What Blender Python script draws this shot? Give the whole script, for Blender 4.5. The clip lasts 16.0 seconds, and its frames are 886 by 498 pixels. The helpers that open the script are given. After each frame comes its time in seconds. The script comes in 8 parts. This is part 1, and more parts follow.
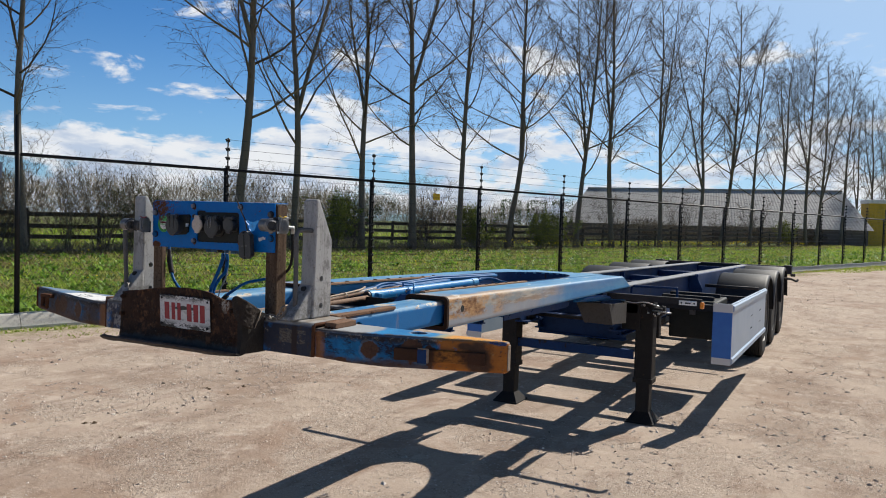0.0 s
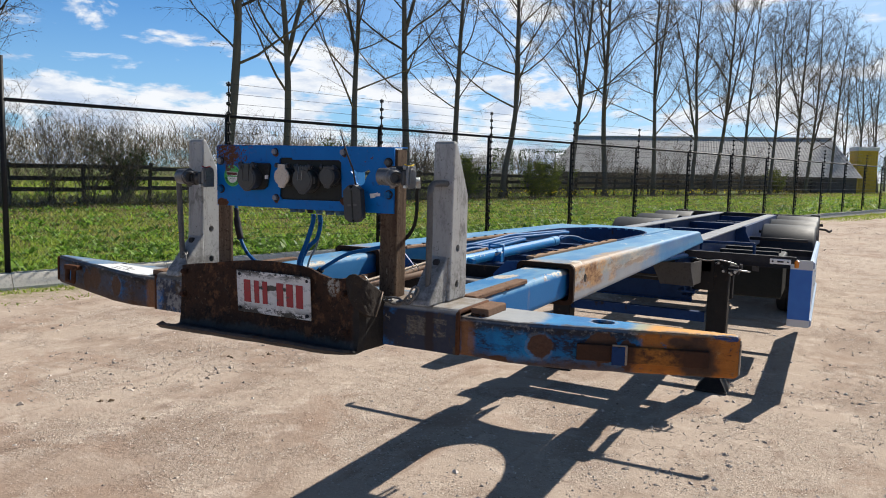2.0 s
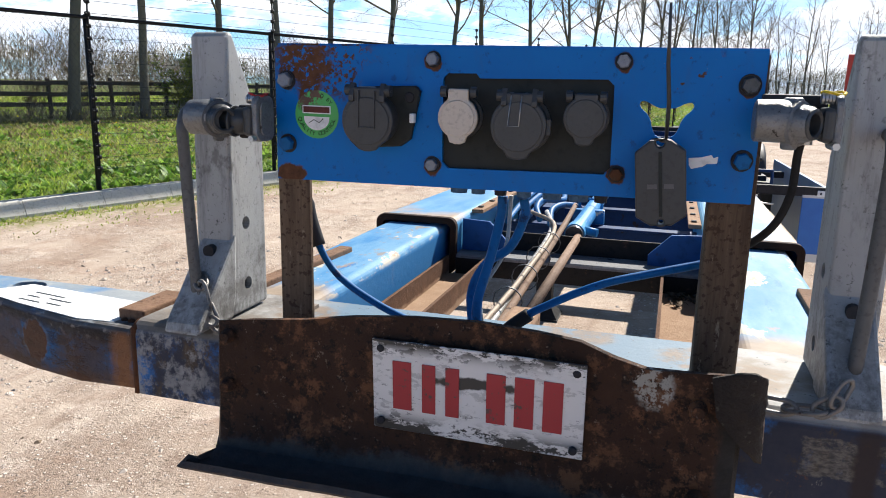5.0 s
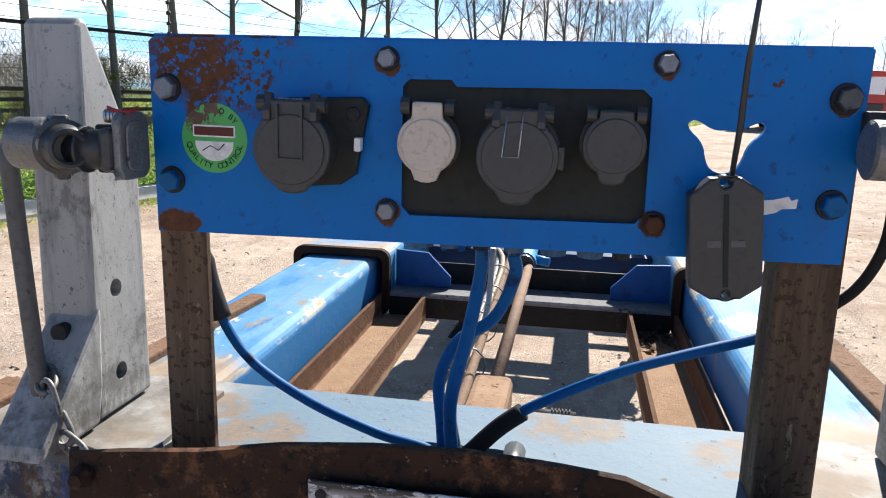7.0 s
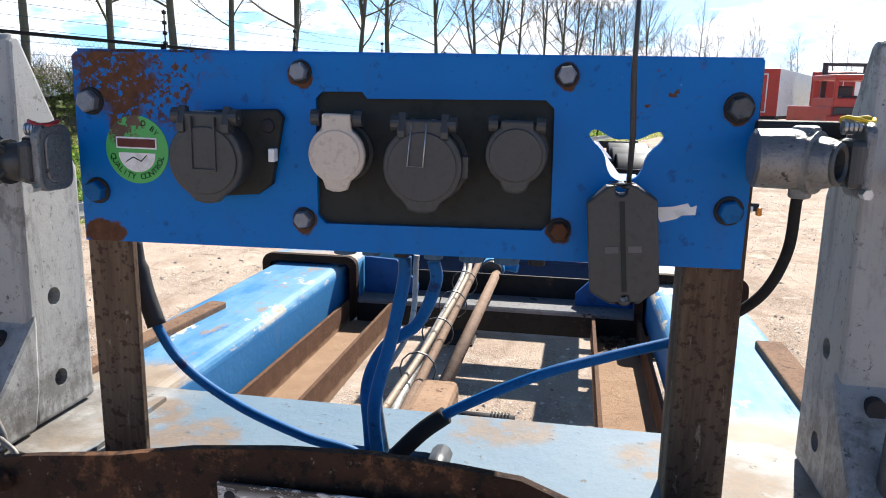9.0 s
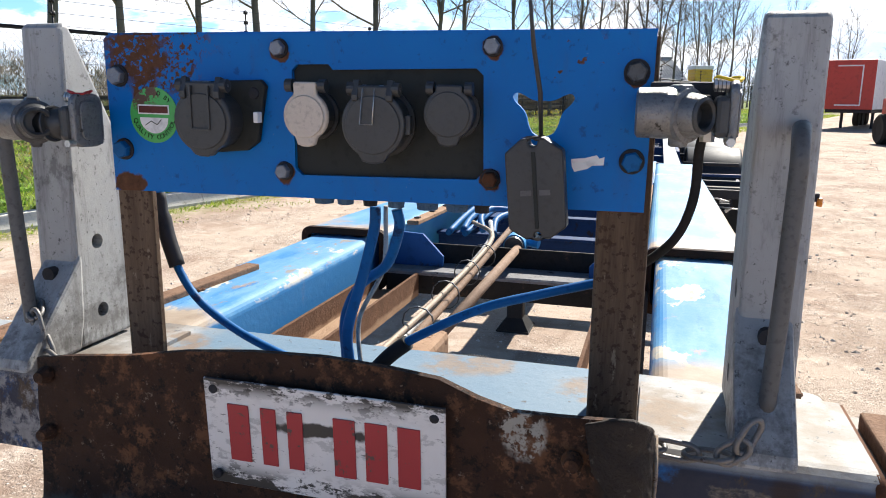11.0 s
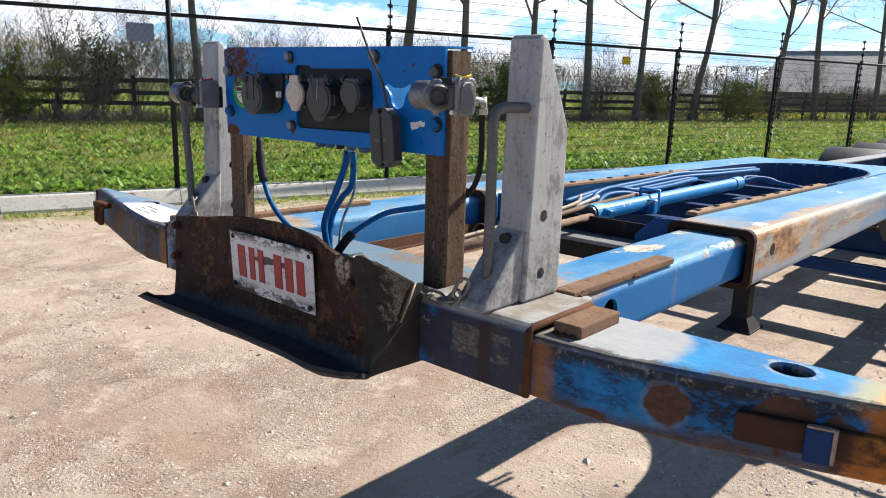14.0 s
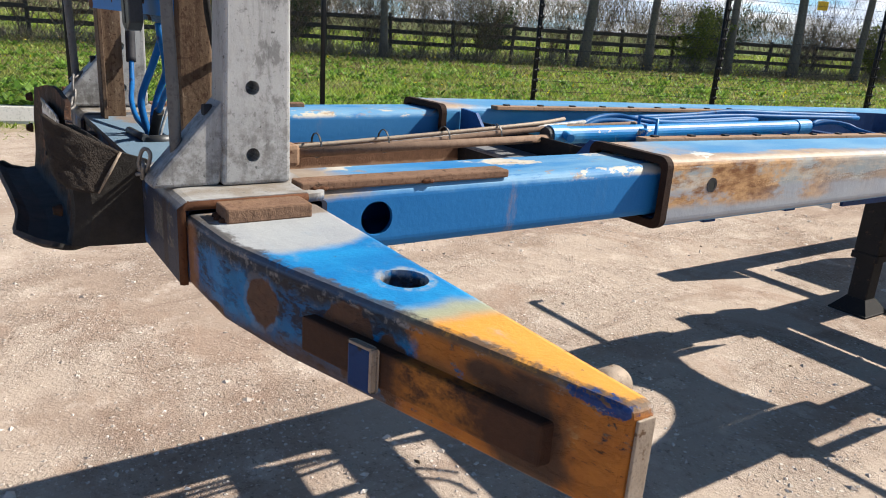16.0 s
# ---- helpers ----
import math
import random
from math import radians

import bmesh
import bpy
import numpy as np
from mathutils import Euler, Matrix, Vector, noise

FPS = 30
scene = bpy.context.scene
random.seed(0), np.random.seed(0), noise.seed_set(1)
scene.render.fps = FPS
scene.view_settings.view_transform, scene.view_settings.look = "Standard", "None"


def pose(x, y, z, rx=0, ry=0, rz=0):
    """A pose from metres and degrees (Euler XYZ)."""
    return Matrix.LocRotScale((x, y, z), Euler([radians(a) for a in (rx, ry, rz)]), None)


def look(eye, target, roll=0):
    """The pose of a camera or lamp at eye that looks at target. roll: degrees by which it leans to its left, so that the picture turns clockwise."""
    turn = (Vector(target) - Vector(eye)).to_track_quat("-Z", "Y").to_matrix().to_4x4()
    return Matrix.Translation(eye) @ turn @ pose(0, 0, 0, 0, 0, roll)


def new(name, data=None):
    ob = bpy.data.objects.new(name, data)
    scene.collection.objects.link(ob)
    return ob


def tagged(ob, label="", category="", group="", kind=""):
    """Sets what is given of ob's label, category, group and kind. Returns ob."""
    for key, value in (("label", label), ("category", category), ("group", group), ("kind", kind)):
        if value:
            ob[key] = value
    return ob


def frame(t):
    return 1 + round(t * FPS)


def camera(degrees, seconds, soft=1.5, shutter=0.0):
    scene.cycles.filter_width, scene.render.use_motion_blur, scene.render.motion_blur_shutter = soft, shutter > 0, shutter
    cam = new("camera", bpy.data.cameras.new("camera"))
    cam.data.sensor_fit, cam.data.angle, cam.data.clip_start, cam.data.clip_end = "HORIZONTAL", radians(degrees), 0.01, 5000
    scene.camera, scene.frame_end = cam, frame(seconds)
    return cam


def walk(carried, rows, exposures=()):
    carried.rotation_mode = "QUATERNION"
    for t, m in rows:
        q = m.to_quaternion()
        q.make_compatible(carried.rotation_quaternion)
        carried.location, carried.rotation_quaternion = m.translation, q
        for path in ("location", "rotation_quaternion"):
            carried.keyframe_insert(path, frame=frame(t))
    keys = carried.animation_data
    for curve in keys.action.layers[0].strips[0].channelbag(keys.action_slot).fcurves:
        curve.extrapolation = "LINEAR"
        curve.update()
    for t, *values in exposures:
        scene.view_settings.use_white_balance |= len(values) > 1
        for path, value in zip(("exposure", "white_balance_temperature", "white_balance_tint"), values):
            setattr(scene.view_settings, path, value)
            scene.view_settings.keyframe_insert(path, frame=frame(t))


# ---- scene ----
cam = camera(62.3, 16.0, soft=1.0)
PATH = [
    (0, (2.177, -2.035, 1.684), (1.208, -0.287, 1.608), 1.7),
    (0.5, (2.057, -1.944, 1.675), (1.066, -0.209, 1.579), 1.6),
    (1, (1.818, -1.887, 1.671), (0.832, -0.151, 1.557), 1.6),
    (1.5, (1.578, -1.84, 1.684), (0.629, -0.088, 1.514), 1.2),
    (2, (1.388, -1.698, 1.669), (0.465, 0.064, 1.458), 1.4),
    (2.5, (1.223, -1.514, 1.669), (0.308, 0.245, 1.402), 1.0),
    (3, (1.033, -1.403, 1.647), (0.114, 0.34, 1.302), 0.8),
    (3.5, (0.729, -1.311, 1.66), (-0.037, 0.495, 1.27), 2.1),
    (3.7, (0.645, -1.286, 1.665), (-0.1, 0.525, 1.26), 2.1),
    (5.8, (0.125, -0.737, 1.687), (-0.276, 1.172, 1.245), 1.5),
    (6, (0.116, -0.714, 1.688), (-0.244, 1.205, 1.254), 1.7),
    (6.5, (0.11, -0.667, 1.684), (-0.224, 1.258, 1.26), 1.6),
    (7, (0.107, -0.654, 1.685), (-0.233, 1.273, 1.272), 1.4),
    (7.5, (0.124, -0.649, 1.686), (-0.23, 1.275, 1.272), 1.3),
    (8, (0.153, -0.649, 1.688), (-0.205, 1.276, 1.281), 1.2),
    (8.5, (0.171, -0.656, 1.69), (-0.181, 1.272, 1.293), 1.1),
    (8.7, (0.177, -0.656, 1.691), (-0.165, 1.274, 1.295), 1.1),
    (10.8, (0.329, -0.709, 1.67), (-0.165, 1.188, 1.272), -0.3),
    (11, (0.348, -0.758, 1.664), (-0.2, 1.121, 1.257), 0.5),
    (11.5, (0.43, -0.857, 1.644), (-0.263, 0.954, 1.156), 1.4),
    (12, (0.553, -0.867, 1.652), (-0.359, 0.848, 1.177), 1.2),
    (12.5, (0.736, -0.841, 1.651), (-0.453, 0.701, 1.195), 0.6),
    (13, (0.892, -0.859, 1.653), (-0.397, 0.606, 1.214), -0.2),
    (13.5, (1.069, -0.922, 1.656), (-0.256, 0.511, 1.219), 0.3),
    (14, (1.17, -0.924, 1.668), (-0.123, 0.538, 1.231), 1.7),
    (14.5, (1.309, -0.803, 1.65), (0.025, 0.664, 1.205), 2.3),
    (15, (1.471, -0.651, 1.611), (0.126, 0.752, 1.14), 1.6),
    (15.5, (1.52, -0.523, 1.577), (0.056, 0.747, 1.083), 2.4),
    (16, (1.553, -0.279, 1.571), (-0.029, 0.791, 0.978), 3.9),
]
walk(cam, [(t, look(eye, target, roll)) for t, eye, target, roll in PATH],
     [(0, 0.3, 6350, 10), (2.0, 0.48, 6350, 10), (3.5, 0.74, 6200, 10), (6.0, 1.1, 6250, 10), (7.0, 1.13, 6250, 10), (8.5, 1.22, 6250, 10), (11.0, 1.2, 6300, 10), (11.5, 1.28, 6300, 10), (12.5, 1.06, 6350, 10), (13.5, 0.96, 6350, 10), (16.0, 0.88, 6350, 10)])

# ---- world, sun ----
SUN_TO = Vector((0.31, 1.12, 1.0)).normalized()
world = bpy.data.worlds.new("world")
scene.world = world
world.use_nodes = True
wn, wl = world.node_tree.nodes, world.node_tree.links
bg = wn["Background"]
sky = wn.new("ShaderNodeTexSky")
sky.sky_type = "NISHITA"
sky.sun_disc = False
sky.sun_elevation = math.asin(SUN_TO.z)
sky.sun_rotation = math.atan2(SUN_TO.x, SUN_TO.y)
sky.air_density, sky.dust_density, sky.ozone_density = 1.0, 0.05, 3.0
SKY = 0.050


wc = wn.new("ShaderNodeTexCoord")
sep = wn.new("ShaderNodeSeparateXYZ")
wl.new(wc.outputs["Generated"], sep.inputs[0])


def wmath(op, a, b=0.0, c=0.0):
    n = wn.new("ShaderNodeMath")
    n.operation = op
    for i, v in enumerate((a, b, c)):
        if hasattr(v, "is_linked"):
            wl.new(v, n.inputs[i])
        else:
            n.inputs[i].default_value = v
    return n.outputs[0]


def wramp(v, lo, hi):
    n = wn.new("ShaderNodeMapRange")
    n.interpolation_type = "SMOOTHSTEP"
    wl.new(v, n.inputs["Value"])
    n.inputs["From Min"].default_value, n.inputs["From Max"].default_value = lo, hi
    return n.outputs["Result"]


# cumulus: noise over the directions, squeezed upright, thickest above the horizon
up = wmath("MAXIMUM", sep.outputs["Z"], 0.0)
com = wn.new("ShaderNodeCombineXYZ")
wl.new(sep.outputs["X"], com.inputs[0]), wl.new(sep.outputs["Y"], com.inputs[1])
wl.new(wmath("MULTIPLY", up, 3.0), com.inputs[2])


def wnoise(scale, detail, rough, distort=0.0):
    n = wn.new("ShaderNodeTexNoise")
    wl.new(com.outputs[0], n.inputs["Vector"])
    n.inputs["Scale"].default_value, n.inputs["Detail"].default_value = scale, detail
    n.inputs["Roughness"].default_value, n.inputs["Distortion"].default_value = rough, distort
    return n.outputs["Fac"]


low = wramp(up, 0.24, 0.05)
cover = wmath("ADD", wnoise(7.0, 11.0, 0.58, 0.25), wmath("MULTIPLY", low, 0.19))
mask = wramp(cover, 0.60, 0.685)
shade = wramp(wmath("ADD", wnoise(9.5, 9.0, 0.62, 0.3), wmath("MULTIPLY", up, 0.5)), 0.40, 0.62)
mixc = wn.new("ShaderNodeMixRGB")
mixc.inputs[1].default_value, mixc.inputs[2].default_value = (8.2, 9.6, 11.8, 1), (13.6, 13.8, 14.0, 1)
wl.new(shade, mixc.inputs[0])
mixs = wn.new("ShaderNodeMixRGB")
deep = wn.new("ShaderNodeMixRGB")
deep.blend_type, deep.inputs[0].default_value, deep.inputs[2].default_value = "MULTIPLY", 1.0, (0.62, 1.14, 1.62, 1)
wl.new(sky.outputs[0], deep.inputs[1])
haze = wn.new("ShaderNodeMixRGB")
haze.inputs[2].default_value = (7.0, 10.2, 13.6, 1)
wl.new(wmath("MULTIPLY", wramp(up, 0.26, 0.0), 0.45), haze.inputs[0]), wl.new(deep.outputs[0], haze.inputs[1])
# paler towards the sun, deeper towards the zenith
toward = wn.new("ShaderNodeVectorMath")
toward.operation, toward.inputs[1].default_value = "DOT_PRODUCT", SUN_TO
wl.new(wc.outputs["Generated"], toward.inputs[0])
glow = wn.new("ShaderNodeMixRGB")
glow.inputs[2].default_value = (9.6, 12.0, 14.2, 1)
wl.new(wmath("MULTIPLY", wramp(toward.outputs["Value"], 0.45, 1.0), 0.75), glow.inputs[0]), wl.new(haze.outputs[0], glow.inputs[1])
wl.new(mask, mixs.inputs[0]), wl.new(glow.outputs[0], mixs.inputs[1]), wl.new(mixc.outputs[0], mixs.inputs[2])
wl.new(mixs.outputs[0], bg.inputs["Color"])
wl.new(wmath("SUBTRACT", SKY, wmath("MULTIPLY", wramp(up, 0.26, 0.75), SKY * 0.72)), bg.inputs["Strength"])

sun = new("sun", bpy.data.lights.new("sun", "SUN"))
sun.data.energy, sun.data.angle, sun.data.color = 5.0, radians(0.53), (1.0, 0.93, 0.82)
sun.matrix_world = look(SUN_TO * 60, (0, 0, 0))


# ---- materials ----
class Mat:
    """A node material with short ways to noise, masks and mixes; places are object coordinates in metres."""

    def __init__(self, name, rough=0.5, metal=0.0, spec=0.5):
        self.m = bpy.data.materials.new(name)
        self.m.use_nodes = True
        self.n, self.l = self.m.node_tree.nodes, self.m.node_tree.links
        self.b = self.n["Principled BSDF"]
        self.b.inputs["Roughness"].default_value, self.b.inputs["Metallic"].default_value = rough, metal
        self.b.inputs["Specular IOR Level"].default_value = spec
        self.co = self.n.new("ShaderNodeTexCoord").outputs["Object"]

    def put(self, socket, v):
        if hasattr(v, "is_linked"):
            self.l.new(v, socket)
        elif isinstance(v, tuple) and len(v) == 3 and socket.type == "RGBA":
            socket.default_value = (*v, 1)
        else:
            socket.default_value = v

    def math(self, op, a, b=0.0):
        n = self.n.new("ShaderNodeMath")
        n.operation = op
        self.put(n.inputs[0], a), self.put(n.inputs[1], b)
        return n.outputs[0]

    def scaled(self, s):
        n = self.n.new("ShaderNodeMapping")
        self.l.new(self.co, n.inputs["Vector"])
        n.inputs["Scale"].default_value = s
        return n.outputs[0]

    def noise(self, scale, detail=4.0, rough=0.55, stretch=None, distort=0.0):
        n = self.n.new("ShaderNodeTexNoise")
        self.l.new(self.scaled(stretch) if stretch else self.co, n.inputs["Vector"])
        for k, v in (("Scale", scale), ("Detail", detail), ("Roughness", rough), ("Distortion", distort)):
            n.inputs[k].default_value = v
        return n.outputs["Fac"]

    def voronoi(self, scale, feature="F1", out="Distance"):
        n = self.n.new("ShaderNodeTexVoronoi")
        n.feature = feature
        self.l.new(self.co, n.inputs["Vector"])
        n.inputs["Scale"].default_value = scale
        return n.outputs[out]

    def step(self, v, lo, hi):
        n = self.n.new("ShaderNodeMapRange")
        n.interpolation_type = "SMOOTHSTEP"
        self.put(n.inputs["Value"], v)
        n.inputs["From Min"].default_value, n.inputs["From Max"].default_value = lo, hi
        return n.outputs["Result"]

    def mix(self, f, a, b):
        n = self.n.new("ShaderNodeMixRGB")
        self.put(n.inputs[0], f), self.put(n.inputs[1], a), self.put(n.inputs[2], b)
        return n.outputs[0]

    def blob(self, centre, radii, ragged=0.5, scale=30.0, soft=0.25):
        """1 inside a ragged ellipsoid, 0 outside."""
        n = self.n.new("ShaderNodeMapping")
        n.vector_type = "TEXTURE"
        self.l.new(self.co, n.inputs["Vector"])
        n.inputs["Location"].default_value, n.inputs["Scale"].default_value = centre, radii
        v = self.n.new("ShaderNodeVectorMath")
        v.operation = "LENGTH"
        self.l.new(n.outputs[0], v.inputs[0])
        d = self.math("ADD", v.outputs["Value"], self.math("MULTIPLY", self.math("SUBTRACT", self.noise(scale, 5), 0.5), ragged * 2))
        return self.step(d, 1.0 + soft, 1.0 - soft)

    def axis(self, i):
        n = self.n.new("ShaderNodeSeparateXYZ")
        self.l.new(self.co, n.inputs[0])
        return n.outputs[i]

    def island(self):
        return self.n.new("ShaderNodeNewGeometry").outputs["Random Per Island"]

    def object_random(self):
        return self.n.new("ShaderNodeObjectInfo").outputs["Random"]

    def colour(self, v):
        self.put(self.b.inputs["Base Color"], v)
        return self

    def rough(self, v):
        self.put(self.b.inputs["Roughness"], v)
        return self

    def bump(self, v, strength=0.3, dist=0.01):
        n = self.n.new("ShaderNodeBump")
        n.inputs["Strength"].default_value, n.inputs["Distance"].default_value = strength, dist
        self.l.new(v, n.inputs["Height"])
        self.l.new(n.outputs[0], self.b.inputs["Normal"])
        return self


BLUE, BLUE2, PALE = (0.004, 0.14, 0.40), (0.006, 0.22, 0.52), (0.11, 0.35, 0.56)
RUST, RUST2, DARKRUST, GRIME = (0.16, 0.055, 0.022), (0.28, 0.11, 0.045), (0.055, 0.026, 0.015), (0.022, 0.018, 0.016)


def blue_paint(name, fade=0.0, rust=0.25, grime=0.0, blobs=(), rough=0.46, bare=0.0):
    """Worn blue enamel. fade: share bleached pale; rust, bare, grime: how much; blobs: (centre, radii, colour, raggedness)."""
    m = Mat(name, rough, 0, 0.35)
    c = m.mix(m.noise(6, 5), BLUE, BLUE2)
    if fade:
        c = m.mix(m.math("MULTIPLY", m.step(m.noise(4, 6, 0.6), 0.62 - 0.4 * fade, 0.75 - 0.25 * fade), min(1, 0.35 + fade)), c, PALE)
    c = m.mix(m.math("MULTIPLY", m.step(m.noise(60, 4, 0.6), 0.56, 0.66), 0.35), c, (0.02, 0.06, 0.16))
    if bare:
        c = m.mix(m.step(m.noise(9, 8, 0.62, (1, 0.6, 1)), 0.70 - 0.3 * bare, 0.72 - 0.3 * bare), c, (0.62, 0.55, 0.44))
    ru = m.mix(m.noise(40, 6, 0.7), DARKRUST, RUST2)
    r = m.step(m.noise(13, 9, 0.68), 0.80 - 0.42 * rust, 0.84 - 0.42 * rust)
    c = m.mix(r, c, ru)
    if grime:
        g = m.math("MULTIPLY", m.step(m.noise(8, 7, 0.65, (1, 1, 1.6)), 0.72 - 0.55 * grime, 0.86 - 0.45 * grime), 0.9)
        c = m.mix(g, c, m.mix(m.noise(50, 4), GRIME, (0.05, 0.035, 0.025)))
    for centre, radii, col, rag in blobs:
        col = m.mix(m.noise(45, 6, 0.7), tuple(0.55 * k for k in col), tuple(min(1, 1.25 * k) for k in col))
        c = m.mix(m.blob(centre, radii, rag), c, col)
    m.colour(c)
    m.rough(m.math("ADD", rough, m.math("MULTIPLY", r, 0.4)))
    return m.bump(m.math("ADD", m.math("MULTIPLY", m.noise(90, 4), 0.4), m.math("MULTIPLY", r, 0.5)), 0.25, 0.004).m


def simple(name, a, b, rough=0.5, metal=0.0, scale=20.0, bump=0.15, dist=0.003, spots=None):
    m = Mat(name, rough, metal, 0.5 if metal > 0.3 or rough < 0.45 else 0.16)
    c = m.mix(m.noise(scale, 6, 0.6), a, b)
    c = m.mix(m.math("MULTIPLY", m.step(m.noise(scale * 6, 4, 0.65), 0.5, 0.68), 0.4), c, tuple(0.5 * k for k in a))
    if spots:
        c = m.mix(m.step(m.noise(scale * 1.7, 8, 0.7), 0.60, 0.66), c, spots)
    m.colour(c)
    m.rough(m.math("ADD", rough - 0.08, m.math("MULTIPLY", m.noise(scale * 2, 5), 0.2)))
    return m.bump(m.noise(scale * 5, 5, 0.65), bump, dist).m


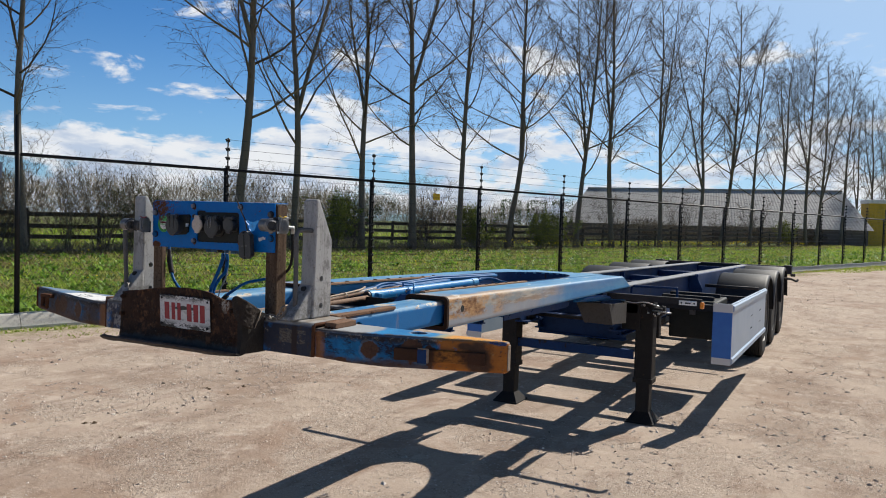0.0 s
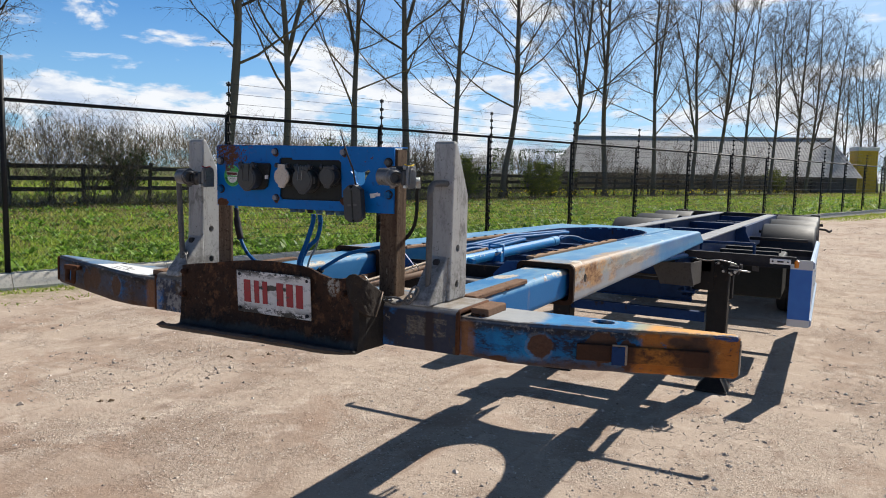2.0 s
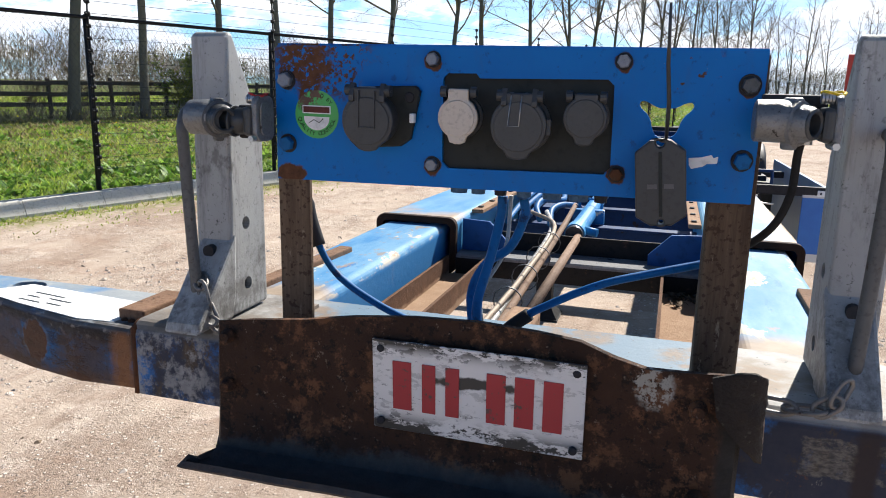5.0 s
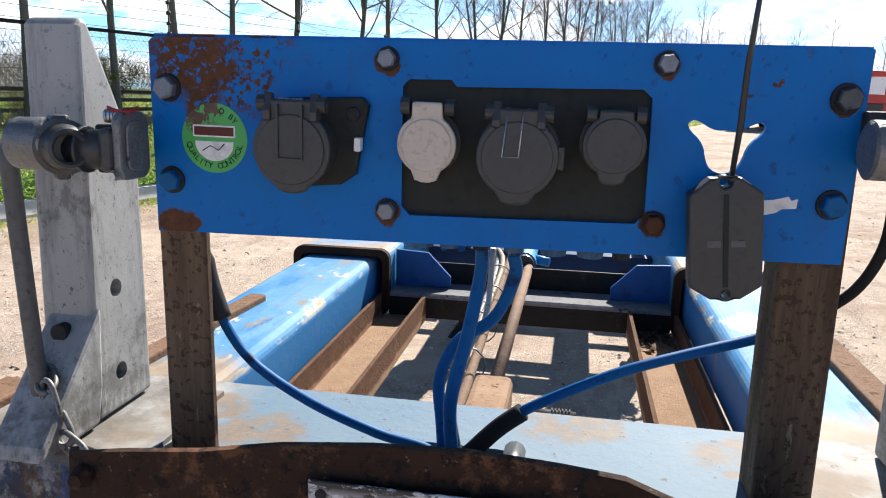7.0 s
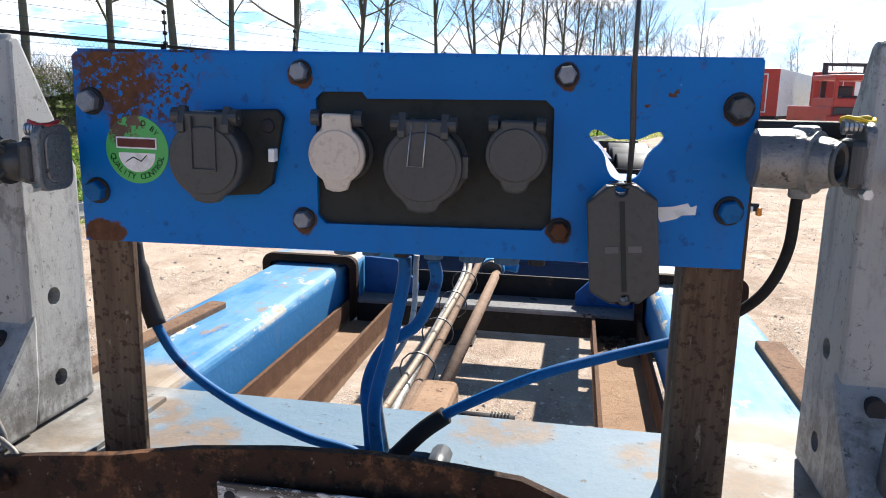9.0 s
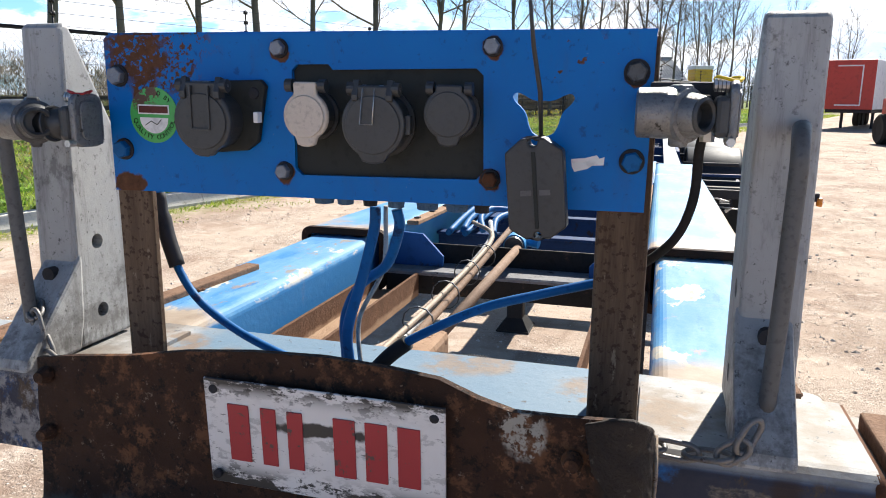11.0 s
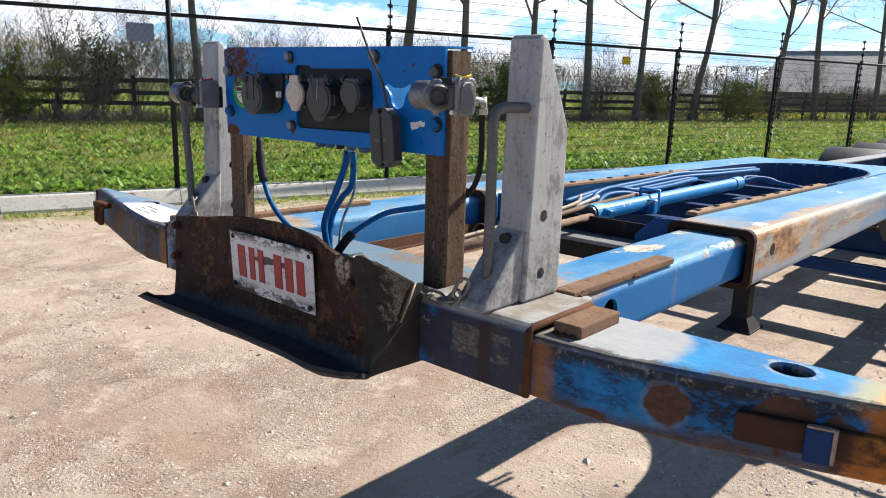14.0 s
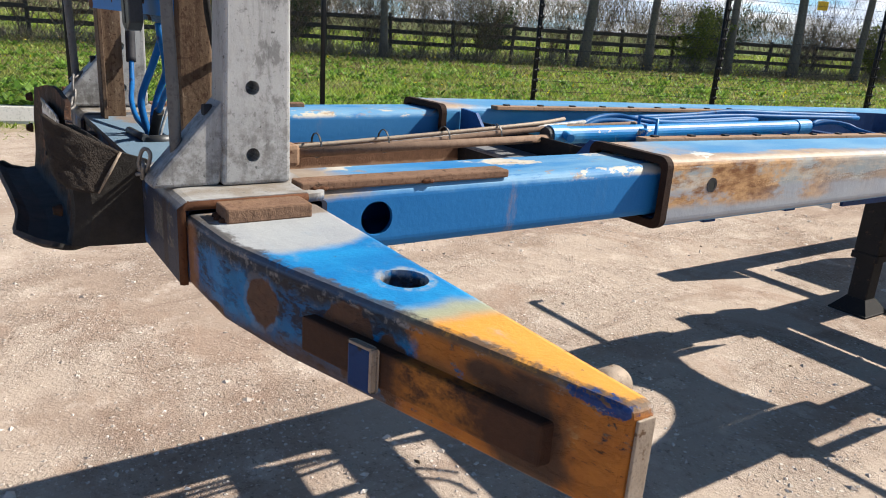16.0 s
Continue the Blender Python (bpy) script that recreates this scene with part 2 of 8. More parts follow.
M = dict(
    frame_blue=blue_paint("frame_blue", 0.35, 0.22, 0.0, bare=0.25),
    dark_blue=blue_paint("dark_blue", 0.0, 0.22, 0.35),
    # blue of recessed members, darkened so that their shade sits in the colour
    shaded_blue=simple("shaded_navy_paint", (0.004, 0.020, 0.075), (0.010, 0.045, 0.15), 0.5, 0, 8, 0.2, 0.003, (0.02, 0.017, 0.016)),
    frame_rail=simple("frame_rail_paint", (0.010, 0.06, 0.20), (0.02, 0.10, 0.30), 0.45, 0, 5, 0.15, 0.003, (0.03, 0.04, 0.06)),
    cast=simple("worn_cast_metal", (0.12, 0.12, 0.122), (0.32, 0.315, 0.31), 0.44, 0.7, 45, 0.6, 0.003, (0.055, 0.052, 0.05)),
    cast_dark=simple("dark_cast_metal", (0.045, 0.045, 0.048), (0.13, 0.13, 0.13), 0.45, 0.7, 50, 0.35, 0.002, (0.03, 0.03, 0.03)),
    handle=simple("handle_steel", (0.085, 0.085, 0.088), (0.16, 0.155, 0.15), 0.5, 0.3, 25, 0.25, 0.002, (0.07, 0.055, 0.045)),
    chain_steel=simple("chain_steel", (0.12, 0.112, 0.105), (0.25, 0.235, 0.22), 0.5, 0.4, 60, 0.25, 0.001, (0.07, 0.05, 0.04)),
    bare_steel=simple("bare_pale_steel", (0.20, 0.15, 0.11), (0.40, 0.33, 0.26), 0.6, 0.2, 40, 0.4, 0.002, (0.12, 0.07, 0.04)),
    bolt=simple("worn_bolt", (0.12, 0.14, 0.18), (0.30, 0.31, 0.33), 0.5, 0.5, 160, 0.3, 0.001, (0.13, 0.075, 0.045)),
    hose_blue=simple("hose_blue", (0.005, 0.075, 0.225), (0.010, 0.125, 0.34), 0.48, 0, 15, 0.15, 0.002, (0.01, 0.03, 0.09)),
    tray_rust=simple("dusty_rust", (0.20, 0.115, 0.068), (0.40, 0.27, 0.18), 0.88, 0.0, 16, 0.5, 0.003, (0.12, 0.06, 0.035)),
    tracker=simple("tracker_plastic", (0.024, 0.024, 0.025), (0.042, 0.042, 0.042), 0.42, 0, 30, 0.1),
    alu=simple("cast_aluminium", (0.42, 0.42, 0.41), (0.62, 0.61, 0.6), 0.36, 0.85, 25, 0.2),
    rust=simple("rusty_steel", (0.032, 0.018, 0.012), (0.16, 0.065, 0.03), 0.82, 0.1, 22, 0.5, 0.004, (0.09, 0.05, 0.03)),
    rust_post=simple("rusty_post", (0.07, 0.045, 0.03), (0.19, 0.125, 0.08), 0.75, 0.2, 16, 0.5, 0.003, (0.26, 0.22, 0.16)),
    rust_pale=simple("sun_bleached_rust", (0.095, 0.053, 0.034), (0.29, 0.175, 0.112), 0.85, 0.05, 22, 0.6, 0.004, (0.075, 0.045, 0.030)),
    black=simple("black_plastic", (0.028, 0.029, 0.030), (0.050, 0.051, 0.052), 0.42, 0, 30, 0.1),
    black_plate=simple("black_plate", (0.021, 0.023, 0.021), (0.035, 0.037, 0.034), 0.55, 0, 12, 0.1),
    rubber=simple("tyre_rubber", (0.016, 0.016, 0.017), (0.035, 0.033, 0.03), 0.75, 0, 12, 0.3),
    mudguard=simple("grey_mudguard", (0.022, 0.025, 0.031), (0.046, 0.050, 0.058), 0.55, 0, 7, 0.15),
    # near-black base with brown spots, for legs, webs and small boxes
    leg_black=simple("near_black_paint", (0.009, 0.009, 0.010), (0.026, 0.023, 0.021), 0.6, 0.0, 14, 0.3, 0.003, (0.05, 0.032, 0.022)),
    rod_rust=simple("brown_rod", (0.11, 0.066, 0.044), (0.30, 0.205, 0.145), 0.75, 0.0, 55, 0.5, 0.002, (0.08, 0.042, 0.026)),
    mouth_rust=simple("dark_rust", (0.012, 0.009, 0.008), (0.050, 0.024, 0.014), 0.8, 0.0, 26, 0.5, 0.003, (0.05, 0.026, 0.016)),
    # dust on the flange, paled further for the light on its top
    cross_dust_lit=simple("dusty_lit_plate", (0.09, 0.097, 0.115), (0.27, 0.265, 0.265), 0.75, 0.0, 14, 0.4, 0.003, (0.03, 0.028, 0.03)),
    frame_dark=simple("dirty_dark_steel", (0.020, 0.020, 0.024), (0.05, 0.048, 0.05), 0.65, 0.1, 10, 0.3),
    cream=simple("cream_plastic", (0.50, 0.43, 0.36), (0.62, 0.55, 0.47), 0.5, 0, 30, 0.2),
    white=simple("white_sheet", (0.72, 0.72, 0.70), (0.84, 0.84, 0.83), 0.45, 0, 12, 0.05, 0.003),
    print_dark=simple("dark_print", (0.012, 0.03, 0.012), (0.02, 0.04, 0.02), 0.5, 0, 30, 0.02),
    print_brown=simple("brown_print", (0.10, 0.03, 0.025), (0.16, 0.05, 0.04), 0.5, 0, 30, 0.02),
    orange_lens=simple("orange_lens", (0.55, 0.16, 0.01), (0.75, 0.25, 0.02), 0.25, 0, 30, 0.02),
    red_plastic=simple("red_plastic", (0.30, 0.012, 0.012), (0.42, 0.02, 0.02), 0.4, 0, 30, 0.05),
    yellow=simple("yellow_paint", (0.62, 0.42, 0.02), (0.74, 0.52, 0.04), 0.5, 0, 20, 0.05),
    concrete=simple("kerb_concrete", (0.50, 0.475, 0.42), (0.64, 0.61, 0.55), 0.9, 0, 5, 0.4, 0.006, (0.32, 0.295, 0.24)),
    fence_black=simple("black_fence_paint", (0.010, 0.011, 0.012), (0.02, 0.021, 0.023), 0.45, 0.0, 10, 0.05),
    wire=simple("fence_wire", (0.045, 0.047, 0.05), (0.08, 0.082, 0.085), 0.45, 0.6, 10, 0.05),
    old_wood=simple("weathered_rail", (0.05, 0.042, 0.034), (0.11, 0.095, 0.08), 0.85, 0, 3, 0.3),
    yard_box=simple("yellow_container", (0.55, 0.36, 0.04), (0.66, 0.45, 0.07), 0.5, 0, 0.5, 0.05),
    truck_red=simple("truck_red", (0.42, 0.03, 0.02), (0.52, 0.05, 0.03), 0.4, 0, 0.7, 0.05),
    truck_white=simple("trailer_white", (0.66, 0.66, 0.66), (0.78, 0.78, 0.77), 0.45, 0, 0.7, 0.05),
    roof=simple("corrugated_roof", (0.36, 0.35, 0.34), (0.50, 0.49, 0.47), 0.7, 0, 0.35, 0.2, 0.02, (0.30, 0.28, 0.26)),
    barn_wall=simple("barn_wall", (0.10, 0.09, 0.085), (0.17, 0.15, 0.14), 0.85, 0, 0.4, 0.2),
)

m = Mat("rusty_post", 0.78, 0.05, 0.2)
c = m.mix(m.step(m.noise(30, 8, 0.68, (1, 1, 0.08)), 0.30, 0.70), (0.055, 0.031, 0.019), (0.19, 0.13, 0.082))
c = m.mix(m.math("MULTIPLY", m.step(m.noise(40, 8, 0.7, (1, 1, 0.2)), 0.52, 0.64), 0.5), c, (0.075, 0.042, 0.025))
c = m.mix(m.math("MULTIPLY", m.step(m.noise(110, 6, 0.66), 0.54, 0.60), 0.75), c, (0.05, 0.025, 0.015))
c = m.mix(m.math("MULTIPLY", m.step(m.noise(75, 8, 0.72, (1, 1, 0.35)), 0.62, 0.67), 0.7), c, (0.28, 0.22, 0.15))
M["rust_post"] = m.colour(c).bump(m.noise(90, 7, 0.7), 0.6, 0.003).m

# channels: sandy floor, scaly rusty sides; floor light and wall shade put into colours
m = Mat("rusty_channel", 0.88, 0.0, 0.15)
c = m.mix(m.noise(35, 9, 0.74), (0.045, 0.024, 0.015), (0.21, 0.115, 0.07))
sand = m.step(m.math("ADD", m.axis(2), m.math("MULTIPLY", m.math("SUBTRACT", m.noise(25, 7), 0.5), 0.02)), 1.192, 1.182)
c = m.mix(sand, c, m.mix(m.noise(16, 8, 0.68), (0.19, 0.11, 0.065), (0.42, 0.29, 0.195)))
M["tray"] = m.colour(c).bump(m.noise(90, 8, 0.75), 0.8, 0.005).m

m = Mat("galvanised_steel", 0.55, 0.15, 0.3)
c = m.mix(m.noise(7, 7, 0.6), (0.25, 0.25, 0.247), (0.48, 0.472, 0.455))
c = m.mix(m.math("MULTIPLY", m.step(m.noise(16, 8, 0.68, (1, 1, 0.4)), 0.54, 0.66), 0.6), c, (0.14, 0.13, 0.125))
c = m.mix(m.math("MULTIPLY", m.step(m.noise(85, 5, 0.7), 0.58, 0.68), 0.55), c, (0.10, 0.095, 0.09))
c = m.mix(m.step(m.noise(22, 9, 0.72, (1, 1, 0.22)), 0.655, 0.70), c, (0.16, 0.10, 0.06))
c = m.mix(m.step(m.noise(33, 9, 0.7, (0.4, 1, 1)), 0.68, 0.70), c, (0.40, 0.40, 0.39))
c = m.mix(m.math("MULTIPLY", m.step(m.noise(26, 8, 0.72, (1, 1, 0.1)), 0.50, 0.64), 0.45), c, (0.095, 0.09, 0.085))
c = m.mix(m.math("MULTIPLY", m.step(m.noise(120, 7, 0.75), 0.61, 0.64), 0.75), c, (0.05, 0.048, 0.045))
c = m.mix(m.math("MULTIPLY", m.step(m.noise(9, 9, 0.74, (1, 1, 0.6)), 0.55, 0.62), 0.6), c, (0.085, 0.08, 0.075))
grime = m.step(m.math("ADD", m.axis(2), m.math("MULTIPLY", m.math("SUBTRACT", m.noise(14, 8, 0.72), 0.5), 0.30)), 1.46, 1.37)
c = m.mix(m.math("MULTIPLY", m.math("MULTIPLY", grime, m.step(m.noise(32, 9, 0.74), 0.42, 0.60)), 0.6), c, m.mix(m.noise(70, 6), (0.045, 0.040, 0.036), (0.13, 0.115, 0.10)))
M["steel"] = m.colour(c).rough(m.math("ADD", 0.42, m.math("MULTIPLY", m.noise(18, 6), 0.25))).bump(m.noise(55, 7, 0.7), 0.35, 0.002).m

m = Mat("panel_blue", 0.5, 0, 0.18)
c = m.mix(m.noise(9, 5), (0.002, 0.122, 0.41), (0.003, 0.165, 0.51))
c = m.mix(m.math("MULTIPLY", m.step(m.noise(26, 8, 0.7, (1, 1, 0.3)), 0.52, 0.70), 0.35), c, (0.03, 0.10, 0.26))
c = m.mix(m.math("MULTIPLY", m.step(m.noise(90, 6, 0.7), 0.60, 0.66), 0.5), c, (0.008, 0.04, 0.12))
c = m.mix(m.step(m.noise(150, 6, 0.72), 0.70, 0.72), c, (0.30, 0.36, 0.42))
specks = m.step(m.noise(34, 9, 0.72), 0.69, 0.71)
chips = m.noise(120, 8, 0.74)
area = m.math("MULTIPLY", m.blob((-0.225, 0, 1.70), (0.066, 0.1, 0.045), 0.7, 34, 0.3), m.step(chips, 0.515, 0.535))
area = m.math("MAXIMUM", area, m.math("MULTIPLY", m.blob((-0.255, 0, 1.70), (0.040, 0.1, 0.028), 0.8, 45, 0.2), m.step(chips, 0.43, 0.45)))
area = m.math("MAXIMUM", area, m.math("MULTIPLY", m.blob((-0.243, 0, 1.672), (0.017, 0.1, 0.045), 0.9, 60, 0.2), m.step(chips, 0.42, 0.44)))
area = m.math("MAXIMUM", area, m.blob((-0.275, 0, 1.548), (0.022, 0.1, 0.016), 0.6, 70, 0.1))
area = m.math("MAXIMUM", area, m.math("MULTIPLY", m.blob((0.265, 0, 1.70), (0.04, 0.1, 0.025), 0.6, 40), m.step(m.noise(85, 4), 0.66, 0.69)))
for bx, bz in ((-0.067, 1.706), (0.175, 1.711), (-0.065, 1.572), (0.177, 1.576), (0.322, 1.688)):
    area = m.math("MAXIMUM", area, m.blob((bx, 0, bz), (0.0115, 0.1, 0.0125), 0.5, 80, 0.10))
area = m.math("MAXIMUM", area, specks)
c = m.mix(area, c, m.mix(m.noise(110, 6, 0.72), (0.030, 0.014, 0.009), (0.175, 0.080, 0.040)))
m.colour(c).rough(m.math("ADD", 0.42, m.math("MULTIPLY", area, 0.45)))
M["panel"] = m.bump(m.math("ADD", m.math("MULTIPLY", area, -0.6), m.math("MULTIPLY", m.noise(140, 3), 0.2)), 0.3, 0.002).m

m = Mat("green_sticker", 0.4)
c = m.mix(m.noise(30, 5), (0.05, 0.36, 0.07), (0.09, 0.46, 0.11))
creep = m.math("MULTIPLY", m.blob((-0.246, 0, 1.662), (0.020, 0.1, 0.024), 0.9, 60, 0.2), m.step(m.noise(120, 8, 0.74), 0.44, 0.48))
M["green"] = m.colour(m.mix(creep, c, m.mix(m.noise(110, 6, 0.72), (0.035, 0.016, 0.010), (0.16, 0.075, 0.04)))).m

m = Mat("bumper_rust", 0.75, 0.0, 0.16)
c = m.mix(m.noise(14, 9, 0.72), (0.012, 0.008, 0.007), (0.072, 0.035, 0.020))
c = m.mix(m.math("MULTIPLY", m.step(m.noise(24, 10, 0.76), 0.50, 0.60), 0.75), c, m.mix(m.noise(70, 6, 0.7), (0.10, 0.042, 0.02), (0.21, 0.10, 0.048)))
c = m.mix(m.math("MULTIPLY", m.step(m.noise(58, 9, 0.76), 0.53, 0.58), 0.8), c, (0.012, 0.010, 0.009))
c = m.mix(m.math("MULTIPLY", m.step(m.noise(110, 7, 0.74), 0.62, 0.66), 0.7), c, (0.20, 0.15, 0.11))
c = m.mix(m.math("MULTIPLY", m.blob((0.245, -0.14, 1.355), (0.022, 0.1, 0.026), 0.7, 60, 0.2), m.step(m.noise(95, 7, 0.72), 0.46, 0.54)), c, (0.34, 0.32, 0.28))
# the lip's sky light and shade, painted into the colour as ragged blue-grey
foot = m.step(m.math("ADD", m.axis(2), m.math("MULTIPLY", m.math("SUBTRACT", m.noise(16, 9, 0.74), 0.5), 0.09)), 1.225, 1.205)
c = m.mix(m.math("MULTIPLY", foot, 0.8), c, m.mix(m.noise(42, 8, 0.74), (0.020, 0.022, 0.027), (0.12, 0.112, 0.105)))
c = m.mix(m.blob((0.36, -0.09, 1.29), (0.05, 0.14, 0.30), 0.25, 30, 0.12), c, m.mix(m.noise(60, 8, 0.74), (0.010, 0.010, 0.010), (0.048, 0.043, 0.039)))
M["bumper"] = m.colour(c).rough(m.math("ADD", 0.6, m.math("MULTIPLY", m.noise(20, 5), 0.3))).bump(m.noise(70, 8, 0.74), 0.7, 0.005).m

m = Mat("scuffed_plate", 0.45)
c = m.mix(m.noise(20, 4), (0.60, 0.58, 0.56), (0.72, 0.70, 0.68))
sc = m.step(m.noise(38, 9, 0.72, (1, 1, 1.8)), 0.545, 0.585)
edge = m.math("MAXIMUM", m.step(m.axis(2), 1.292, 1.258), m.step(m.axis(2), 1.348, 1.378))
sc = m.math("MAXIMUM", m.math("MULTIPLY", m.math("MAXIMUM", sc, m.math("MULTIPLY", edge, m.step(m.noise(30, 9, 0.74, (0.6, 1, 1.4)), 0.46, 0.53))), m.math("ADD", 0.30, edge)), m.blob((0.04, -0.13, 1.332), (0.055, 0.1, 0.008), 0.9, 50, 0.2))
fine = m.step(m.noise(75, 9, 0.76, (0.5, 1, 1.6)), 0.60, 0.63)
sc = m.math("MAXIMUM", sc, m.math("MULTIPLY", fine, 0.8))
M["plate"] = m.colour(m.mix(sc, c, (0.035, 0.034, 0.033))).m
m = Mat("scuffed_red", 0.5)
M["plate_red"] = m.colour(m.mix(m.step(m.noise(60, 9, 0.7), 0.58, 0.62), (0.33, 0.022, 0.03), (0.10, 0.05, 0.045))).m

m = Mat("sliding_rail_paint", 0.58, 0, 0.16)
c = m.mix(m.noise(5, 6), (0.008, 0.108, 0.31), (0.022, 0.160, 0.40))
inner = m.step(m.math("ABSOLUTE", m.math("SUBTRACT", m.axis(0), 0.012)), 0.352, 0.346)
c = m.mix(m.math("MULTIPLY", inner, 0.8), c, m.mix(m.noise(8, 7, 0.64, (1, 0.4, 1)), (0.014, 0.14, 0.36), (0.075, 0.23, 0.43)))
c = m.mix(m.math("MULTIPLY", m.step(m.noise(9, 7, 0.65, (1, 1, 0.25)), 0.58, 0.72), 0.25), c, (0.08, 0.18, 0.30))
c = m.mix(m.math("MULTIPLY", m.step(m.noise(11, 8, 0.7, (1, 1.6, 0.12)), 0.65, 0.72), 0.6), c, (0.20, 0.14, 0.08))
for ry_, rw_ in ((0.556, 0.011),):
    drip = m.math("MULTIPLY", m.blob((0.45, ry_, 1.26), (0.6, rw_, 0.09), 0.9, 45, 0.6), m.step(m.noise(40, 7, 0.7, (1, 1, 0.2)), 0.38, 0.60))
    c = m.mix(m.math("MULTIPLY", drip, 0.4), c, (0.36, 0.22, 0.08))
top = m.step(m.math("ADD", m.axis(2), m.math("MULTIPLY", m.math("SUBTRACT", m.noise(20, 7, 0.7), 0.5), 0.02)), 1.290, 1.302)
c = m.mix(m.math("MULTIPLY", top, 0.85), c, m.mix(m.step(m.noise(9, 8, 0.66, (1, 0.3, 1)), 0.34, 0.66), (0.03, 0.18, 0.40), (0.17, 0.33, 0.47)))
c = m.mix(m.math("MULTIPLY", m.math("MULTIPLY", top, m.step(m.noise(26, 9, 0.72, (1, 0.22, 1)), 0.565, 0.65)), 0.75), c, (0.005, 0.12, 0.35))
bare = m.math("ADD", m.noise(7, 9, 0.64, (1, 0.5, 1)), m.math("MULTIPLY", m.noise(38, 8, 0.72, (1, 0.4, 1)), 0.22))
c = m.mix(m.math("MULTIPLY", m.math("MULTIPLY", top, m.step(bare, 0.655, 0.675)), 0.95), c, m.mix(m.noise(30, 6), (0.42, 0.36, 0.27), (0.62, 0.57, 0.48)))
c = m.mix(m.math("MULTIPLY", m.math("MULTIPLY", top, m.step(m.noise(21, 9, 0.72, (1, 0.5, 1)), 0.58, 0.64)), 0.7), c, (0.30, 0.20, 0.115))
c = m.mix(m.math("MULTIPLY", top, m.step(m.math("ADD", m.axis(1), m.math("MULTIPLY", m.noise(14, 6), 0.1)), 0.34, 0.26)), c, m.mix(m.noise(25, 7), (0.18, 0.12, 0.08), (0.38, 0.32, 0.25)))
M["rail_blue"] = m.colour(c).bump(m.noise(70, 5, 0.65), 0.25, 0.003).m

ORANGE = (0.55, 0.22, 0.025)


def arm_paint(name, s, orange):
    """The outrigger of the front beam: faded on top, scraped and rusty in front; s: side, +1 or -1."""
    m = Mat(name, 0.58, 0, 0.25)
    o = 0.02 if s > 0 else 0.0
    c = m.mix(m.step(m.noise(9, 7, 0.64), 0.30, 0.70), (0.004, 0.135, 0.36), (0.012, 0.235, 0.50))
    if orange:
        tip = m.math("MAXIMUM", m.blob((s * 1.105 + o, 0.1, 1.30), (0.130, 0.5, 0.03), 0.22, 11, 0.22), m.blob((s * 1.13 + o, 0.1, 1.22), (0.12, 0.5, 0.06), 0.5, 18, 0.15))
        fringe = m.math("MULTIPLY", m.math("MULTIPLY", tip, m.math("SUBTRACT", 1.0, tip)), 3.4)
        c = m.mix(tip, c, m.mix(m.noise(12, 5), ORANGE, (0.66, 0.33, 0.06)))
        c = m.mix(fringe, c, (0.30, 0.32, 0.20))
    top = m.step(m.axis(2), 1.288, 1.296)
    front = m.math("SUBTRACT", 1.0, top)
    pale = m.math("MULTIPLY", top, m.blob((s * 0.625 + o, 0.06, 1.3), (0.125, 0.14, 0.2), 0.30, 12, 0.12))
    c = m.mix(m.math("MULTIPLY", pale, 0.9), c, m.mix(m.noise(18, 6), (0.28, 0.285, 0.285), (0.44, 0.42, 0.385)))
    seam = m.math("MULTIPLY", top, m.blob((s * 0.565 + o, 0.06, 1.3), (0.03, 0.2, 0.2), 0.6, 30, 0.2))
    c = m.mix(m.math("MULTIPLY", seam, 0.8), c, m.mix(m.noise(40, 6), (0.09, 0.055, 0.035), (0.26, 0.19, 0.13)))
    if s < 0:
        c = m.mix(m.math("MULTIPLY", top, m.math("ADD", 0.45, m.math("MULTIPLY", m.step(m.noise(9, 8, 0.66), 0.40, 0.62), 0.5))), c, m.mix(m.noise(16, 7), (0.16, 0.19, 0.215), (0.36, 0.38, 0.385)))
    black = m.mix(m.noise(70, 7, 0.7), (0.006, 0.006, 0.007), (0.034, 0.026, 0.022))
    scrape = m.math("MULTIPLY", m.step(m.noise(26, 10, 0.76, (1, 1, 2.4)), 0.50, 0.57), front)
    heavy = m.math("MULTIPLY", m.step(m.noise(6.5, 5, 0.6), 0.40, 0.60), front)
    c = m.mix(m.math("MULTIPLY", m.math("MULTIPLY", scrape, m.math("ADD", 0.35, heavy)), 0.95), c, black)
    # shade of the front side put into its blue, evenly
    c = m.mix(m.math("MULTIPLY", front, 0.22), c, (0.004, 0.06, 0.20))
    c = m.mix(m.math("MULTIPLY", heavy, 0.5), c, (0.008, 0.010, 0.018))
    fine = m.math("MULTIPLY", front, m.step(m.noise(60, 8, 0.74, (0.5, 1, 2.5)), 0.62, 0.66))
    c = m.mix(m.math("MULTIPLY", fine, 0.8), c, black)
    if s < 0:
        worn = m.math("MULTIPLY", front, m.step(m.noise(9, 9, 0.72), 0.36, 0.52))
        c = m.mix(m.math("MULTIPLY", worn, 0.85), c, m.mix(m.noise(45, 8, 0.74), (0.016, 0.013, 0.012), (0.12, 0.062, 0.036)))
    ragged = m.math("MULTIPLY", m.math("SUBTRACT", m.noise(22, 8, 0.7), 0.5), 0.05)
    edge = m.math("MULTIPLY", m.step(m.math("ADD", m.axis(2), ragged), 1.262, 1.286), front)
    c = m.mix(m.math("MULTIPLY", edge, 0.92), c, m.mix(m.step(m.noise(75, 7, 0.7), 0.52, 0.66), black, (0.17, 0.155, 0.14)))
    foot = m.math("MULTIPLY", m.step(m.math("ADD", m.axis(2), ragged), 1.226, 1.196), front)
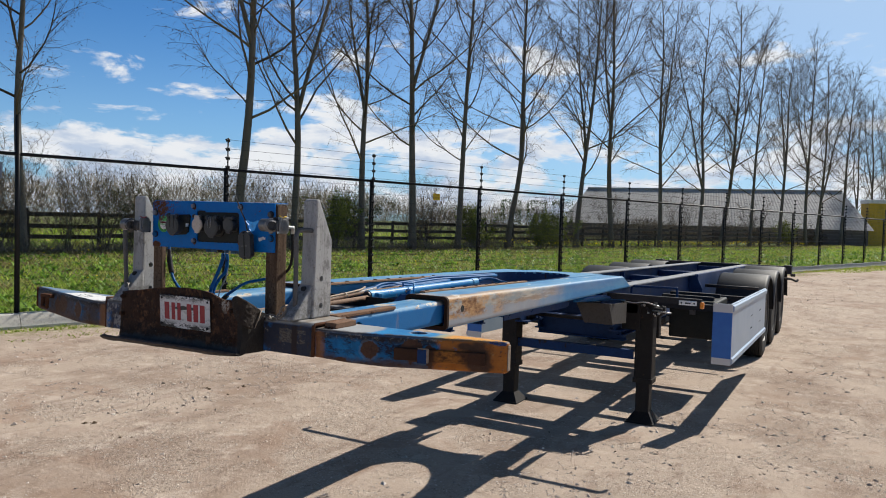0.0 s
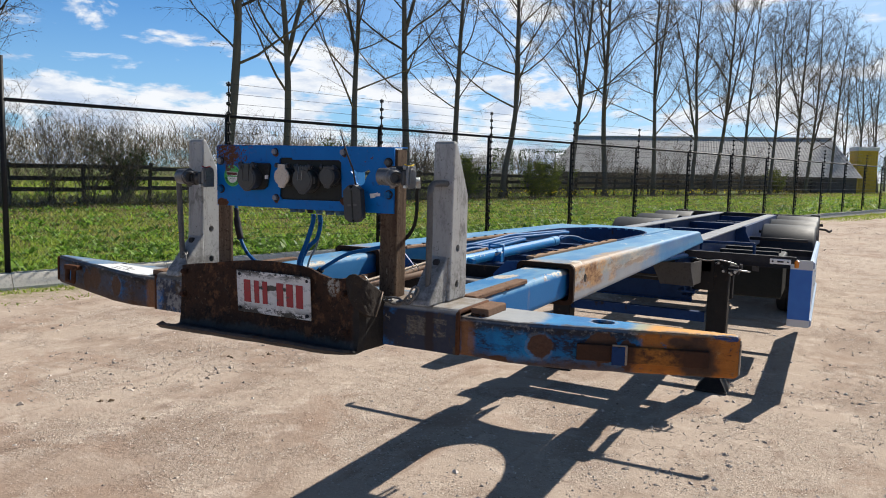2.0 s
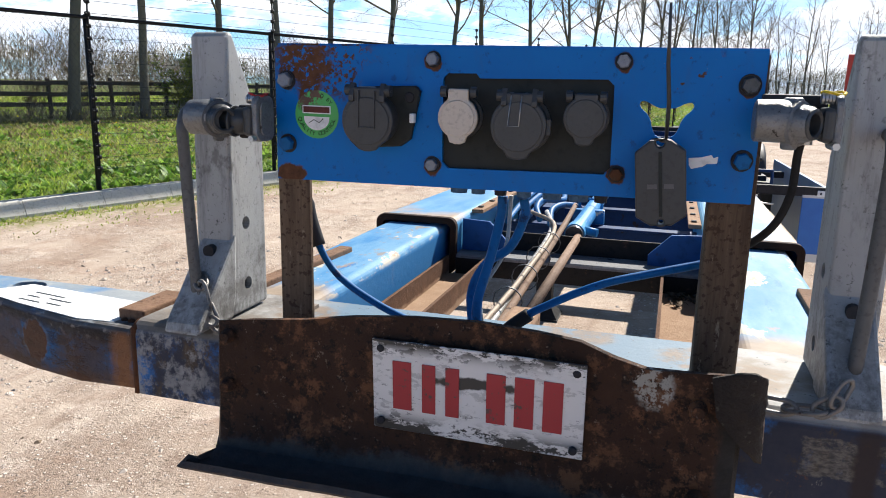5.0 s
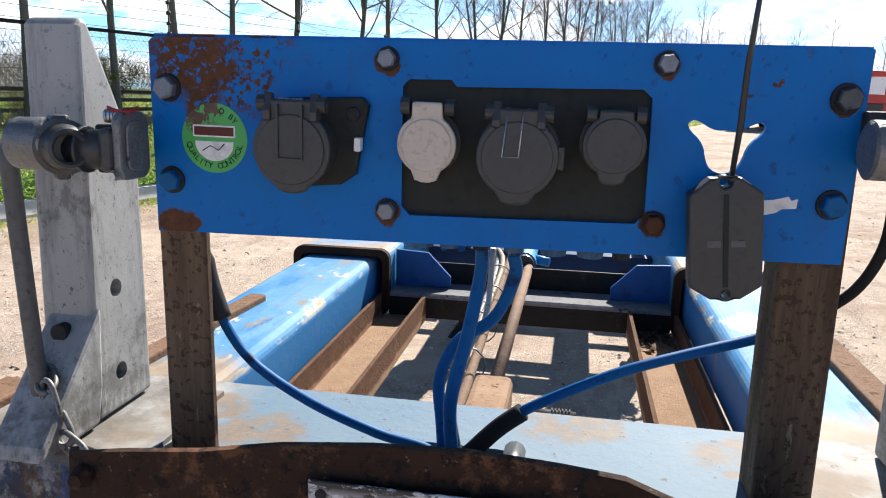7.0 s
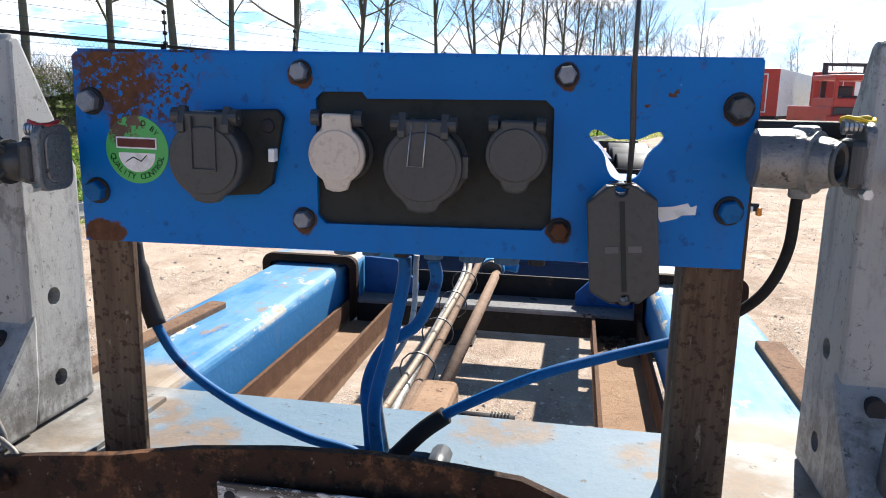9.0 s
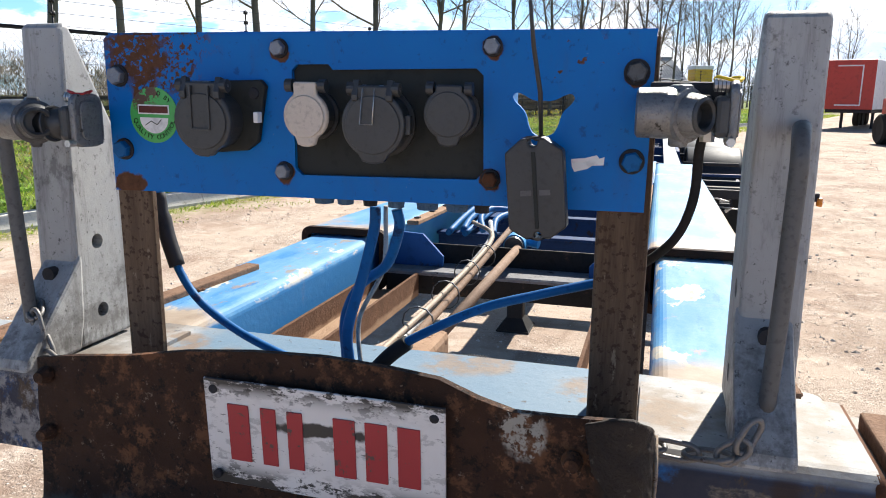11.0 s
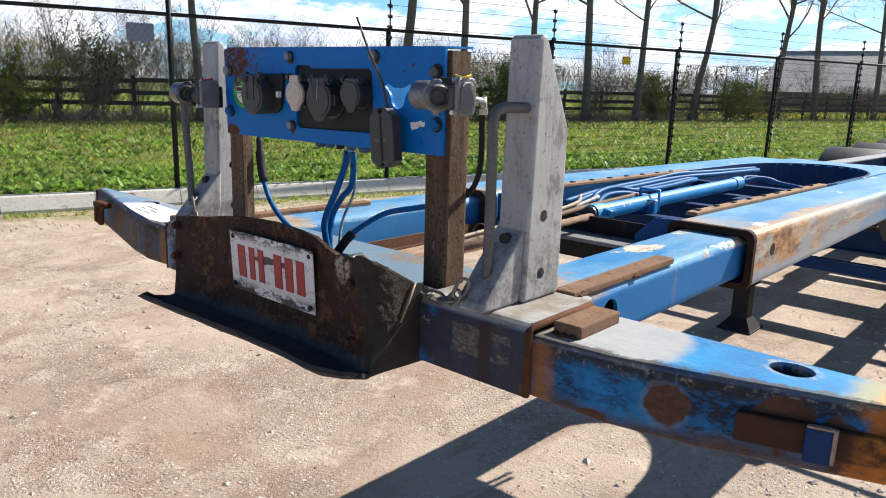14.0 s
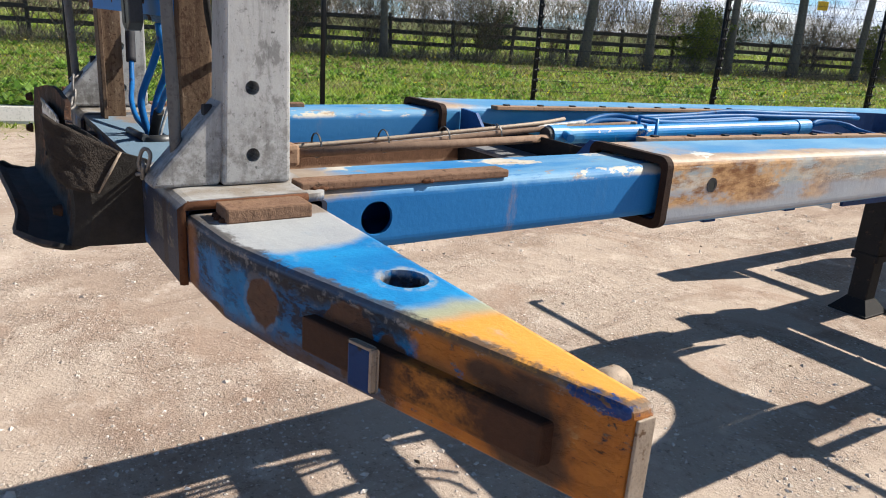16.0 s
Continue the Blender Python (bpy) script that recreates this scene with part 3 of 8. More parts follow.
    c = m.mix(m.math("MULTIPLY", foot, 0.85), c, m.mix(m.noise(50, 7, 0.7), (0.02, 0.016, 0.014), (0.14, 0.075, 0.045)))
    along = m.axis(0) if s > 0 else m.math("SUBTRACT", 0.04, m.axis(0))
    brink = m.math("SUBTRACT", m.axis(1), m.math("MAXIMUM", -0.022, m.math("ADD", 0.008, m.math("MULTIPLY", m.math("SUBTRACT", along, 0.82), 0.297))))
    brink = m.math("MINIMUM", brink, m.math("SUBTRACT", 0.168, m.axis(1)))
    brink = m.math("MINIMUM", brink, m.math("SUBTRACT", 1.226, along))
    scuff = m.math("MULTIPLY", top, m.step(m.math("ADD", brink, m.math("MULTIPLY", m.math("SUBTRACT", m.noise(26, 9, 0.74), 0.5), 0.09)), 0.016, 0.004))
    c = m.mix(m.math("MULTIPLY", scuff, 0.85), c, m.mix(m.noise(60, 6, 0.7), (0.02, 0.02, 0.022), (0.12, 0.10, 0.09)))
    c = m.mix(m.math("MULTIPLY", top, m.step(m.noise(34, 9, 0.74), 0.66, 0.70)), c, (0.05, 0.05, 0.055))
    rim = m.math("MULTIPLY", front, m.blob((s * 0.757 + o, 0.03, 1.245), (0.033, 0.3, 0.037), 0.5, 40, 0.06))
    c = m.mix(m.math("MULTIPLY", rim, 0.22), c, (0.26, 0.26, 0.26))
    for cx_, cz_, rx_, rz_, rag in ((0.757, 1.245, 0.029, 0.033, 0.5), (0.566, 1.245, 0.010, 0.10, 0.8), (0.905, 1.250, 0.038, 0.040, 0.6), (0.962, 1.235, 0.026, 0.04, 0.6), (0.66, 1.20, 0.03, 0.012, 0.8)):
        c = m.mix(m.math("MULTIPLY", front, m.blob((s * cx_ + o, 0.03, cz_), (rx_, 0.3, rz_), rag, 45, 0.08)), c, m.mix(m.noise(90, 7, 0.72), (0.028, 0.015, 0.011), (0.13, 0.058, 0.03)))
    if orange:
        lit = m.math("MULTIPLY", front, m.step(m.math("ADD", m.axis(0), m.math("MULTIPLY", m.math("SUBTRACT", m.noise(14, 8, 0.68), 0.5), 0.16)), 0.985, 1.02))
        lit = m.math("MULTIPLY", lit, m.step(m.noise(30, 9, 0.76, (1, 1, 1.6)), 0.36, 0.44))
        c = m.mix(m.math("MULTIPLY", lit, 0.95), c, m.mix(m.noise(24, 7, 0.65), (0.24, 0.070, 0.010), (0.52, 0.185, 0.024)))
        crack = m.math("MULTIPLY", lit, m.step(m.noise(55, 9, 0.78, (0.35, 1, 2.2)), 0.60, 0.64))
        c = m.mix(m.math("MULTIPLY", crack, 0.85), c, (0.03, 0.016, 0.010))
        for bx_, bz_, rx_, rz_ in ((1.135, 1.245, 0.044, 0.062), (1.145, 1.225, 0.034, 0.040), (1.10, 1.276, 0.034, 0.012)):
            c = m.mix(m.math("MULTIPLY", front, m.blob((bx_, 0.1, bz_), (rx_, 0.3, rz_), 0.55, 34, 0.34)), c, m.mix(m.noise(70, 8, 0.74), (0.016, 0.010, 0.008), (0.12, 0.055, 0.028)))
        blue_tip = m.math("MULTIPLY", m.blob((1.200, 0.120, 1.293), (0.034, 0.018, 0.007), 1.1, 60, 0.08), m.step(m.noise(75, 9, 0.78, (0.5, 1, 1)), 0.46, 0.50))
        c = m.mix(m.math("MULTIPLY", blue_tip, 0.95), c, m.mix(m.noise(90, 5), (0.010, 0.014, 0.030), (0.006, 0.075, 0.30)))
    hx = 0.903 if s > 0 else -0.863
    ring = m.math("SUBTRACT", m.blob((hx, 0.112, 1.3), (0.038, 0.034, 0.2), 0.3, 40, 0.12), m.blob((hx, 0.112, 1.3), (0.029, 0.026, 0.2), 0.0, 40, 0.02))
    c = m.mix(m.math("MULTIPLY", m.math("MULTIPLY", ring, top), m.math("MULTIPLY", m.step(m.noise(50, 7, 0.7), 0.40, 0.58), 0.7)), c, (0.36, 0.36, 0.34))
    worn_top = m.math("MULTIPLY", top, m.step(m.noise(17, 10, 0.76, (0.7, 1.3, 1)), 0.56, 0.68))
    c = m.mix(m.math("MULTIPLY", worn_top, 0.35), c, (0.24, 0.32, 0.38))
    nick = m.math("MULTIPLY", m.step(m.math("ABSOLUTE", m.math("SUBTRACT", m.axis(2), 1.291)), 0.006, 0.002), m.step(m.noise(48, 9, 0.76, (0.6, 1, 1)), 0.54, 0.60))
    c = m.mix(m.math("MULTIPLY", nick, 0.8), c, m.mix(m.noise(80, 5), (0.10, 0.075, 0.06), (0.40, 0.37, 0.34)))
    root = m.math("MULTIPLY", front, m.blob((s * 0.570 + o, 0.03, 1.235), (0.022, 0.3, 0.075), 0.7, 24, 0.35))
    c = m.mix(m.math("MULTIPLY", root, 0.8), c, m.mix(m.noise(50, 7, 0.72), (0.11, 0.045, 0.02), (0.38, 0.17, 0.07)))
    m.colour(c)
    return m.bump(m.math("ADD", m.noise(70, 6, 0.7), scrape), 0.45, 0.003).m


m = Mat("worn_bar", 0.8, 0.1, 0.25)
c = m.mix(m.noise(30, 8, 0.72), (0.014, 0.010, 0.008), (0.095, 0.040, 0.020))
wave = m.math("ADD", m.axis(0), m.math("MULTIPLY", m.math("SUBTRACT", m.noise(18, 8, 0.7), 0.5), 0.08))
rest = m.math("MULTIPLY", m.math("MULTIPLY", m.step(wave, 0.995, 1.03), m.step(wave, 1.115, 1.075)), m.step(m.noise(24, 9, 0.74, (0.6, 1, 1)), 0.36, 0.54))
c = m.mix(m.math("MULTIPLY", rest, 0.9), c, m.mix(m.noise(50, 6), (0.20, 0.072, 0.016), (0.52, 0.20, 0.030)))
M["worn_bar"] = m.colour(c).bump(m.noise(110, 7, 0.72), 0.5, 0.003).m
M["arm_r"] = arm_paint("beam_arm_paint", 1, True)
M["arm_l"] = arm_paint("beam_arm_paint_far", -1, False)

m = Mat("crossbeam_paint", 0.62, 0, 0.2)
c = m.mix(m.noise(7, 6), (0.012, 0.10, 0.31), (0.03, 0.16, 0.42))
top = m.step(m.axis(2), 1.300, 1.309)
c = m.mix(top, c, m.mix(m.noise(10, 7, 0.6), (0.09, 0.16, 0.235), (0.17, 0.225, 0.27)))
ends = m.math("MAXIMUM", m.step(m.math("ADD", m.axis(0), m.math("MULTIPLY", m.noise(16, 7), 0.12)), 0.36, 0.43), m.step(m.math("SUBTRACT", m.axis(0), m.math("MULTIPLY", m.noise(16, 7), 0.12)), -0.32, -0.39))
c = m.mix(m.math("MULTIPLY", top, ends), c, m.mix(m.step(m.noise(14, 8, 0.62), 0.34, 0.66), (0.21, 0.175, 0.14), (0.35, 0.35, 0.345)))
for px_, py_ in ((-0.225, 0.055), (-0.31, 0.10), (0.365, 0.05), (0.30, 0.11), (0.12, 0.15)):
    dirt = m.math("MULTIPLY", m.math("MULTIPLY", top, m.blob((px_, py_, 1.31), (0.055, 0.045, 0.05), 0.9, 22, 0.3)), m.step(m.noise(30, 8, 0.72), 0.36, 0.54))
    c = m.mix(m.math("MULTIPLY", dirt, 0.8), c, m.mix(m.noise(60, 6, 0.7), (0.10, 0.06, 0.035), (0.30, 0.22, 0.15)))
c = m.mix(m.math("MULTIPLY", top, m.step(m.noise(70, 7, 0.74), 0.62, 0.66)), c, (0.08, 0.085, 0.09))
soot = m.math("MULTIPLY", m.math("MULTIPLY", top, m.step(m.axis(0), -0.32, -0.38)), m.step(m.noise(16, 9, 0.7), 0.32, 0.55))
c = m.mix(m.math("MULTIPLY", soot, 0.75), c, m.mix(m.noise(45, 7, 0.7), (0.07, 0.06, 0.052), (0.19, 0.175, 0.16)))
front = m.math("SUBTRACT", 1.0, top)
gr = m.math("MULTIPLY", front, m.step(m.math("ADD", m.noise(11, 9, 0.72), m.math("MULTIPLY", m.step(m.axis(0), 0.36, 0.45), 0.10)), 0.36, 0.52))
c = m.mix(m.math("MULTIPLY", gr, 0.9), c, m.mix(m.noise(45, 7, 0.7), (0.010, 0.009, 0.009), (0.058, 0.044, 0.034)))
c = m.mix(m.math("MULTIPLY", front, m.step(m.noise(20, 9, 0.75, (1, 1, 0.6)), 0.53, 0.62)), c, m.mix(m.noise(60, 6, 0.7), (0.022, 0.016, 0.012), (0.12, 0.085, 0.06)))
c = m.mix(m.math("MULTIPLY", front, m.step(m.noise(33, 9, 0.75, (1, 1, 0.4)), 0.62, 0.66)), c, (0.24, 0.215, 0.18))
c = m.mix(m.math("MULTIPLY", front, m.step(m.noise(18, 9, 0.72), 0.63, 0.68)), c, (0.14, 0.06, 0.028))
wob = m.math("MULTIPLY", m.math("SUBTRACT", m.noise(40, 7, 0.7), 0.5), 0.02)
lx = m.math("ABSOLUTE", m.math("ADD", m.math("SUBTRACT", m.axis(0), 0.477), wob))
lz = m.math("ABSOLUTE", m.math("ADD", m.math("SUBTRACT", m.axis(2), 1.264), wob))
label = m.math("MULTIPLY", m.math("MULTIPLY", m.step(lx, 0.062, 0.058), m.step(lz, 0.026, 0.023)), m.step(m.noise(26, 9, 0.76), 0.40, 0.52))
label = m.math("MULTIPLY", label, front)
label = m.math("MULTIPLY", label, m.step(m.math("ABSOLUTE", m.math("ADD", m.math("SUBTRACT", m.axis(0), 0.487), wob)), 0.008, 0.013))
c = m.mix(m.math("MULTIPLY", label, 0.7), c, m.mix(m.step(m.noise(110, 6, 0.72, (0.7, 1, 1.5)), 0.38, 0.62), (0.07, 0.06, 0.05), (0.21, 0.185, 0.145)))
band = m.math("MULTIPLY", front, m.blob((0.487, -0.045, 1.25), (0.014, 0.05, 0.07), 0.6, 30, 0.3))
c = m.mix(m.math("MULTIPLY", band, 0.7), c, (0.035, 0.02, 0.013))
chalk = m.math("MULTIPLY", m.math("MULTIPLY", front, m.step(m.axis(0), -0.36, -0.42)), m.step(m.noise(24, 9, 0.74), 0.46, 0.58))
c = m.mix(m.math("MULTIPLY", chalk, 0.85), c, m.mix(m.noise(60, 6, 0.7), (0.12, 0.115, 0.11), (0.42, 0.42, 0.42)))
M["crossbeam"] = m.colour(c).bump(m.noise(70, 6, 0.7), 0.35, 0.003).m

m = Mat("sleeve_paint", 0.55, 0, 0.25)
c = m.mix(m.step(m.noise(6, 7, 0.62, (1, 0.35, 1)), 0.30, 0.70), (0.006, 0.135, 0.37), (0.05, 0.25, 0.46))
c = m.mix(m.math("MULTIPLY", m.step(m.noise(3, 7, 0.6, (1, 0.5, 1)), 0.52, 0.68), 0.5), c, (0.17, 0.33, 0.47))
out = m.math("MAXIMUM", m.step(m.axis(0), 0.549, 0.557), m.step(m.axis(0), -0.517, -0.523))
up_ = m.step(m.math("ADD", m.axis(2), m.math("MULTIPLY", m.axis(1), 0.0175)), 1.331, 1.343)
hgt_ = m.math("ADD", m.axis(2), m.math("MULTIPLY", m.axis(1), 0.0175))
near = m.step(m.math("ADD", m.axis(1), m.math("MULTIPLY", m.math("SUBTRACT", m.noise(6, 6), 0.5), 1.2)), 1.9, 1.1)
c = m.mix(m.math("MULTIPLY", up_, 0.6), c, m.mix(m.step(m.noise(9, 8, 0.66, (1, 0.3, 1)), 0.34, 0.66), (0.07, 0.24, 0.44), (0.22, 0.37, 0.49)))
back = m.step(m.math("ADD", m.axis(1), m.math("MULTIPLY", m.math("SUBTRACT", m.noise(4, 7), 0.5), 0.9)), 2.7, 2.0)
out = m.math("MULTIPLY", out, m.math("ADD", 0.12, m.math("MULTIPLY", back, 0.88)))
c = m.mix(m.math("MULTIPLY", out, 0.9), c, m.mix(m.noise(10, 6), (0.25, 0.25, 0.255), (0.37, 0.37, 0.375)))
upper = m.math("MULTIPLY", out, m.step(m.math("ADD", hgt_, m.math("MULTIPLY", m.math("SUBTRACT", m.noise(8, 8, 0.7, (1, 0.5, 1)), 0.5), 0.06)), 1.268, 1.286))
c = m.mix(m.math("MULTIPLY", upper, 0.9), c, m.mix(m.step(m.noise(11, 9, 0.72, (1, 0.16, 1)), 0.42, 0.58), (0.24, 0.28, 0.29), (0.50, 0.43, 0.34)))
streak = m.math("MULTIPLY", m.math("MULTIPLY", upper, m.step(m.noise(13, 10, 0.76, (1, 0.14, 1.5)), 0.50, 0.57)), m.math("ADD", 0.55, m.math("MULTIPLY", near, 0.45)))
c = m.mix(streak, c, m.mix(m.noise(40, 7, 0.7), (0.06, 0.028, 0.014), (0.30, 0.135, 0.05)))
low_ = m.step(m.math("ADD", hgt_, m.math("MULTIPLY", m.math("SUBTRACT", m.noise(8, 8, 0.7, (1, 0.5, 1)), 0.5), 0.05)), 1.230, 1.250)
c = m.mix(m.math("MULTIPLY", m.math("MULTIPLY", m.math("MULTIPLY", out, near), low_), m.step(m.noise(13, 8, 0.72, (1, 0.4, 1)), 0.38, 0.50)), c, m.mix(m.step(m.noise(26, 9, 0.76, (1, 0.35, 1)), 0.36, 0.60), (0.15, 0.060, 0.020), (0.50, 0.30, 0.14)))
brow = m.math("MULTIPLY", up_, m.math("MAXIMUM", m.step(m.math("ADD", m.axis(1), m.math("MULTIPLY", m.noise(8, 7), 0.4)), 1.35, 1.15), m.math("MULTIPLY", m.step(m.axis(1), 2.3, 1.5), m.step(m.math("ADD", m.axis(0), m.math("MULTIPLY", m.noise(9, 8, 0.7, (1, 0.4, 1)), 0.16)), 0.575, 0.615))))
c = m.mix(m.math("MULTIPLY", brow, m.step(m.noise(14, 9, 0.7), 0.34, 0.46)), c, m.mix(m.noise(26, 8, 0.7), (0.19, 0.10, 0.055), (0.54, 0.44, 0.33)))
c = m.mix(m.math("MULTIPLY", up_, m.step(m.noise(10, 9, 0.68, (1, 0.6, 1)), 0.635, 0.66)), c, (0.60, 0.57, 0.50))
c = m.mix(m.math("MULTIPLY", up_, m.step(m.noise(17, 9, 0.72), 0.66, 0.69)), c, (0.16, 0.085, 0.045))
M["sleeve"] = m.colour(c).bump(m.math("ADD", m.noise(60, 5), m.math("MULTIPLY", streak, 0.8)), 0.3, 0.003).m

m = Mat("side_board", 0.4, 0.2)
c = m.mix(m.noise(5, 5), (0.20, 0.29, 0.41), (0.32, 0.40, 0.49))
c = m.mix(m.step(m.axis(1), 4.775, 4.768), c, m.mix(m.noise(12, 4), (0.02, 0.11, 0.42), (0.03, 0.16, 0.52)))
white_ends = m.math("MULTIPLY", m.step(m.axis(1), 4.775, 4.768), m.math("MAXIMUM", m.step(m.axis(2), 0.555, 0.55), m.step(m.axis(2), 0.955, 0.96)))
M["side_board"] = m.colour(m.mix(white_ends, c, (0.55, 0.56, 0.57))).m

# yard: packed sandy gravel, turning to soil and grass behind the kerb
FU, FV = Vector((0.2863, 0.9581, 0)), Vector((-0.9581, 0.2863, 0))
F0 = Vector((-7.717, 3.864, 0))


def fence_place(u, v, z=0.0):
    return F0 + FU * u + FV * v + Vector((0, 0, z))


m = Mat("sandy_gravel", 0.95, 0, 0.2)
c = m.mix(m.noise(0.35, 6, 0.6), (0.355, 0.276, 0.216), (0.50, 0.41, 0.335))
soil = m.step(m.noise(0.8, 9, 0.64, (1.0, 0.6, 1), 0.4), 0.48, 0.62)
c = m.mix(m.math("MULTIPLY", soil, 0.62), c, m.mix(m.noise(7, 6), (0.20, 0.135, 0.098), (0.31, 0.225, 0.172)))
tread = m.step(m.noise(2.6, 8, 0.66, (1.5, 0.35, 1), 0.6), 0.55, 0.64)
c = m.mix(m.math("MULTIPLY", tread, 0.4), c, (0.205, 0.14, 0.105))
c = m.mix(m.math("MULTIPLY", m.step(m.noise(3.4, 7, 0.62), 0.54, 0.66), 0.55), c, (0.56, 0.465, 0.39))
rough_area = m.step(m.math("ADD", m.noise(1.2, 6, 0.6), m.math("MULTIPLY", m.noise(4, 5), 0.35)), 0.60, 0.74)
c = m.mix(m.math("MULTIPLY", m.step(m.noise(1.1, 7, 0.62, (1, 1.4, 1), 0.8), 0.52, 0.64), 0.55), c, m.mix(m.noise(9, 6), (0.235, 0.150, 0.105), (0.34, 0.235, 0.175)))
c = m.mix(m.math("MULTIPLY", m.math("MULTIPLY", m.step(m.noise(15, 8, 0.72), 0.55, 0.61), rough_area), 0.5), c, (0.20, 0.135, 0.10))
c = m.mix(m.math("MULTIPLY", m.math("MULTIPLY", m.step(m.noise(42, 7, 0.74), 0.56, 0.62), m.math("ADD", 0.42, rough_area)), 0.6), c, (0.15, 0.12, 0.092))
c = m.mix(m.math("MULTIPLY", m.math("MULTIPLY", m.step(m.noise(55, 7, 0.74), 0.585, 0.63), m.math("ADD", 0.42, rough_area)), 0.7), c, (0.68, 0.575, 0.495))
peb = m.voronoi(46, "F1")
pebc = m.voronoi(46, "F1", "Color")
pick = m.n.new("ShaderNodeSeparateColor")
m.l.new(pebc, pick.inputs[0])
pm = m.math("MULTIPLY", m.math("MULTIPLY", m.step(pick.outputs[0], 0.78, 0.82), m.step(peb, 0.42, 0.28)), m.math("ADD", 0.25, rough_area))
c = m.mix(m.math("MULTIPLY", pm, 0.6), c, m.mix(pick.outputs[1], (0.30, 0.25, 0.21), (0.74, 0.68, 0.61)))
fd = m.math("ADD", m.math("MULTIPLY", m.math("SUBTRACT", m.axis(0), F0.x), FV.x), m.math("MULTIPLY", m.math("SUBTRACT", m.axis(1), F0.y), FV.y))
edge = m.math("ADD", fd, m.math("MULTIPLY", m.math("SUBTRACT", m.noise(1.4, 6, 0.65), 0.5), 1.5))
weeds = m.math("MULTIPLY", m.step(edge, -1.0, -0.35), m.step(m.noise(9, 6, 0.65), 0.38, 0.55))
c = m.mix(weeds, c, m.mix(m.noise(30, 4), (0.13, 0.15, 0.045), (0.30, 0.26, 0.13)))
c = m.mix(m.step(fd, -0.03, 0.03), c, m.mix(m.noise(3, 6), (0.08, 0.12, 0.022), (0.17, 0.20, 0.045)))
m.colour(c)
hgt = m.math("ADD", m.math("MULTIPLY", m.noise(5, 9, 0.7), 0.75), m.math("ADD", m.math("MULTIPLY", pm, 0.35), m.math("MULTIPLY", m.noise(60, 6, 0.72), m.math("ADD", 0.35, m.math("MULTIPLY", rough_area, 0.4)))))
M["ground"] = m.bump(hgt, 0.75, 0.026).m

def leafy(name, a, b, share=0.55, dry=None):
    """Thin leaves: part of the light goes through them."""
    m = Mat(name, 0.55, 0, 0.3)
    c = m.mix(m.island(), a, b)
    c = m.mix(m.math("MULTIPLY", m.step(m.noise(1.6, 6, 0.65), 0.46, 0.62), 0.55), c, tuple(0.45 * k for k in a))
    if dry:
        c = m.mix(m.step(m.noise(0.7, 6, 0.65), 0.47, 0.62), c, m.mix(m.island(), *dry))
    m.colour(c)
    t = m.n.new("ShaderNodeBsdfTranslucent")
    m.l.new(c, t.inputs["Color"])
    mx = m.n.new("ShaderNodeMixShader")
    mx.inputs[0].default_value = share
    m.l.new(m.b.outputs[0], mx.inputs[1]), m.l.new(t.outputs[0], mx.inputs[2])
    m.l.new(mx.outputs[0], m.n["Material Output"].inputs["Surface"])
    return m.m


M["grass"] = leafy("grass", (0.16, 0.26, 0.028), (0.45, 0.55, 0.085), 0.5, ((0.20, 0.22, 0.045), (0.46, 0.42, 0.14)))
M["weed"] = leafy("weed_leaf", (0.09, 0.20, 0.022), (0.30, 0.46, 0.075), 0.45)
M["dry_grass"] = leafy("dry_grass", (0.16, 0.13, 0.06), (0.38, 0.31, 0.15), 0.5, ((0.15, 0.19, 0.03), (0.34, 0.38, 0.08)))
M["shrub_leaf"] = leafy("shrub_leaf", (0.10, 0.14, 0.02), (0.27, 0.29, 0.06))
M["evergreen"] = leafy("evergreen_leaf", (0.02, 0.045, 0.012), (0.07, 0.10, 0.025), 0.35)
M["flower"] = leafy("yellow_flowers", (0.60, 0.46, 0.01), (0.80, 0.65, 0.03), 0.4)
m = Mat("bark", 0.9, 0, 0.2)
c = m.mix(m.noise(3, 7, 0.65, (1, 1, 0.4)), (0.07, 0.060, 0.048), (0.22, 0.195, 0.16))
M["bark"] = m.colour(c).bump(m.noise(14, 7, 0.7, (1, 1, 0.35)), 0.6, 0.03).m
m = Mat("twigs", 0.85, 0, 0.2)
M["twigs"] = m.colour(m.mix(m.island(), (0.07, 0.050, 0.036), (0.20, 0.15, 0.095))).m
m = Mat("brush", 0.9, 0, 0.2)
M["brush"] = m.colour(m.mix(m.island(), (0.14, 0.112, 0.084), (0.33, 0.275, 0.20))).m
m = Mat("stones", 0.9, 0, 0.3)
M["stone"] = m.colour(m.mix(m.noise(40, 4), m.mix(m.island(), (0.20, 0.16, 0.13), (0.82, 0.75, 0.68)), (0.45, 0.38, 0.33))).m
m = Mat("soil_clods", 0.95, 0, 0.1)
M["clod"] = m.colour(m.mix(m.island(), (0.09, 0.065, 0.045), (0.17, 0.125, 0.09))).m


# ---- shapes ----
def part(name, bm, material, parent=None, label="", smooth=False):
    """Links a bmesh as one mesh object, under a thing or a part where parent is given."""
    me = bpy.data.meshes.new(name)
    bmesh.ops.recalc_face_normals(bm, faces=bm.faces)
    if smooth:
        for f in bm.faces:
            f.smooth = True
    bm.to_mesh(me)
    bm.free()
    me.materials.append(M[material] if isinstance(material, str) else material)
    ob = new(name, me)
    if parent:
        ob.parent = parent
    if label:
        ob["label"] = label
    return ob


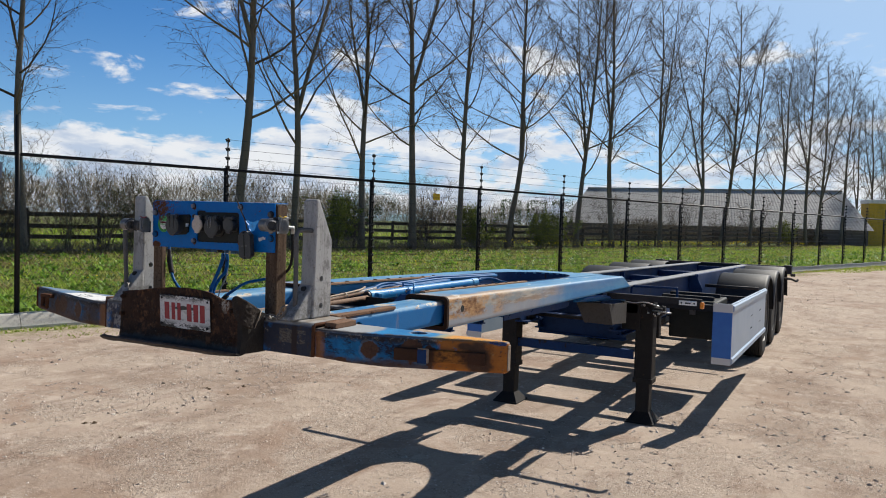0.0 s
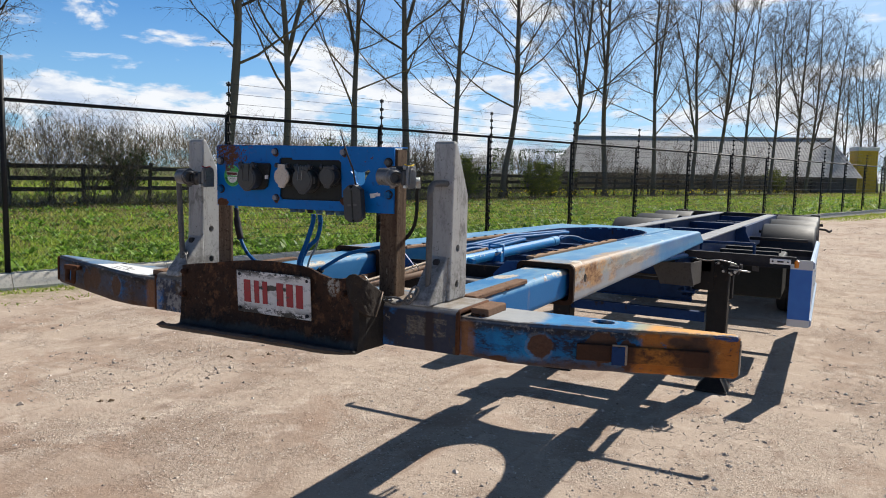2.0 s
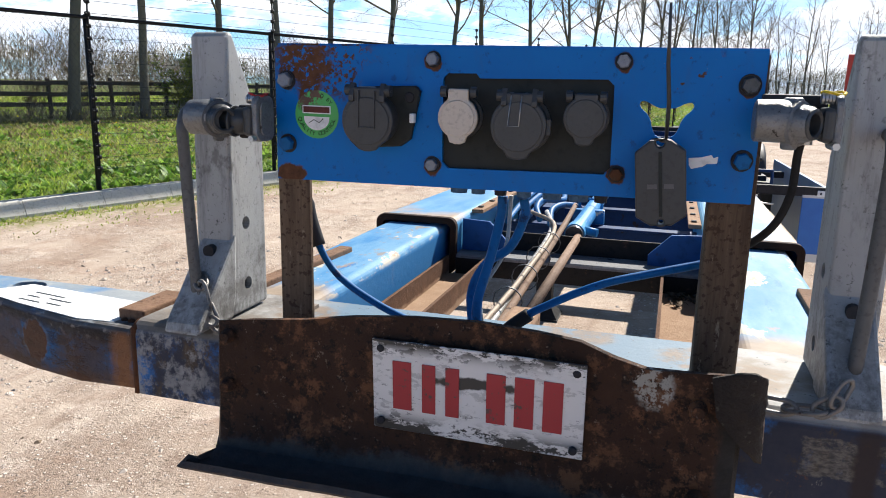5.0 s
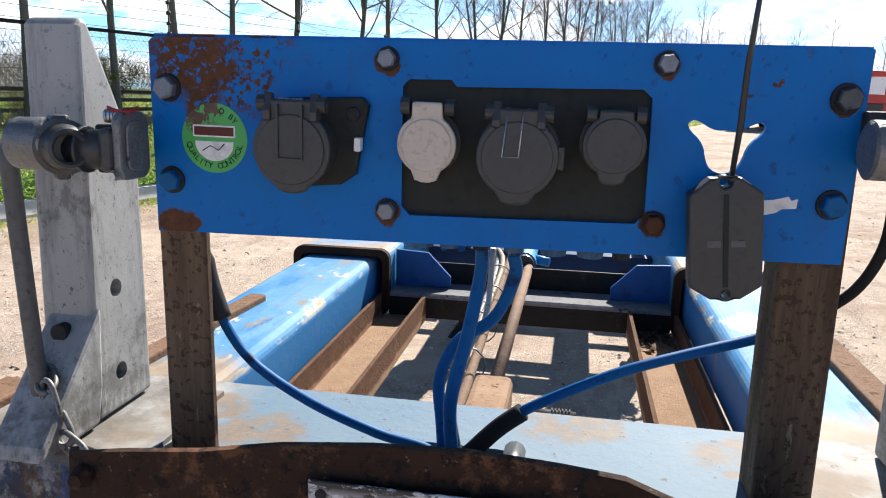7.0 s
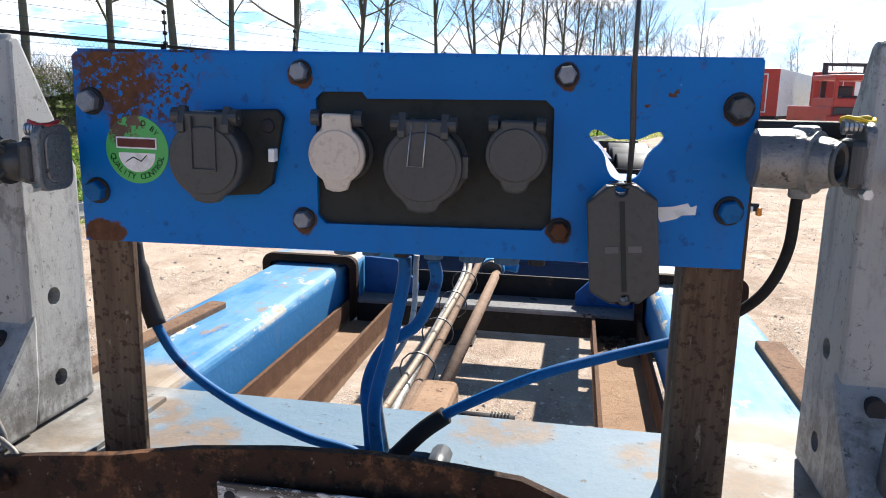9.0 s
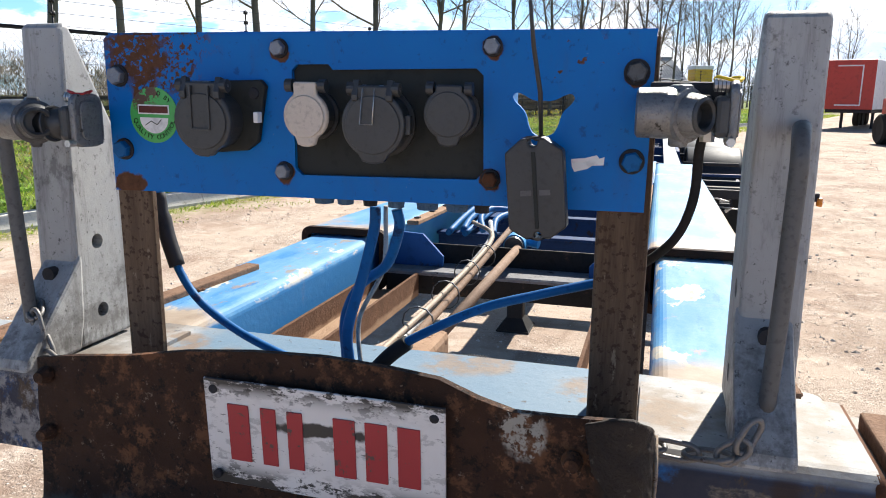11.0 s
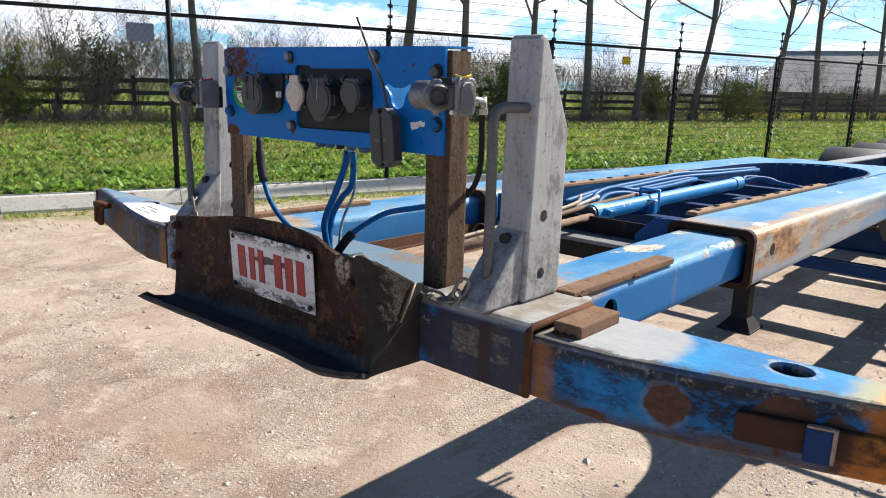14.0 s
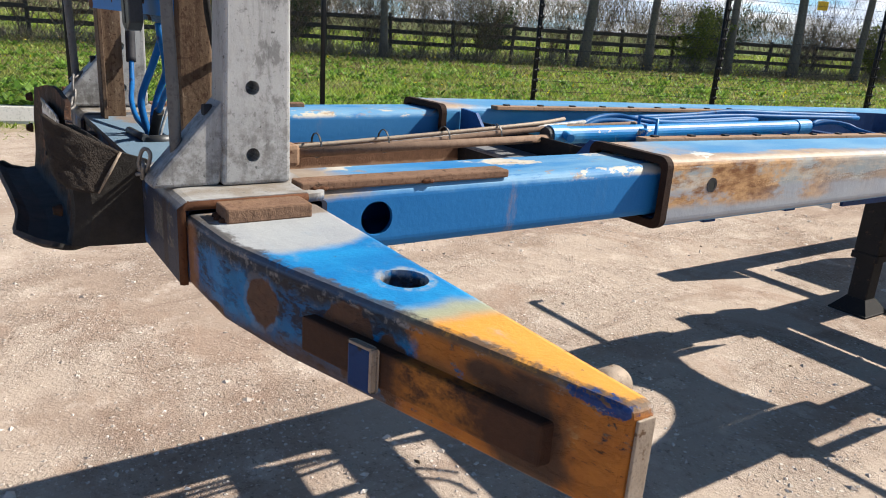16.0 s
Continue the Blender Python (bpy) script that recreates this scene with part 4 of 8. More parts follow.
def raw(name, verts, faces, material, parent=None, label="", smooth=False):
    """The same from lists of vertices and faces."""
    me = bpy.data.meshes.new(name)
    me.from_pydata([tuple(v) for v in verts], [], [tuple(f) for f in faces])
    me.update()
    if smooth:
        me.polygons.foreach_set("use_smooth", [True] * len(me.polygons))
    me.materials.append(M[material] if isinstance(material, str) else material)
    ob = new(name, me)
    if parent:
        ob.parent = parent
    if label:
        ob["label"] = label
    return ob


def thing(name, label, category, at=(0, 0, 0), group="", kind="", turn=0.0):
    e = new(name)
    e.empty_display_size = 0.1
    e.matrix_world = pose(*at, 0, 0, turn)
    return tagged(e, label, category, group, kind)


def rbox(x0, x1, y0, y1, z0, z1, bev=0.004, seg=2):
    bm = bmesh.new()
    bmesh.ops.create_cube(bm, size=1.0)
    for v in bm.verts:
        v.co = Vector(((x0 + x1) / 2 + v.co.x * (x1 - x0), (y0 + y1) / 2 + v.co.y * (y1 - y0), (z0 + z1) / 2 + v.co.z * (z1 - z0)))
    if bev:
        bmesh.ops.bevel(bm, geom=bm.edges[:], offset=bev, segments=seg, affect="EDGES", profile=0.5)
    return bm


def circle(cx, cy, r, n=16, start=0.0, ry=None):
    return [(cx + r * math.cos(start + 2 * math.pi * i / n), cy + (ry or r) * math.sin(start + 2 * math.pi * i / n)) for i in range(n)]


def rrect(x0, x1, y0, y1, r, n=4):
    out = []
    for cx, cy, a in ((x1 - r, y1 - r, 0), (x0 + r, y1 - r, 90), (x0 + r, y0 + r, 180), (x1 - r, y0 + r, 270)):
        out += [(cx + r * math.cos(radians(a + 90 * i / n)), cy + r * math.sin(radians(a + 90 * i / n))) for i in range(n + 1)]
    return out


def slab(outline, holes, axis, a, b, bev=0.0):
    """A flat outline with holes, given thickness from a to b along an axis (x: y,z; y: x,z; z: x,y)."""
    bm = bmesh.new()
    place = {"x": lambda p, q: (a, p, q), "y": lambda p, q: (p, a, q), "z": lambda p, q: (p, q, a)}[axis]
    shift = {"x": (b - a, 0, 0), "y": (0, b - a, 0), "z": (0, 0, b - a)}[axis]
    edges = []
    for loop in [outline, *holes]:
        vs = [bm.verts.new(place(*p)) for p in loop]
        edges += [bm.edges.new((vs[i], vs[(i + 1) % len(vs)])) for i in range(len(vs))]
    if holes:
        bmesh.ops.triangle_fill(bm, use_beauty=True, edges=edges)
    else:
        bm.faces.new(bm.verts[:])
    got = bmesh.ops.extrude_face_region(bm, geom=bm.faces[:])
    bmesh.ops.translate(bm, vec=shift, verts=[g for g in got["geom"] if isinstance(g, bmesh.types.BMVert)])
    bmesh.ops.recalc_face_normals(bm, faces=bm.faces)
    if bev:
        sharp = [e for e in bm.edges if len(e.link_faces) == 2 and e.calc_face_angle(0) > 0.9]
        bmesh.ops.bevel(bm, geom=sharp, offset=bev, segments=2, affect="EDGES", profile=0.5)
    return bm


def spline(points, per=6):
    """A smooth way through the points."""
    p = [Vector(q) for q in points]
    p = [2 * p[0] - p[1], *p, 2 * p[-1] - p[-2]]
    out = []
    for i in range(1, len(p) - 2):
        for k in range(per):
            t = k / per
            out.append(0.5 * (2 * p[i] + (p[i + 1] - p[i - 1]) * t + (2 * p[i - 1] - 5 * p[i] + 4 * p[i + 1] - p[i + 2]) * t * t + (3 * p[i] - 3 * p[i + 1] + p[i + 2] - p[i - 1]) * t ** 3))
    return out + [p[-2]]


def tube_data(points, radius, n=8):
    """Vertices and faces of a tube; radius: one, or one for each point."""
    pts = [Vector(p) for p in points]
    verts, faces = [], []
    ref = None
    for i, p in enumerate(pts):
        d = (pts[min(i + 1, len(pts) - 1)] - pts[max(i - 1, 0)]).normalized()
        if ref is None:
            ref = d.orthogonal().normalized()
        ref = (ref - d * ref.dot(d)).normalized()
        o = d.cross(ref)
        r = radius[i] if isinstance(radius, (list, tuple)) else radius
        verts += [p + r * (math.cos(2 * math.pi * k / n) * ref + math.sin(2 * math.pi * k / n) * o) for k in range(n)]
    for i in range(len(pts) - 1):
        faces += [(i * n + k, i * n + (k + 1) % n, (i + 1) * n + (k + 1) % n, (i + 1) * n + k) for k in range(n)]
    faces += [tuple(range(n - 1, -1, -1)), tuple(range((len(pts) - 1) * n, len(pts) * n))]
    return verts, faces


def tube(points, radius, n=10):
    bm = bmesh.new()
    v, f = tube_data(points, radius, n)
    vs = [bm.verts.new(p) for p in v]
    for q in f:
        bm.faces.new([vs[i] for i in q])
    for g in bm.faces:
        g.smooth = len(g.verts) == 4
    return bm


def lathe(profile, at, axis="x", n=20, caps=True):
    """A profile of (along, radius) turned round an axis through a point."""
    bm = bmesh.new()
    rings = []
    for a, r in profile:
        ring = []
        for k in range(n):
            p, q = r * math.cos(2 * math.pi * k / n), r * math.sin(2 * math.pi * k / n)
            ring.append(bm.verts.new(Vector(at) + Vector({"x": (a, p, q), "y": (p, a, q), "z": (p, q, a)}[axis])))
        rings.append(ring)
    for r0, r1 in zip(rings, rings[1:]):
        for k in range(n):
            bm.faces.new((r0[k], r0[(k + 1) % n], r1[(k + 1) % n], r1[k]))
    if caps:
        bm.faces.new(rings[0]), bm.faces.new(rings[-1])
    else:
        for k in range(n):
            bm.faces.new((rings[-1][k], rings[-1][(k + 1) % n], rings[0][(k + 1) % n], rings[0][k]))
    return bm


def merge(*bms):
    out = bmesh.new()
    for b in bms:
        me = bpy.data.meshes.new("join")
        b.to_mesh(me)
        b.free()
        out.from_mesh(me)
        bpy.data.meshes.remove(me)
    return out


def moved(bm, m):
    bmesh.ops.transform(bm, matrix=m, verts=bm.verts)
    return bm


def mirrored(bm, x=0.02):
    for v in bm.verts:
        v.co.x = 2 * x - v.co.x
    bmesh.ops.reverse_faces(bm, faces=bm.faces)
    return bm


def writing(text, at, size, material, parent, turn=0.0, name="lettering", tilt=0.0):
    """Letters standing in the plane that faces -y, turned by degrees in that plane."""
    cu = bpy.data.curves.new(name, "FONT")
    cu.body, cu.size, cu.align_x, cu.align_y, cu.extrude = text, size, "CENTER", "CENTER", 0.0002
    ob = new(name, cu)
    me = bpy.data.meshes.new_from_object(ob)
    bpy.data.objects.remove(ob)
    ob = new(name, me)
    me.materials.append(M[material])
    ob.parent = parent
    ob.matrix_local = pose(*at, 90, 0, 0) @ pose(0, 0, 0, 0, 0, turn)
    return ob


# ---- ground and kerb ----
vs_, us_ = [-400, -120, -60, -40, -28, -20, -15, -11, -8, -5, -3, -1.5, -0.16, -0.02, 4, 9, 17, 25, 45, 90, 200, 500], [-300, -150, -80, -40, -20, -12, -8, -4, 0, 4, 8, 12, 20, 30, 45, 60, 90, 150, 300, 700]


def ground_z(v):
    return 0.24 if v > -0.03 else 0.07 * max(0.0, 1 + v / 6) if v > -6 else 0.0


gv = [fence_place(u, v, ground_z(v)) for u in us_ for v in vs_]
nv = len(vs_)
gf = [(i * nv + j, i * nv + j + 1, (i + 1) * nv + j + 1, (i + 1) * nv + j) for i in range(len(us_) - 1) for j in range(nv - 1)]
tagged(raw("ground", gv, [f[::-1] for f in gf], "ground"), "pale sandy gravel yard beside rough green verge", "ground", kind="structure")

kerb = thing("kerb", "grey concrete kerb below the security fence", "kerb", kind="structure")
bm = slab([(-0.225, 0.0), (-0.225, 0.105), (-0.160, 0.246), (-0.154, 0.258), (-0.142, 0.265), (0.02, 0.265), (0.02, 0.0)], [], "y", 0.004, 0.996)
stone = part("kerb_stone", bm, "concrete", kerb)
turn_f = math.degrees(math.atan2(-FU.x, FU.y))
for i in range(-8, 70):
    ob = stone if i == -8 else new("kerb_stone", stone.data)
    ob.parent = kerb
    # local x points to the yard's far side of the fence line, local y along it
    ob.matrix_local = Matrix.Translation(fence_place(i * 1.0, 0, 0.0)) @ pose(0, 0, 0, 0, 0, turn_f) @ Matrix.Diagonal((-1, 1, 1, 1))

# ---- container trailer ----
trailer = thing("container_trailer", "worn blue skeletal container trailer on landing legs in a yard", "trailer")
C = 0.02


def both(name, make, material, parent=None, label=""):
    """A part and its mirror image across the trailer's centre line."""
    mats = material if isinstance(material, tuple) else (material, material)
    a = part(name, make(), mats[0], parent or trailer, label)
    b = part(name, mirrored(make()), mats[1], parent or trailer, label)
    return a, b


# front beam
beam = merge(
    slab(rrect(-0.515, 0.555, -0.036, 0.18, 0.02), [rrect(-0.045, 0.055, 0.015, 0.075, 0.01, 3)], "z", 1.300, 1.312),
    slab(rrect(-0.035, 0.178, 1.196, 1.300, 0.006, 2), [rrect(-0.027, 0.170, 1.204, 1.2995, 0.004, 2)], "x", -0.515, 0.555))
beam_ob = part("front_beam", beam, "crossbeam", trailer, "grimy blue box beam with bleached top")
WRAP = [(-0.045, 1.200), (-0.045, 1.297), (-0.0435, 1.3050), (-0.0393, 1.3118), (-0.0330, 1.3163), (-0.025, 1.318), (0.14, 1.318), (0.14, 1.312), (-0.027, 1.311), (-0.0345, 1.3075), (-0.038, 1.300), (-0.038, 1.200)]
part("wrap_plate", slab(WRAP, [], "x", 0.345, 0.568), "crossbeam", beam_ob)
part("wrap_plate", slab(WRAP, [], "x", -0.528, -0.305), "crossbeam", beam_ob)
for x, k in ((0.5685, 1), (-0.5285, -1)):
    part("weld_seam", tube([(x, -0.041, 1.200), (x, -0.041, 1.306), (x, -0.032, 1.311), (x, 0.14, 1.311)], 0.0065, 6), "rust", beam_ob)
part("hose_duct", merge(tube([(-0.05, 0.012, 1.316), (0.07, 0.02, 1.318)], 0.008), tube([(0.062, 0.02, 1.312), (0.062, 0.075, 1.312)], 0.012)), "black", beam_ob)


def arm(s):
    # plan of the outrigger, tapering to its tip
    top = [(0.556, -0.036), (0.70, -0.026), (0.82, 0.006), (1.05, 0.075), (1.226, 0.126), (1.226, 0.158), (0.556, 0.160)]
    b = slab(top, [circle(0.903, 0.112, 0.030, 20, ry=0.027)], "z", 1.187, 1.299)
    for v in b.verts:
        if v.co.z < 1.2:
            v.co.z += 0.008 * max(0.0, (v.co.x - 0.75) / 0.47) + 0.012 * max(0.0, 1 - (v.co.x - 0.556) / 0.25)
    bmesh.ops.bevel(b, geom=[e for e in b.edges if len(e.link_faces) == 2 and e.calc_face_angle(0) > 0.7 and abs(e.verts[0].co.x - 0.903) > 0.04], offset=0.011, segments=3, affect="EDGES", profile=0.5)
    return b


arm_r = part("beam_arm", arm(1), "arm_r", trailer, "blue outrigger with orange tip and rust patches")
arm_l = part("beam_arm", mirrored(arm(1)), "arm_l", trailer, "dirty blue outrigger with a paper sheet on it")
part("end_plate", rbox(1.2255, 1.2285, 0.132, 0.152, 1.204, 1.288, 0.001), "bare_steel", arm_r, "bare pale steel end plate")
part("end_plate", rbox(-1.189, -1.182, 0.122, 0.160, 1.205, 1.295, 0.003), "rust", arm_l)


def face_y(x):
    """Front face of the right outrigger at x."""
    return -0.022 + (x - 0.70) * 0.25 if x < 0.82 else 0.008 + (x - 0.82) * 0.304 if x < 1.05 else 0.078 + (x - 1.05) * 0.279


def strip(x0, x1, z0, z1, t):
    b = rbox(x0, x1, -t, 0.002, z0, z1, 0.003)
    for v in b.verts:
        v.co.y += face_y(v.co.x)
    return b


part("wear_bar", strip(0.868, 1.163, 1.219, 1.260, 0.016), "worn_bar", arm_r, "rusty flat bar welded on the front")
tab = part("tab", merge(moved(strip(0.951, 0.983, 1.214, 1.262, 0.006), Matrix.Translation((0, -0.021, 0))), strip(0.951, 0.957, 1.216, 1.260, 0.022)), "shaded_blue", arm_r, "bent dark blue tab with a bare edge")
part("tab_edge", moved(merge(strip(0.952, 0.983, 1.2615, 1.2645, 0.0064), strip(0.9825, 0.9848, 1.216, 1.2640, 0.0064)), Matrix.Translation((0, -0.0212, 0))), "bare_steel", tab)
part("locking_pin", tube([(1.158, 0.150, 1.276), (1.158, 0.183, 1.276), (1.158, 0.189, 1.276)], [0.017, 0.017, 0.013], 16), "bare_steel", arm_r)
part("locking_pin", tube([(-1.125, 0.150, 1.265), (-1.125, 0.215, 1.262)], 0.020, 14), "rust", arm_l)
part("shackle", merge(tube([(-1.052, 0.066, 1.277), (-1.052, 0.054, 1.270), (-1.052, 0.052, 1.226), (-1.008, 0.040, 1.226), (-1.008, 0.042, 1.270), (-1.008, 0.054, 1.277)], 0.009, 8), rbox(-1.062, -0.998, 0.046, 0.070, 1.268, 1.284, 0.003)), "rust", arm_l, "square rusty shackle")
part("paper_sheet", slab([(-0.905, 0.052), (-0.80, 0.018), (-0.66, -0.016), (-0.595, -0.012), (-0.590, 0.088), (-0.86, 0.118)], [], "z", 1.2994, 1.3004), "white", arm_l, "white paper sheet with faint print")
for k, (a_, b_) in enumerate(((-0.05, 0.00), (0.012, 0.045), (-0.05, -0.02), (0.0, 0.05), (-0.05, 0.02))):
    part("print_line", moved(rbox(a_, b_, -0.0022, 0.0022, 0, 0.0003, 0), pose(-0.77, 0.030 + 0.012 * (k // 2) + 0.004 * k, 1.3005, 0, 0, -10)), "mudguard", arm_l)
root = Matrix.Translation((-0.525, 0.05, 1.25))
arm_l.matrix_local = root @ pose(0, 0, 0, 0, 1.5, 4.6) @ root.inverted()
both("rusty_pad", lambda: rbox(0.585, 0.634, 0.000, 0.120, 1.298, 1.319, 0.003), "rust_pale", None, "rusty steel pad on the beam")
for k in range(3):
    both("pad_weld", lambda: lathe([(-0.004, 0.003), (-0.001, 0.0065), (0.002, 0.0055), (0.004, 0.002)], (0.591 + 0.015 * k, -0.001 - 0.002 * (k % 2), 1.301), "z", 8), "rust")
for x0_, x1_, y0_, y1_, turn_ in ((0.488, 0.530, 0.146, 0.546, 0.0), (-0.490, -0.458, 0.142, 0.557, -4.0)):
    lie = Matrix.Translation((x0_, y0_, 1.3085)) @ pose(0, 0, 0, 0, 0, turn_)
    ws = part("wear_strip", moved(rbox(0.0, x1_ - x0_, 0.0, y1_ - y0_, 0, 0.014, 0.003), lie), "rust_pale", trailer, "sun-bleached rusty flat bar")
    for wy_, wl_ in ((0.015, 0.03), (0.215, 0.024)):
        part("weld_bead", moved(tube([(x1_ - x0_ + 0.0015 * math.sin(i * 2.1), wy_ + wl_ * i / 5, 0.003 + 0.0012 * (i % 2)) for i in range(6)], [0.002, 0.0042, 0.0034, 0.0048, 0.0036, 0.002], 7), lie), "rust", ws)

# inner rails that slide in the sleeves
def rail_section(d):
    """The rail's outline without the middle of its outer side, d metres inside the skin."""
    x0, x1, z0, z1, r = 0.356 + d, 0.531 - d, 1.200 + d, 1.311 - d, 0.022 - d
    out = [(x1, z1 - r - d)]
    for cx, cz, a in ((x1 - r, z1 - r, 0), (x0 + r, z1 - r, 90), (x0 + r, z0 + r, 180), (x1 - r, z0 + r, 270)):
        out += [(cx + r * math.cos(radians(a + 15 * i)), cz + r * math.sin(radians(a + 15 * i))) for i in range(7)]
    return out


rails = []
for s in (0, 1):
    shell = slab(rail_section(0.0) + rail_section(0.008)[::-1], [], "y", 0.180, 1.45)
    b = merge(shell, slab([(0.180, 1.2215), (1.45, 1.2215), (1.45, 1.2895), (0.180, 1.2895)], [circle(0.278, 1.256, 0.029, 24)], "x", 0.523, 0.531))
    b = moved(mirrored(b), Matrix.Translation((-0.016, 0, 0))) if s else b
    rails.append(part("sliding_rail", b, "rail_blue", trailer, "pale blue rounded square rail with bare patches"))

# gooseneck sleeves
SLOPE = 0.0175


def sleeve():
    b = slab(rrect(0.335, 0.560, 1.180, 1.330, 0.022, 5), [rrect(0.347, 0.548, 1.192, 1.318, 0.016, 5)], "y", 0.955, 4.20)
    for v in b.verts:
        v.co.z -= SLOPE * (v.co.y - 0.955)
        if v.co.y > 3:
            up_k = (v.co.z - 1.123) / 0.15
            v.co.y -= 0.24 * max(0.0, up_k)
            v.co.z += 0.045 * (1 - min(1.0, max(0.0, up_k)))
    return b


def sides(name, make, material, label=""):
    """A part on both sides of the neck, the far one set a little wider."""
    part(name, make(), material, trailer, label)
    part(name, moved(mirrored(make()), Matrix.Translation((-0.006, 0, 0))), material, trailer, label)


sides("gooseneck_sleeve", sleeve, "sleeve", "pale blue box section with rust-streaked edge")
sides("sleeve_mouth", lambda: slab(rrect(0.332, 0.563, 1.177, 1.333, 0.024, 5), [rrect(0.349, 0.546, 1.194, 1.316, 0.015, 5)], "y", 0.936, 0.954), "mouth_rust", "dark rusty rim of the sleeve")
sides("sleeve_hole_ring", lambda: lathe([(0.559, 0.0165), (0.5612, 0.0165), (0.5612, 0.011), (0.559, 0.011)], (0, 1.092, 1.266), "x", 20, False), "frame_dark")
# black disc on the sleeve stands for the shade inside a hole
sides("sleeve_hole_disc", lambda: lathe([(0.5595, 0.0), (0.5605, 0.0125)], (0, 1.092, 1.266), "x", 20), "black_plate")


# deck behind the rounded opening
CX = C - 0.001


def sloped(b):
    """Follows the fall of the neck."""
    for v in b.verts:
        v.co.z -= SLOPE * (v.co.y - 0.955)
    return b


arc = [(CX + 0.305 * math.cos(radians(a)), 3.10 + 0.62 * math.sin(radians(a))) for a in range(0, 181, 12)]
deck_line = [(0.336, 2.60), (0.336, 4.12), (0.26, 4.10), (0.15, 4.06), (0.02, 4.05), (-0.11, 4.06), (-0.22, 4.10), (-0.303, 4.12), (-0.303, 2.60), (CX - 0.305, 2.60), *[(x, y) for x, y in reversed(arc)], (CX + 0.305, 2.60)]
part("neck_deck", sloped(slab(deck_line, [], "z", 1.318, 1.327)), "sleeve", trailer, "pale blue deck plate with a rounded opening")
outer = [(CX + 0.313 * math.cos(radians(a)), 3.10 + 0.628 * math.sin(radians(a))) for a in range(0, 181, 6)]
inner = [(CX + 0.303 * math.cos(radians(a)), 3.10 + 0.618 * math.sin(radians(a))) for a in range(0, 181, 6)]
# rim and crossmembers carry the opening's shade in their colour
part("opening_rim", sloped(slab([(CX + 0.313, 2.1), *outer, (CX - 0.313, 2.1), (CX - 0.303, 2.1), *inner[::-1], (CX + 0.303, 2.1)], [], "z", 1.10, 1.330)), "shaded_blue", trailer, "rim of the rounded opening, darkened for shade")
# light on the flange and shade on the web are put into their colours
cross = part("front_cross_plate", slab([(0.945, 1.224), (1.055, 1.224), (1.055, 1.234), (0.950, 1.234), (0.945, 1.230)], [], "x", -0.300, 0.334), "cross_dust_lit", trailer, "dusty grey crossmember flange")
part("cross_web", rbox(-0.300, 0.334, 0.946, 0.955, 1.176, 1.224, 0.001), "leg_black", cross)
part("cross_plate", rbox(-0.300, 0.334, 1.055, 1.063, 1.19, 1.285, 0.002), "leg_black", trailer)
for x0, s, w in ((-0.298, 1, 0.132), (0.332, -1, 0.128)):
    part("gusset", slab([(x0, 1.2345), (x0 + s * w, 1.2345), (x0 + s * w, 1.262), (x0 + s * (w - 0.055), 1.318), (x0, 1.322)], [], "y", 1.005, 1.015), "frame_rail", trailer)
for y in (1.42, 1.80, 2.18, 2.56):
    part("crossmember", merge(rbox(-0.303, 0.336, y - 0.025, y + 0.025, 1.245, 1.253, 0.002), rbox(-0.303, 0.336, y - 0.004, y + 0.004, 1.10, 1.245, 0.001), rbox(-0.303, 0.336, y - 0.025, y + 0.025, 1.092, 1.10, 0.002)), "shaded_blue", trailer)
for s in (-0.304, 0.300):
    edge_strip = part("edge_strip", sloped(rbox(s, s + 0.034, 1.12, 2.45, 1.322, 1.3335, 0.002)), "tray_rust", trailer, "pale brown flat bar along the sleeve")
    for k in range(9):
        part("clip", sloped(rbox(s + 0.008, s + 0.022, 1.16 + 0.14 * k, 1.18 + 0.14 * k, 1.3337, 1.338, 0.001)), "frame_dark", edge_strip)
for s in (-0.18, -0.10, 0.14, 0.22):
    part("valve_bracket", rbox(s, s + 0.05, 1.60 + 0.3 * (s > 0), 1.70 + 0.3 * (s > 0), 1.25, 1.275, 0.004), "shaded_blue", trailer)


def tray(x0, x1):
    prof = [(x0, 1.230), (x0, 1.172), (x1, 1.172), (x1, 1.230), (x1 - 0.007, 1.230), (x1 - 0.007, 1.180), (x0 + 0.007, 1.180), (x0 + 0.007, 1.230)]
    return slab(prof, [], "y", 0.182, 0.944)


part("guide_tray", tray(-0.322, -0.212), "tray", trailer, "rusty steel channel")
part("guide_tray", tray(0.241, 0.346), "tray", trailer, "rusty steel channel")
gd = random.Random(8)
dvv, dff = [], []
for _ in range(60):
    q = Vector((gd.uniform(0.255, 0.335), gd.triangular(0.80, 0.94, 0.93), 1.184))
    a, w, l = gd.uniform(0, 3.14), gd.uniform(0.003, 0.006), gd.uniform(0.008, 0.022)
    d, s, o = Vector((math.cos(a), math.sin(a), gd.uniform(-0.1, 0.4))) * l, Vector((-math.sin(a), math.cos(a), 0)) * w, len(dvv)
    dvv.extend([q - d, q + s + Vector((0, 0, 0.004)), q + d, q - s])
    dff.extend([(o, o + 1, o + 2, o + 3)])
tagged(raw("leaf_litter", dvv, dff, "clod"), "dry dark leaf litter in the rusty channel", "leaves", kind="stuff")
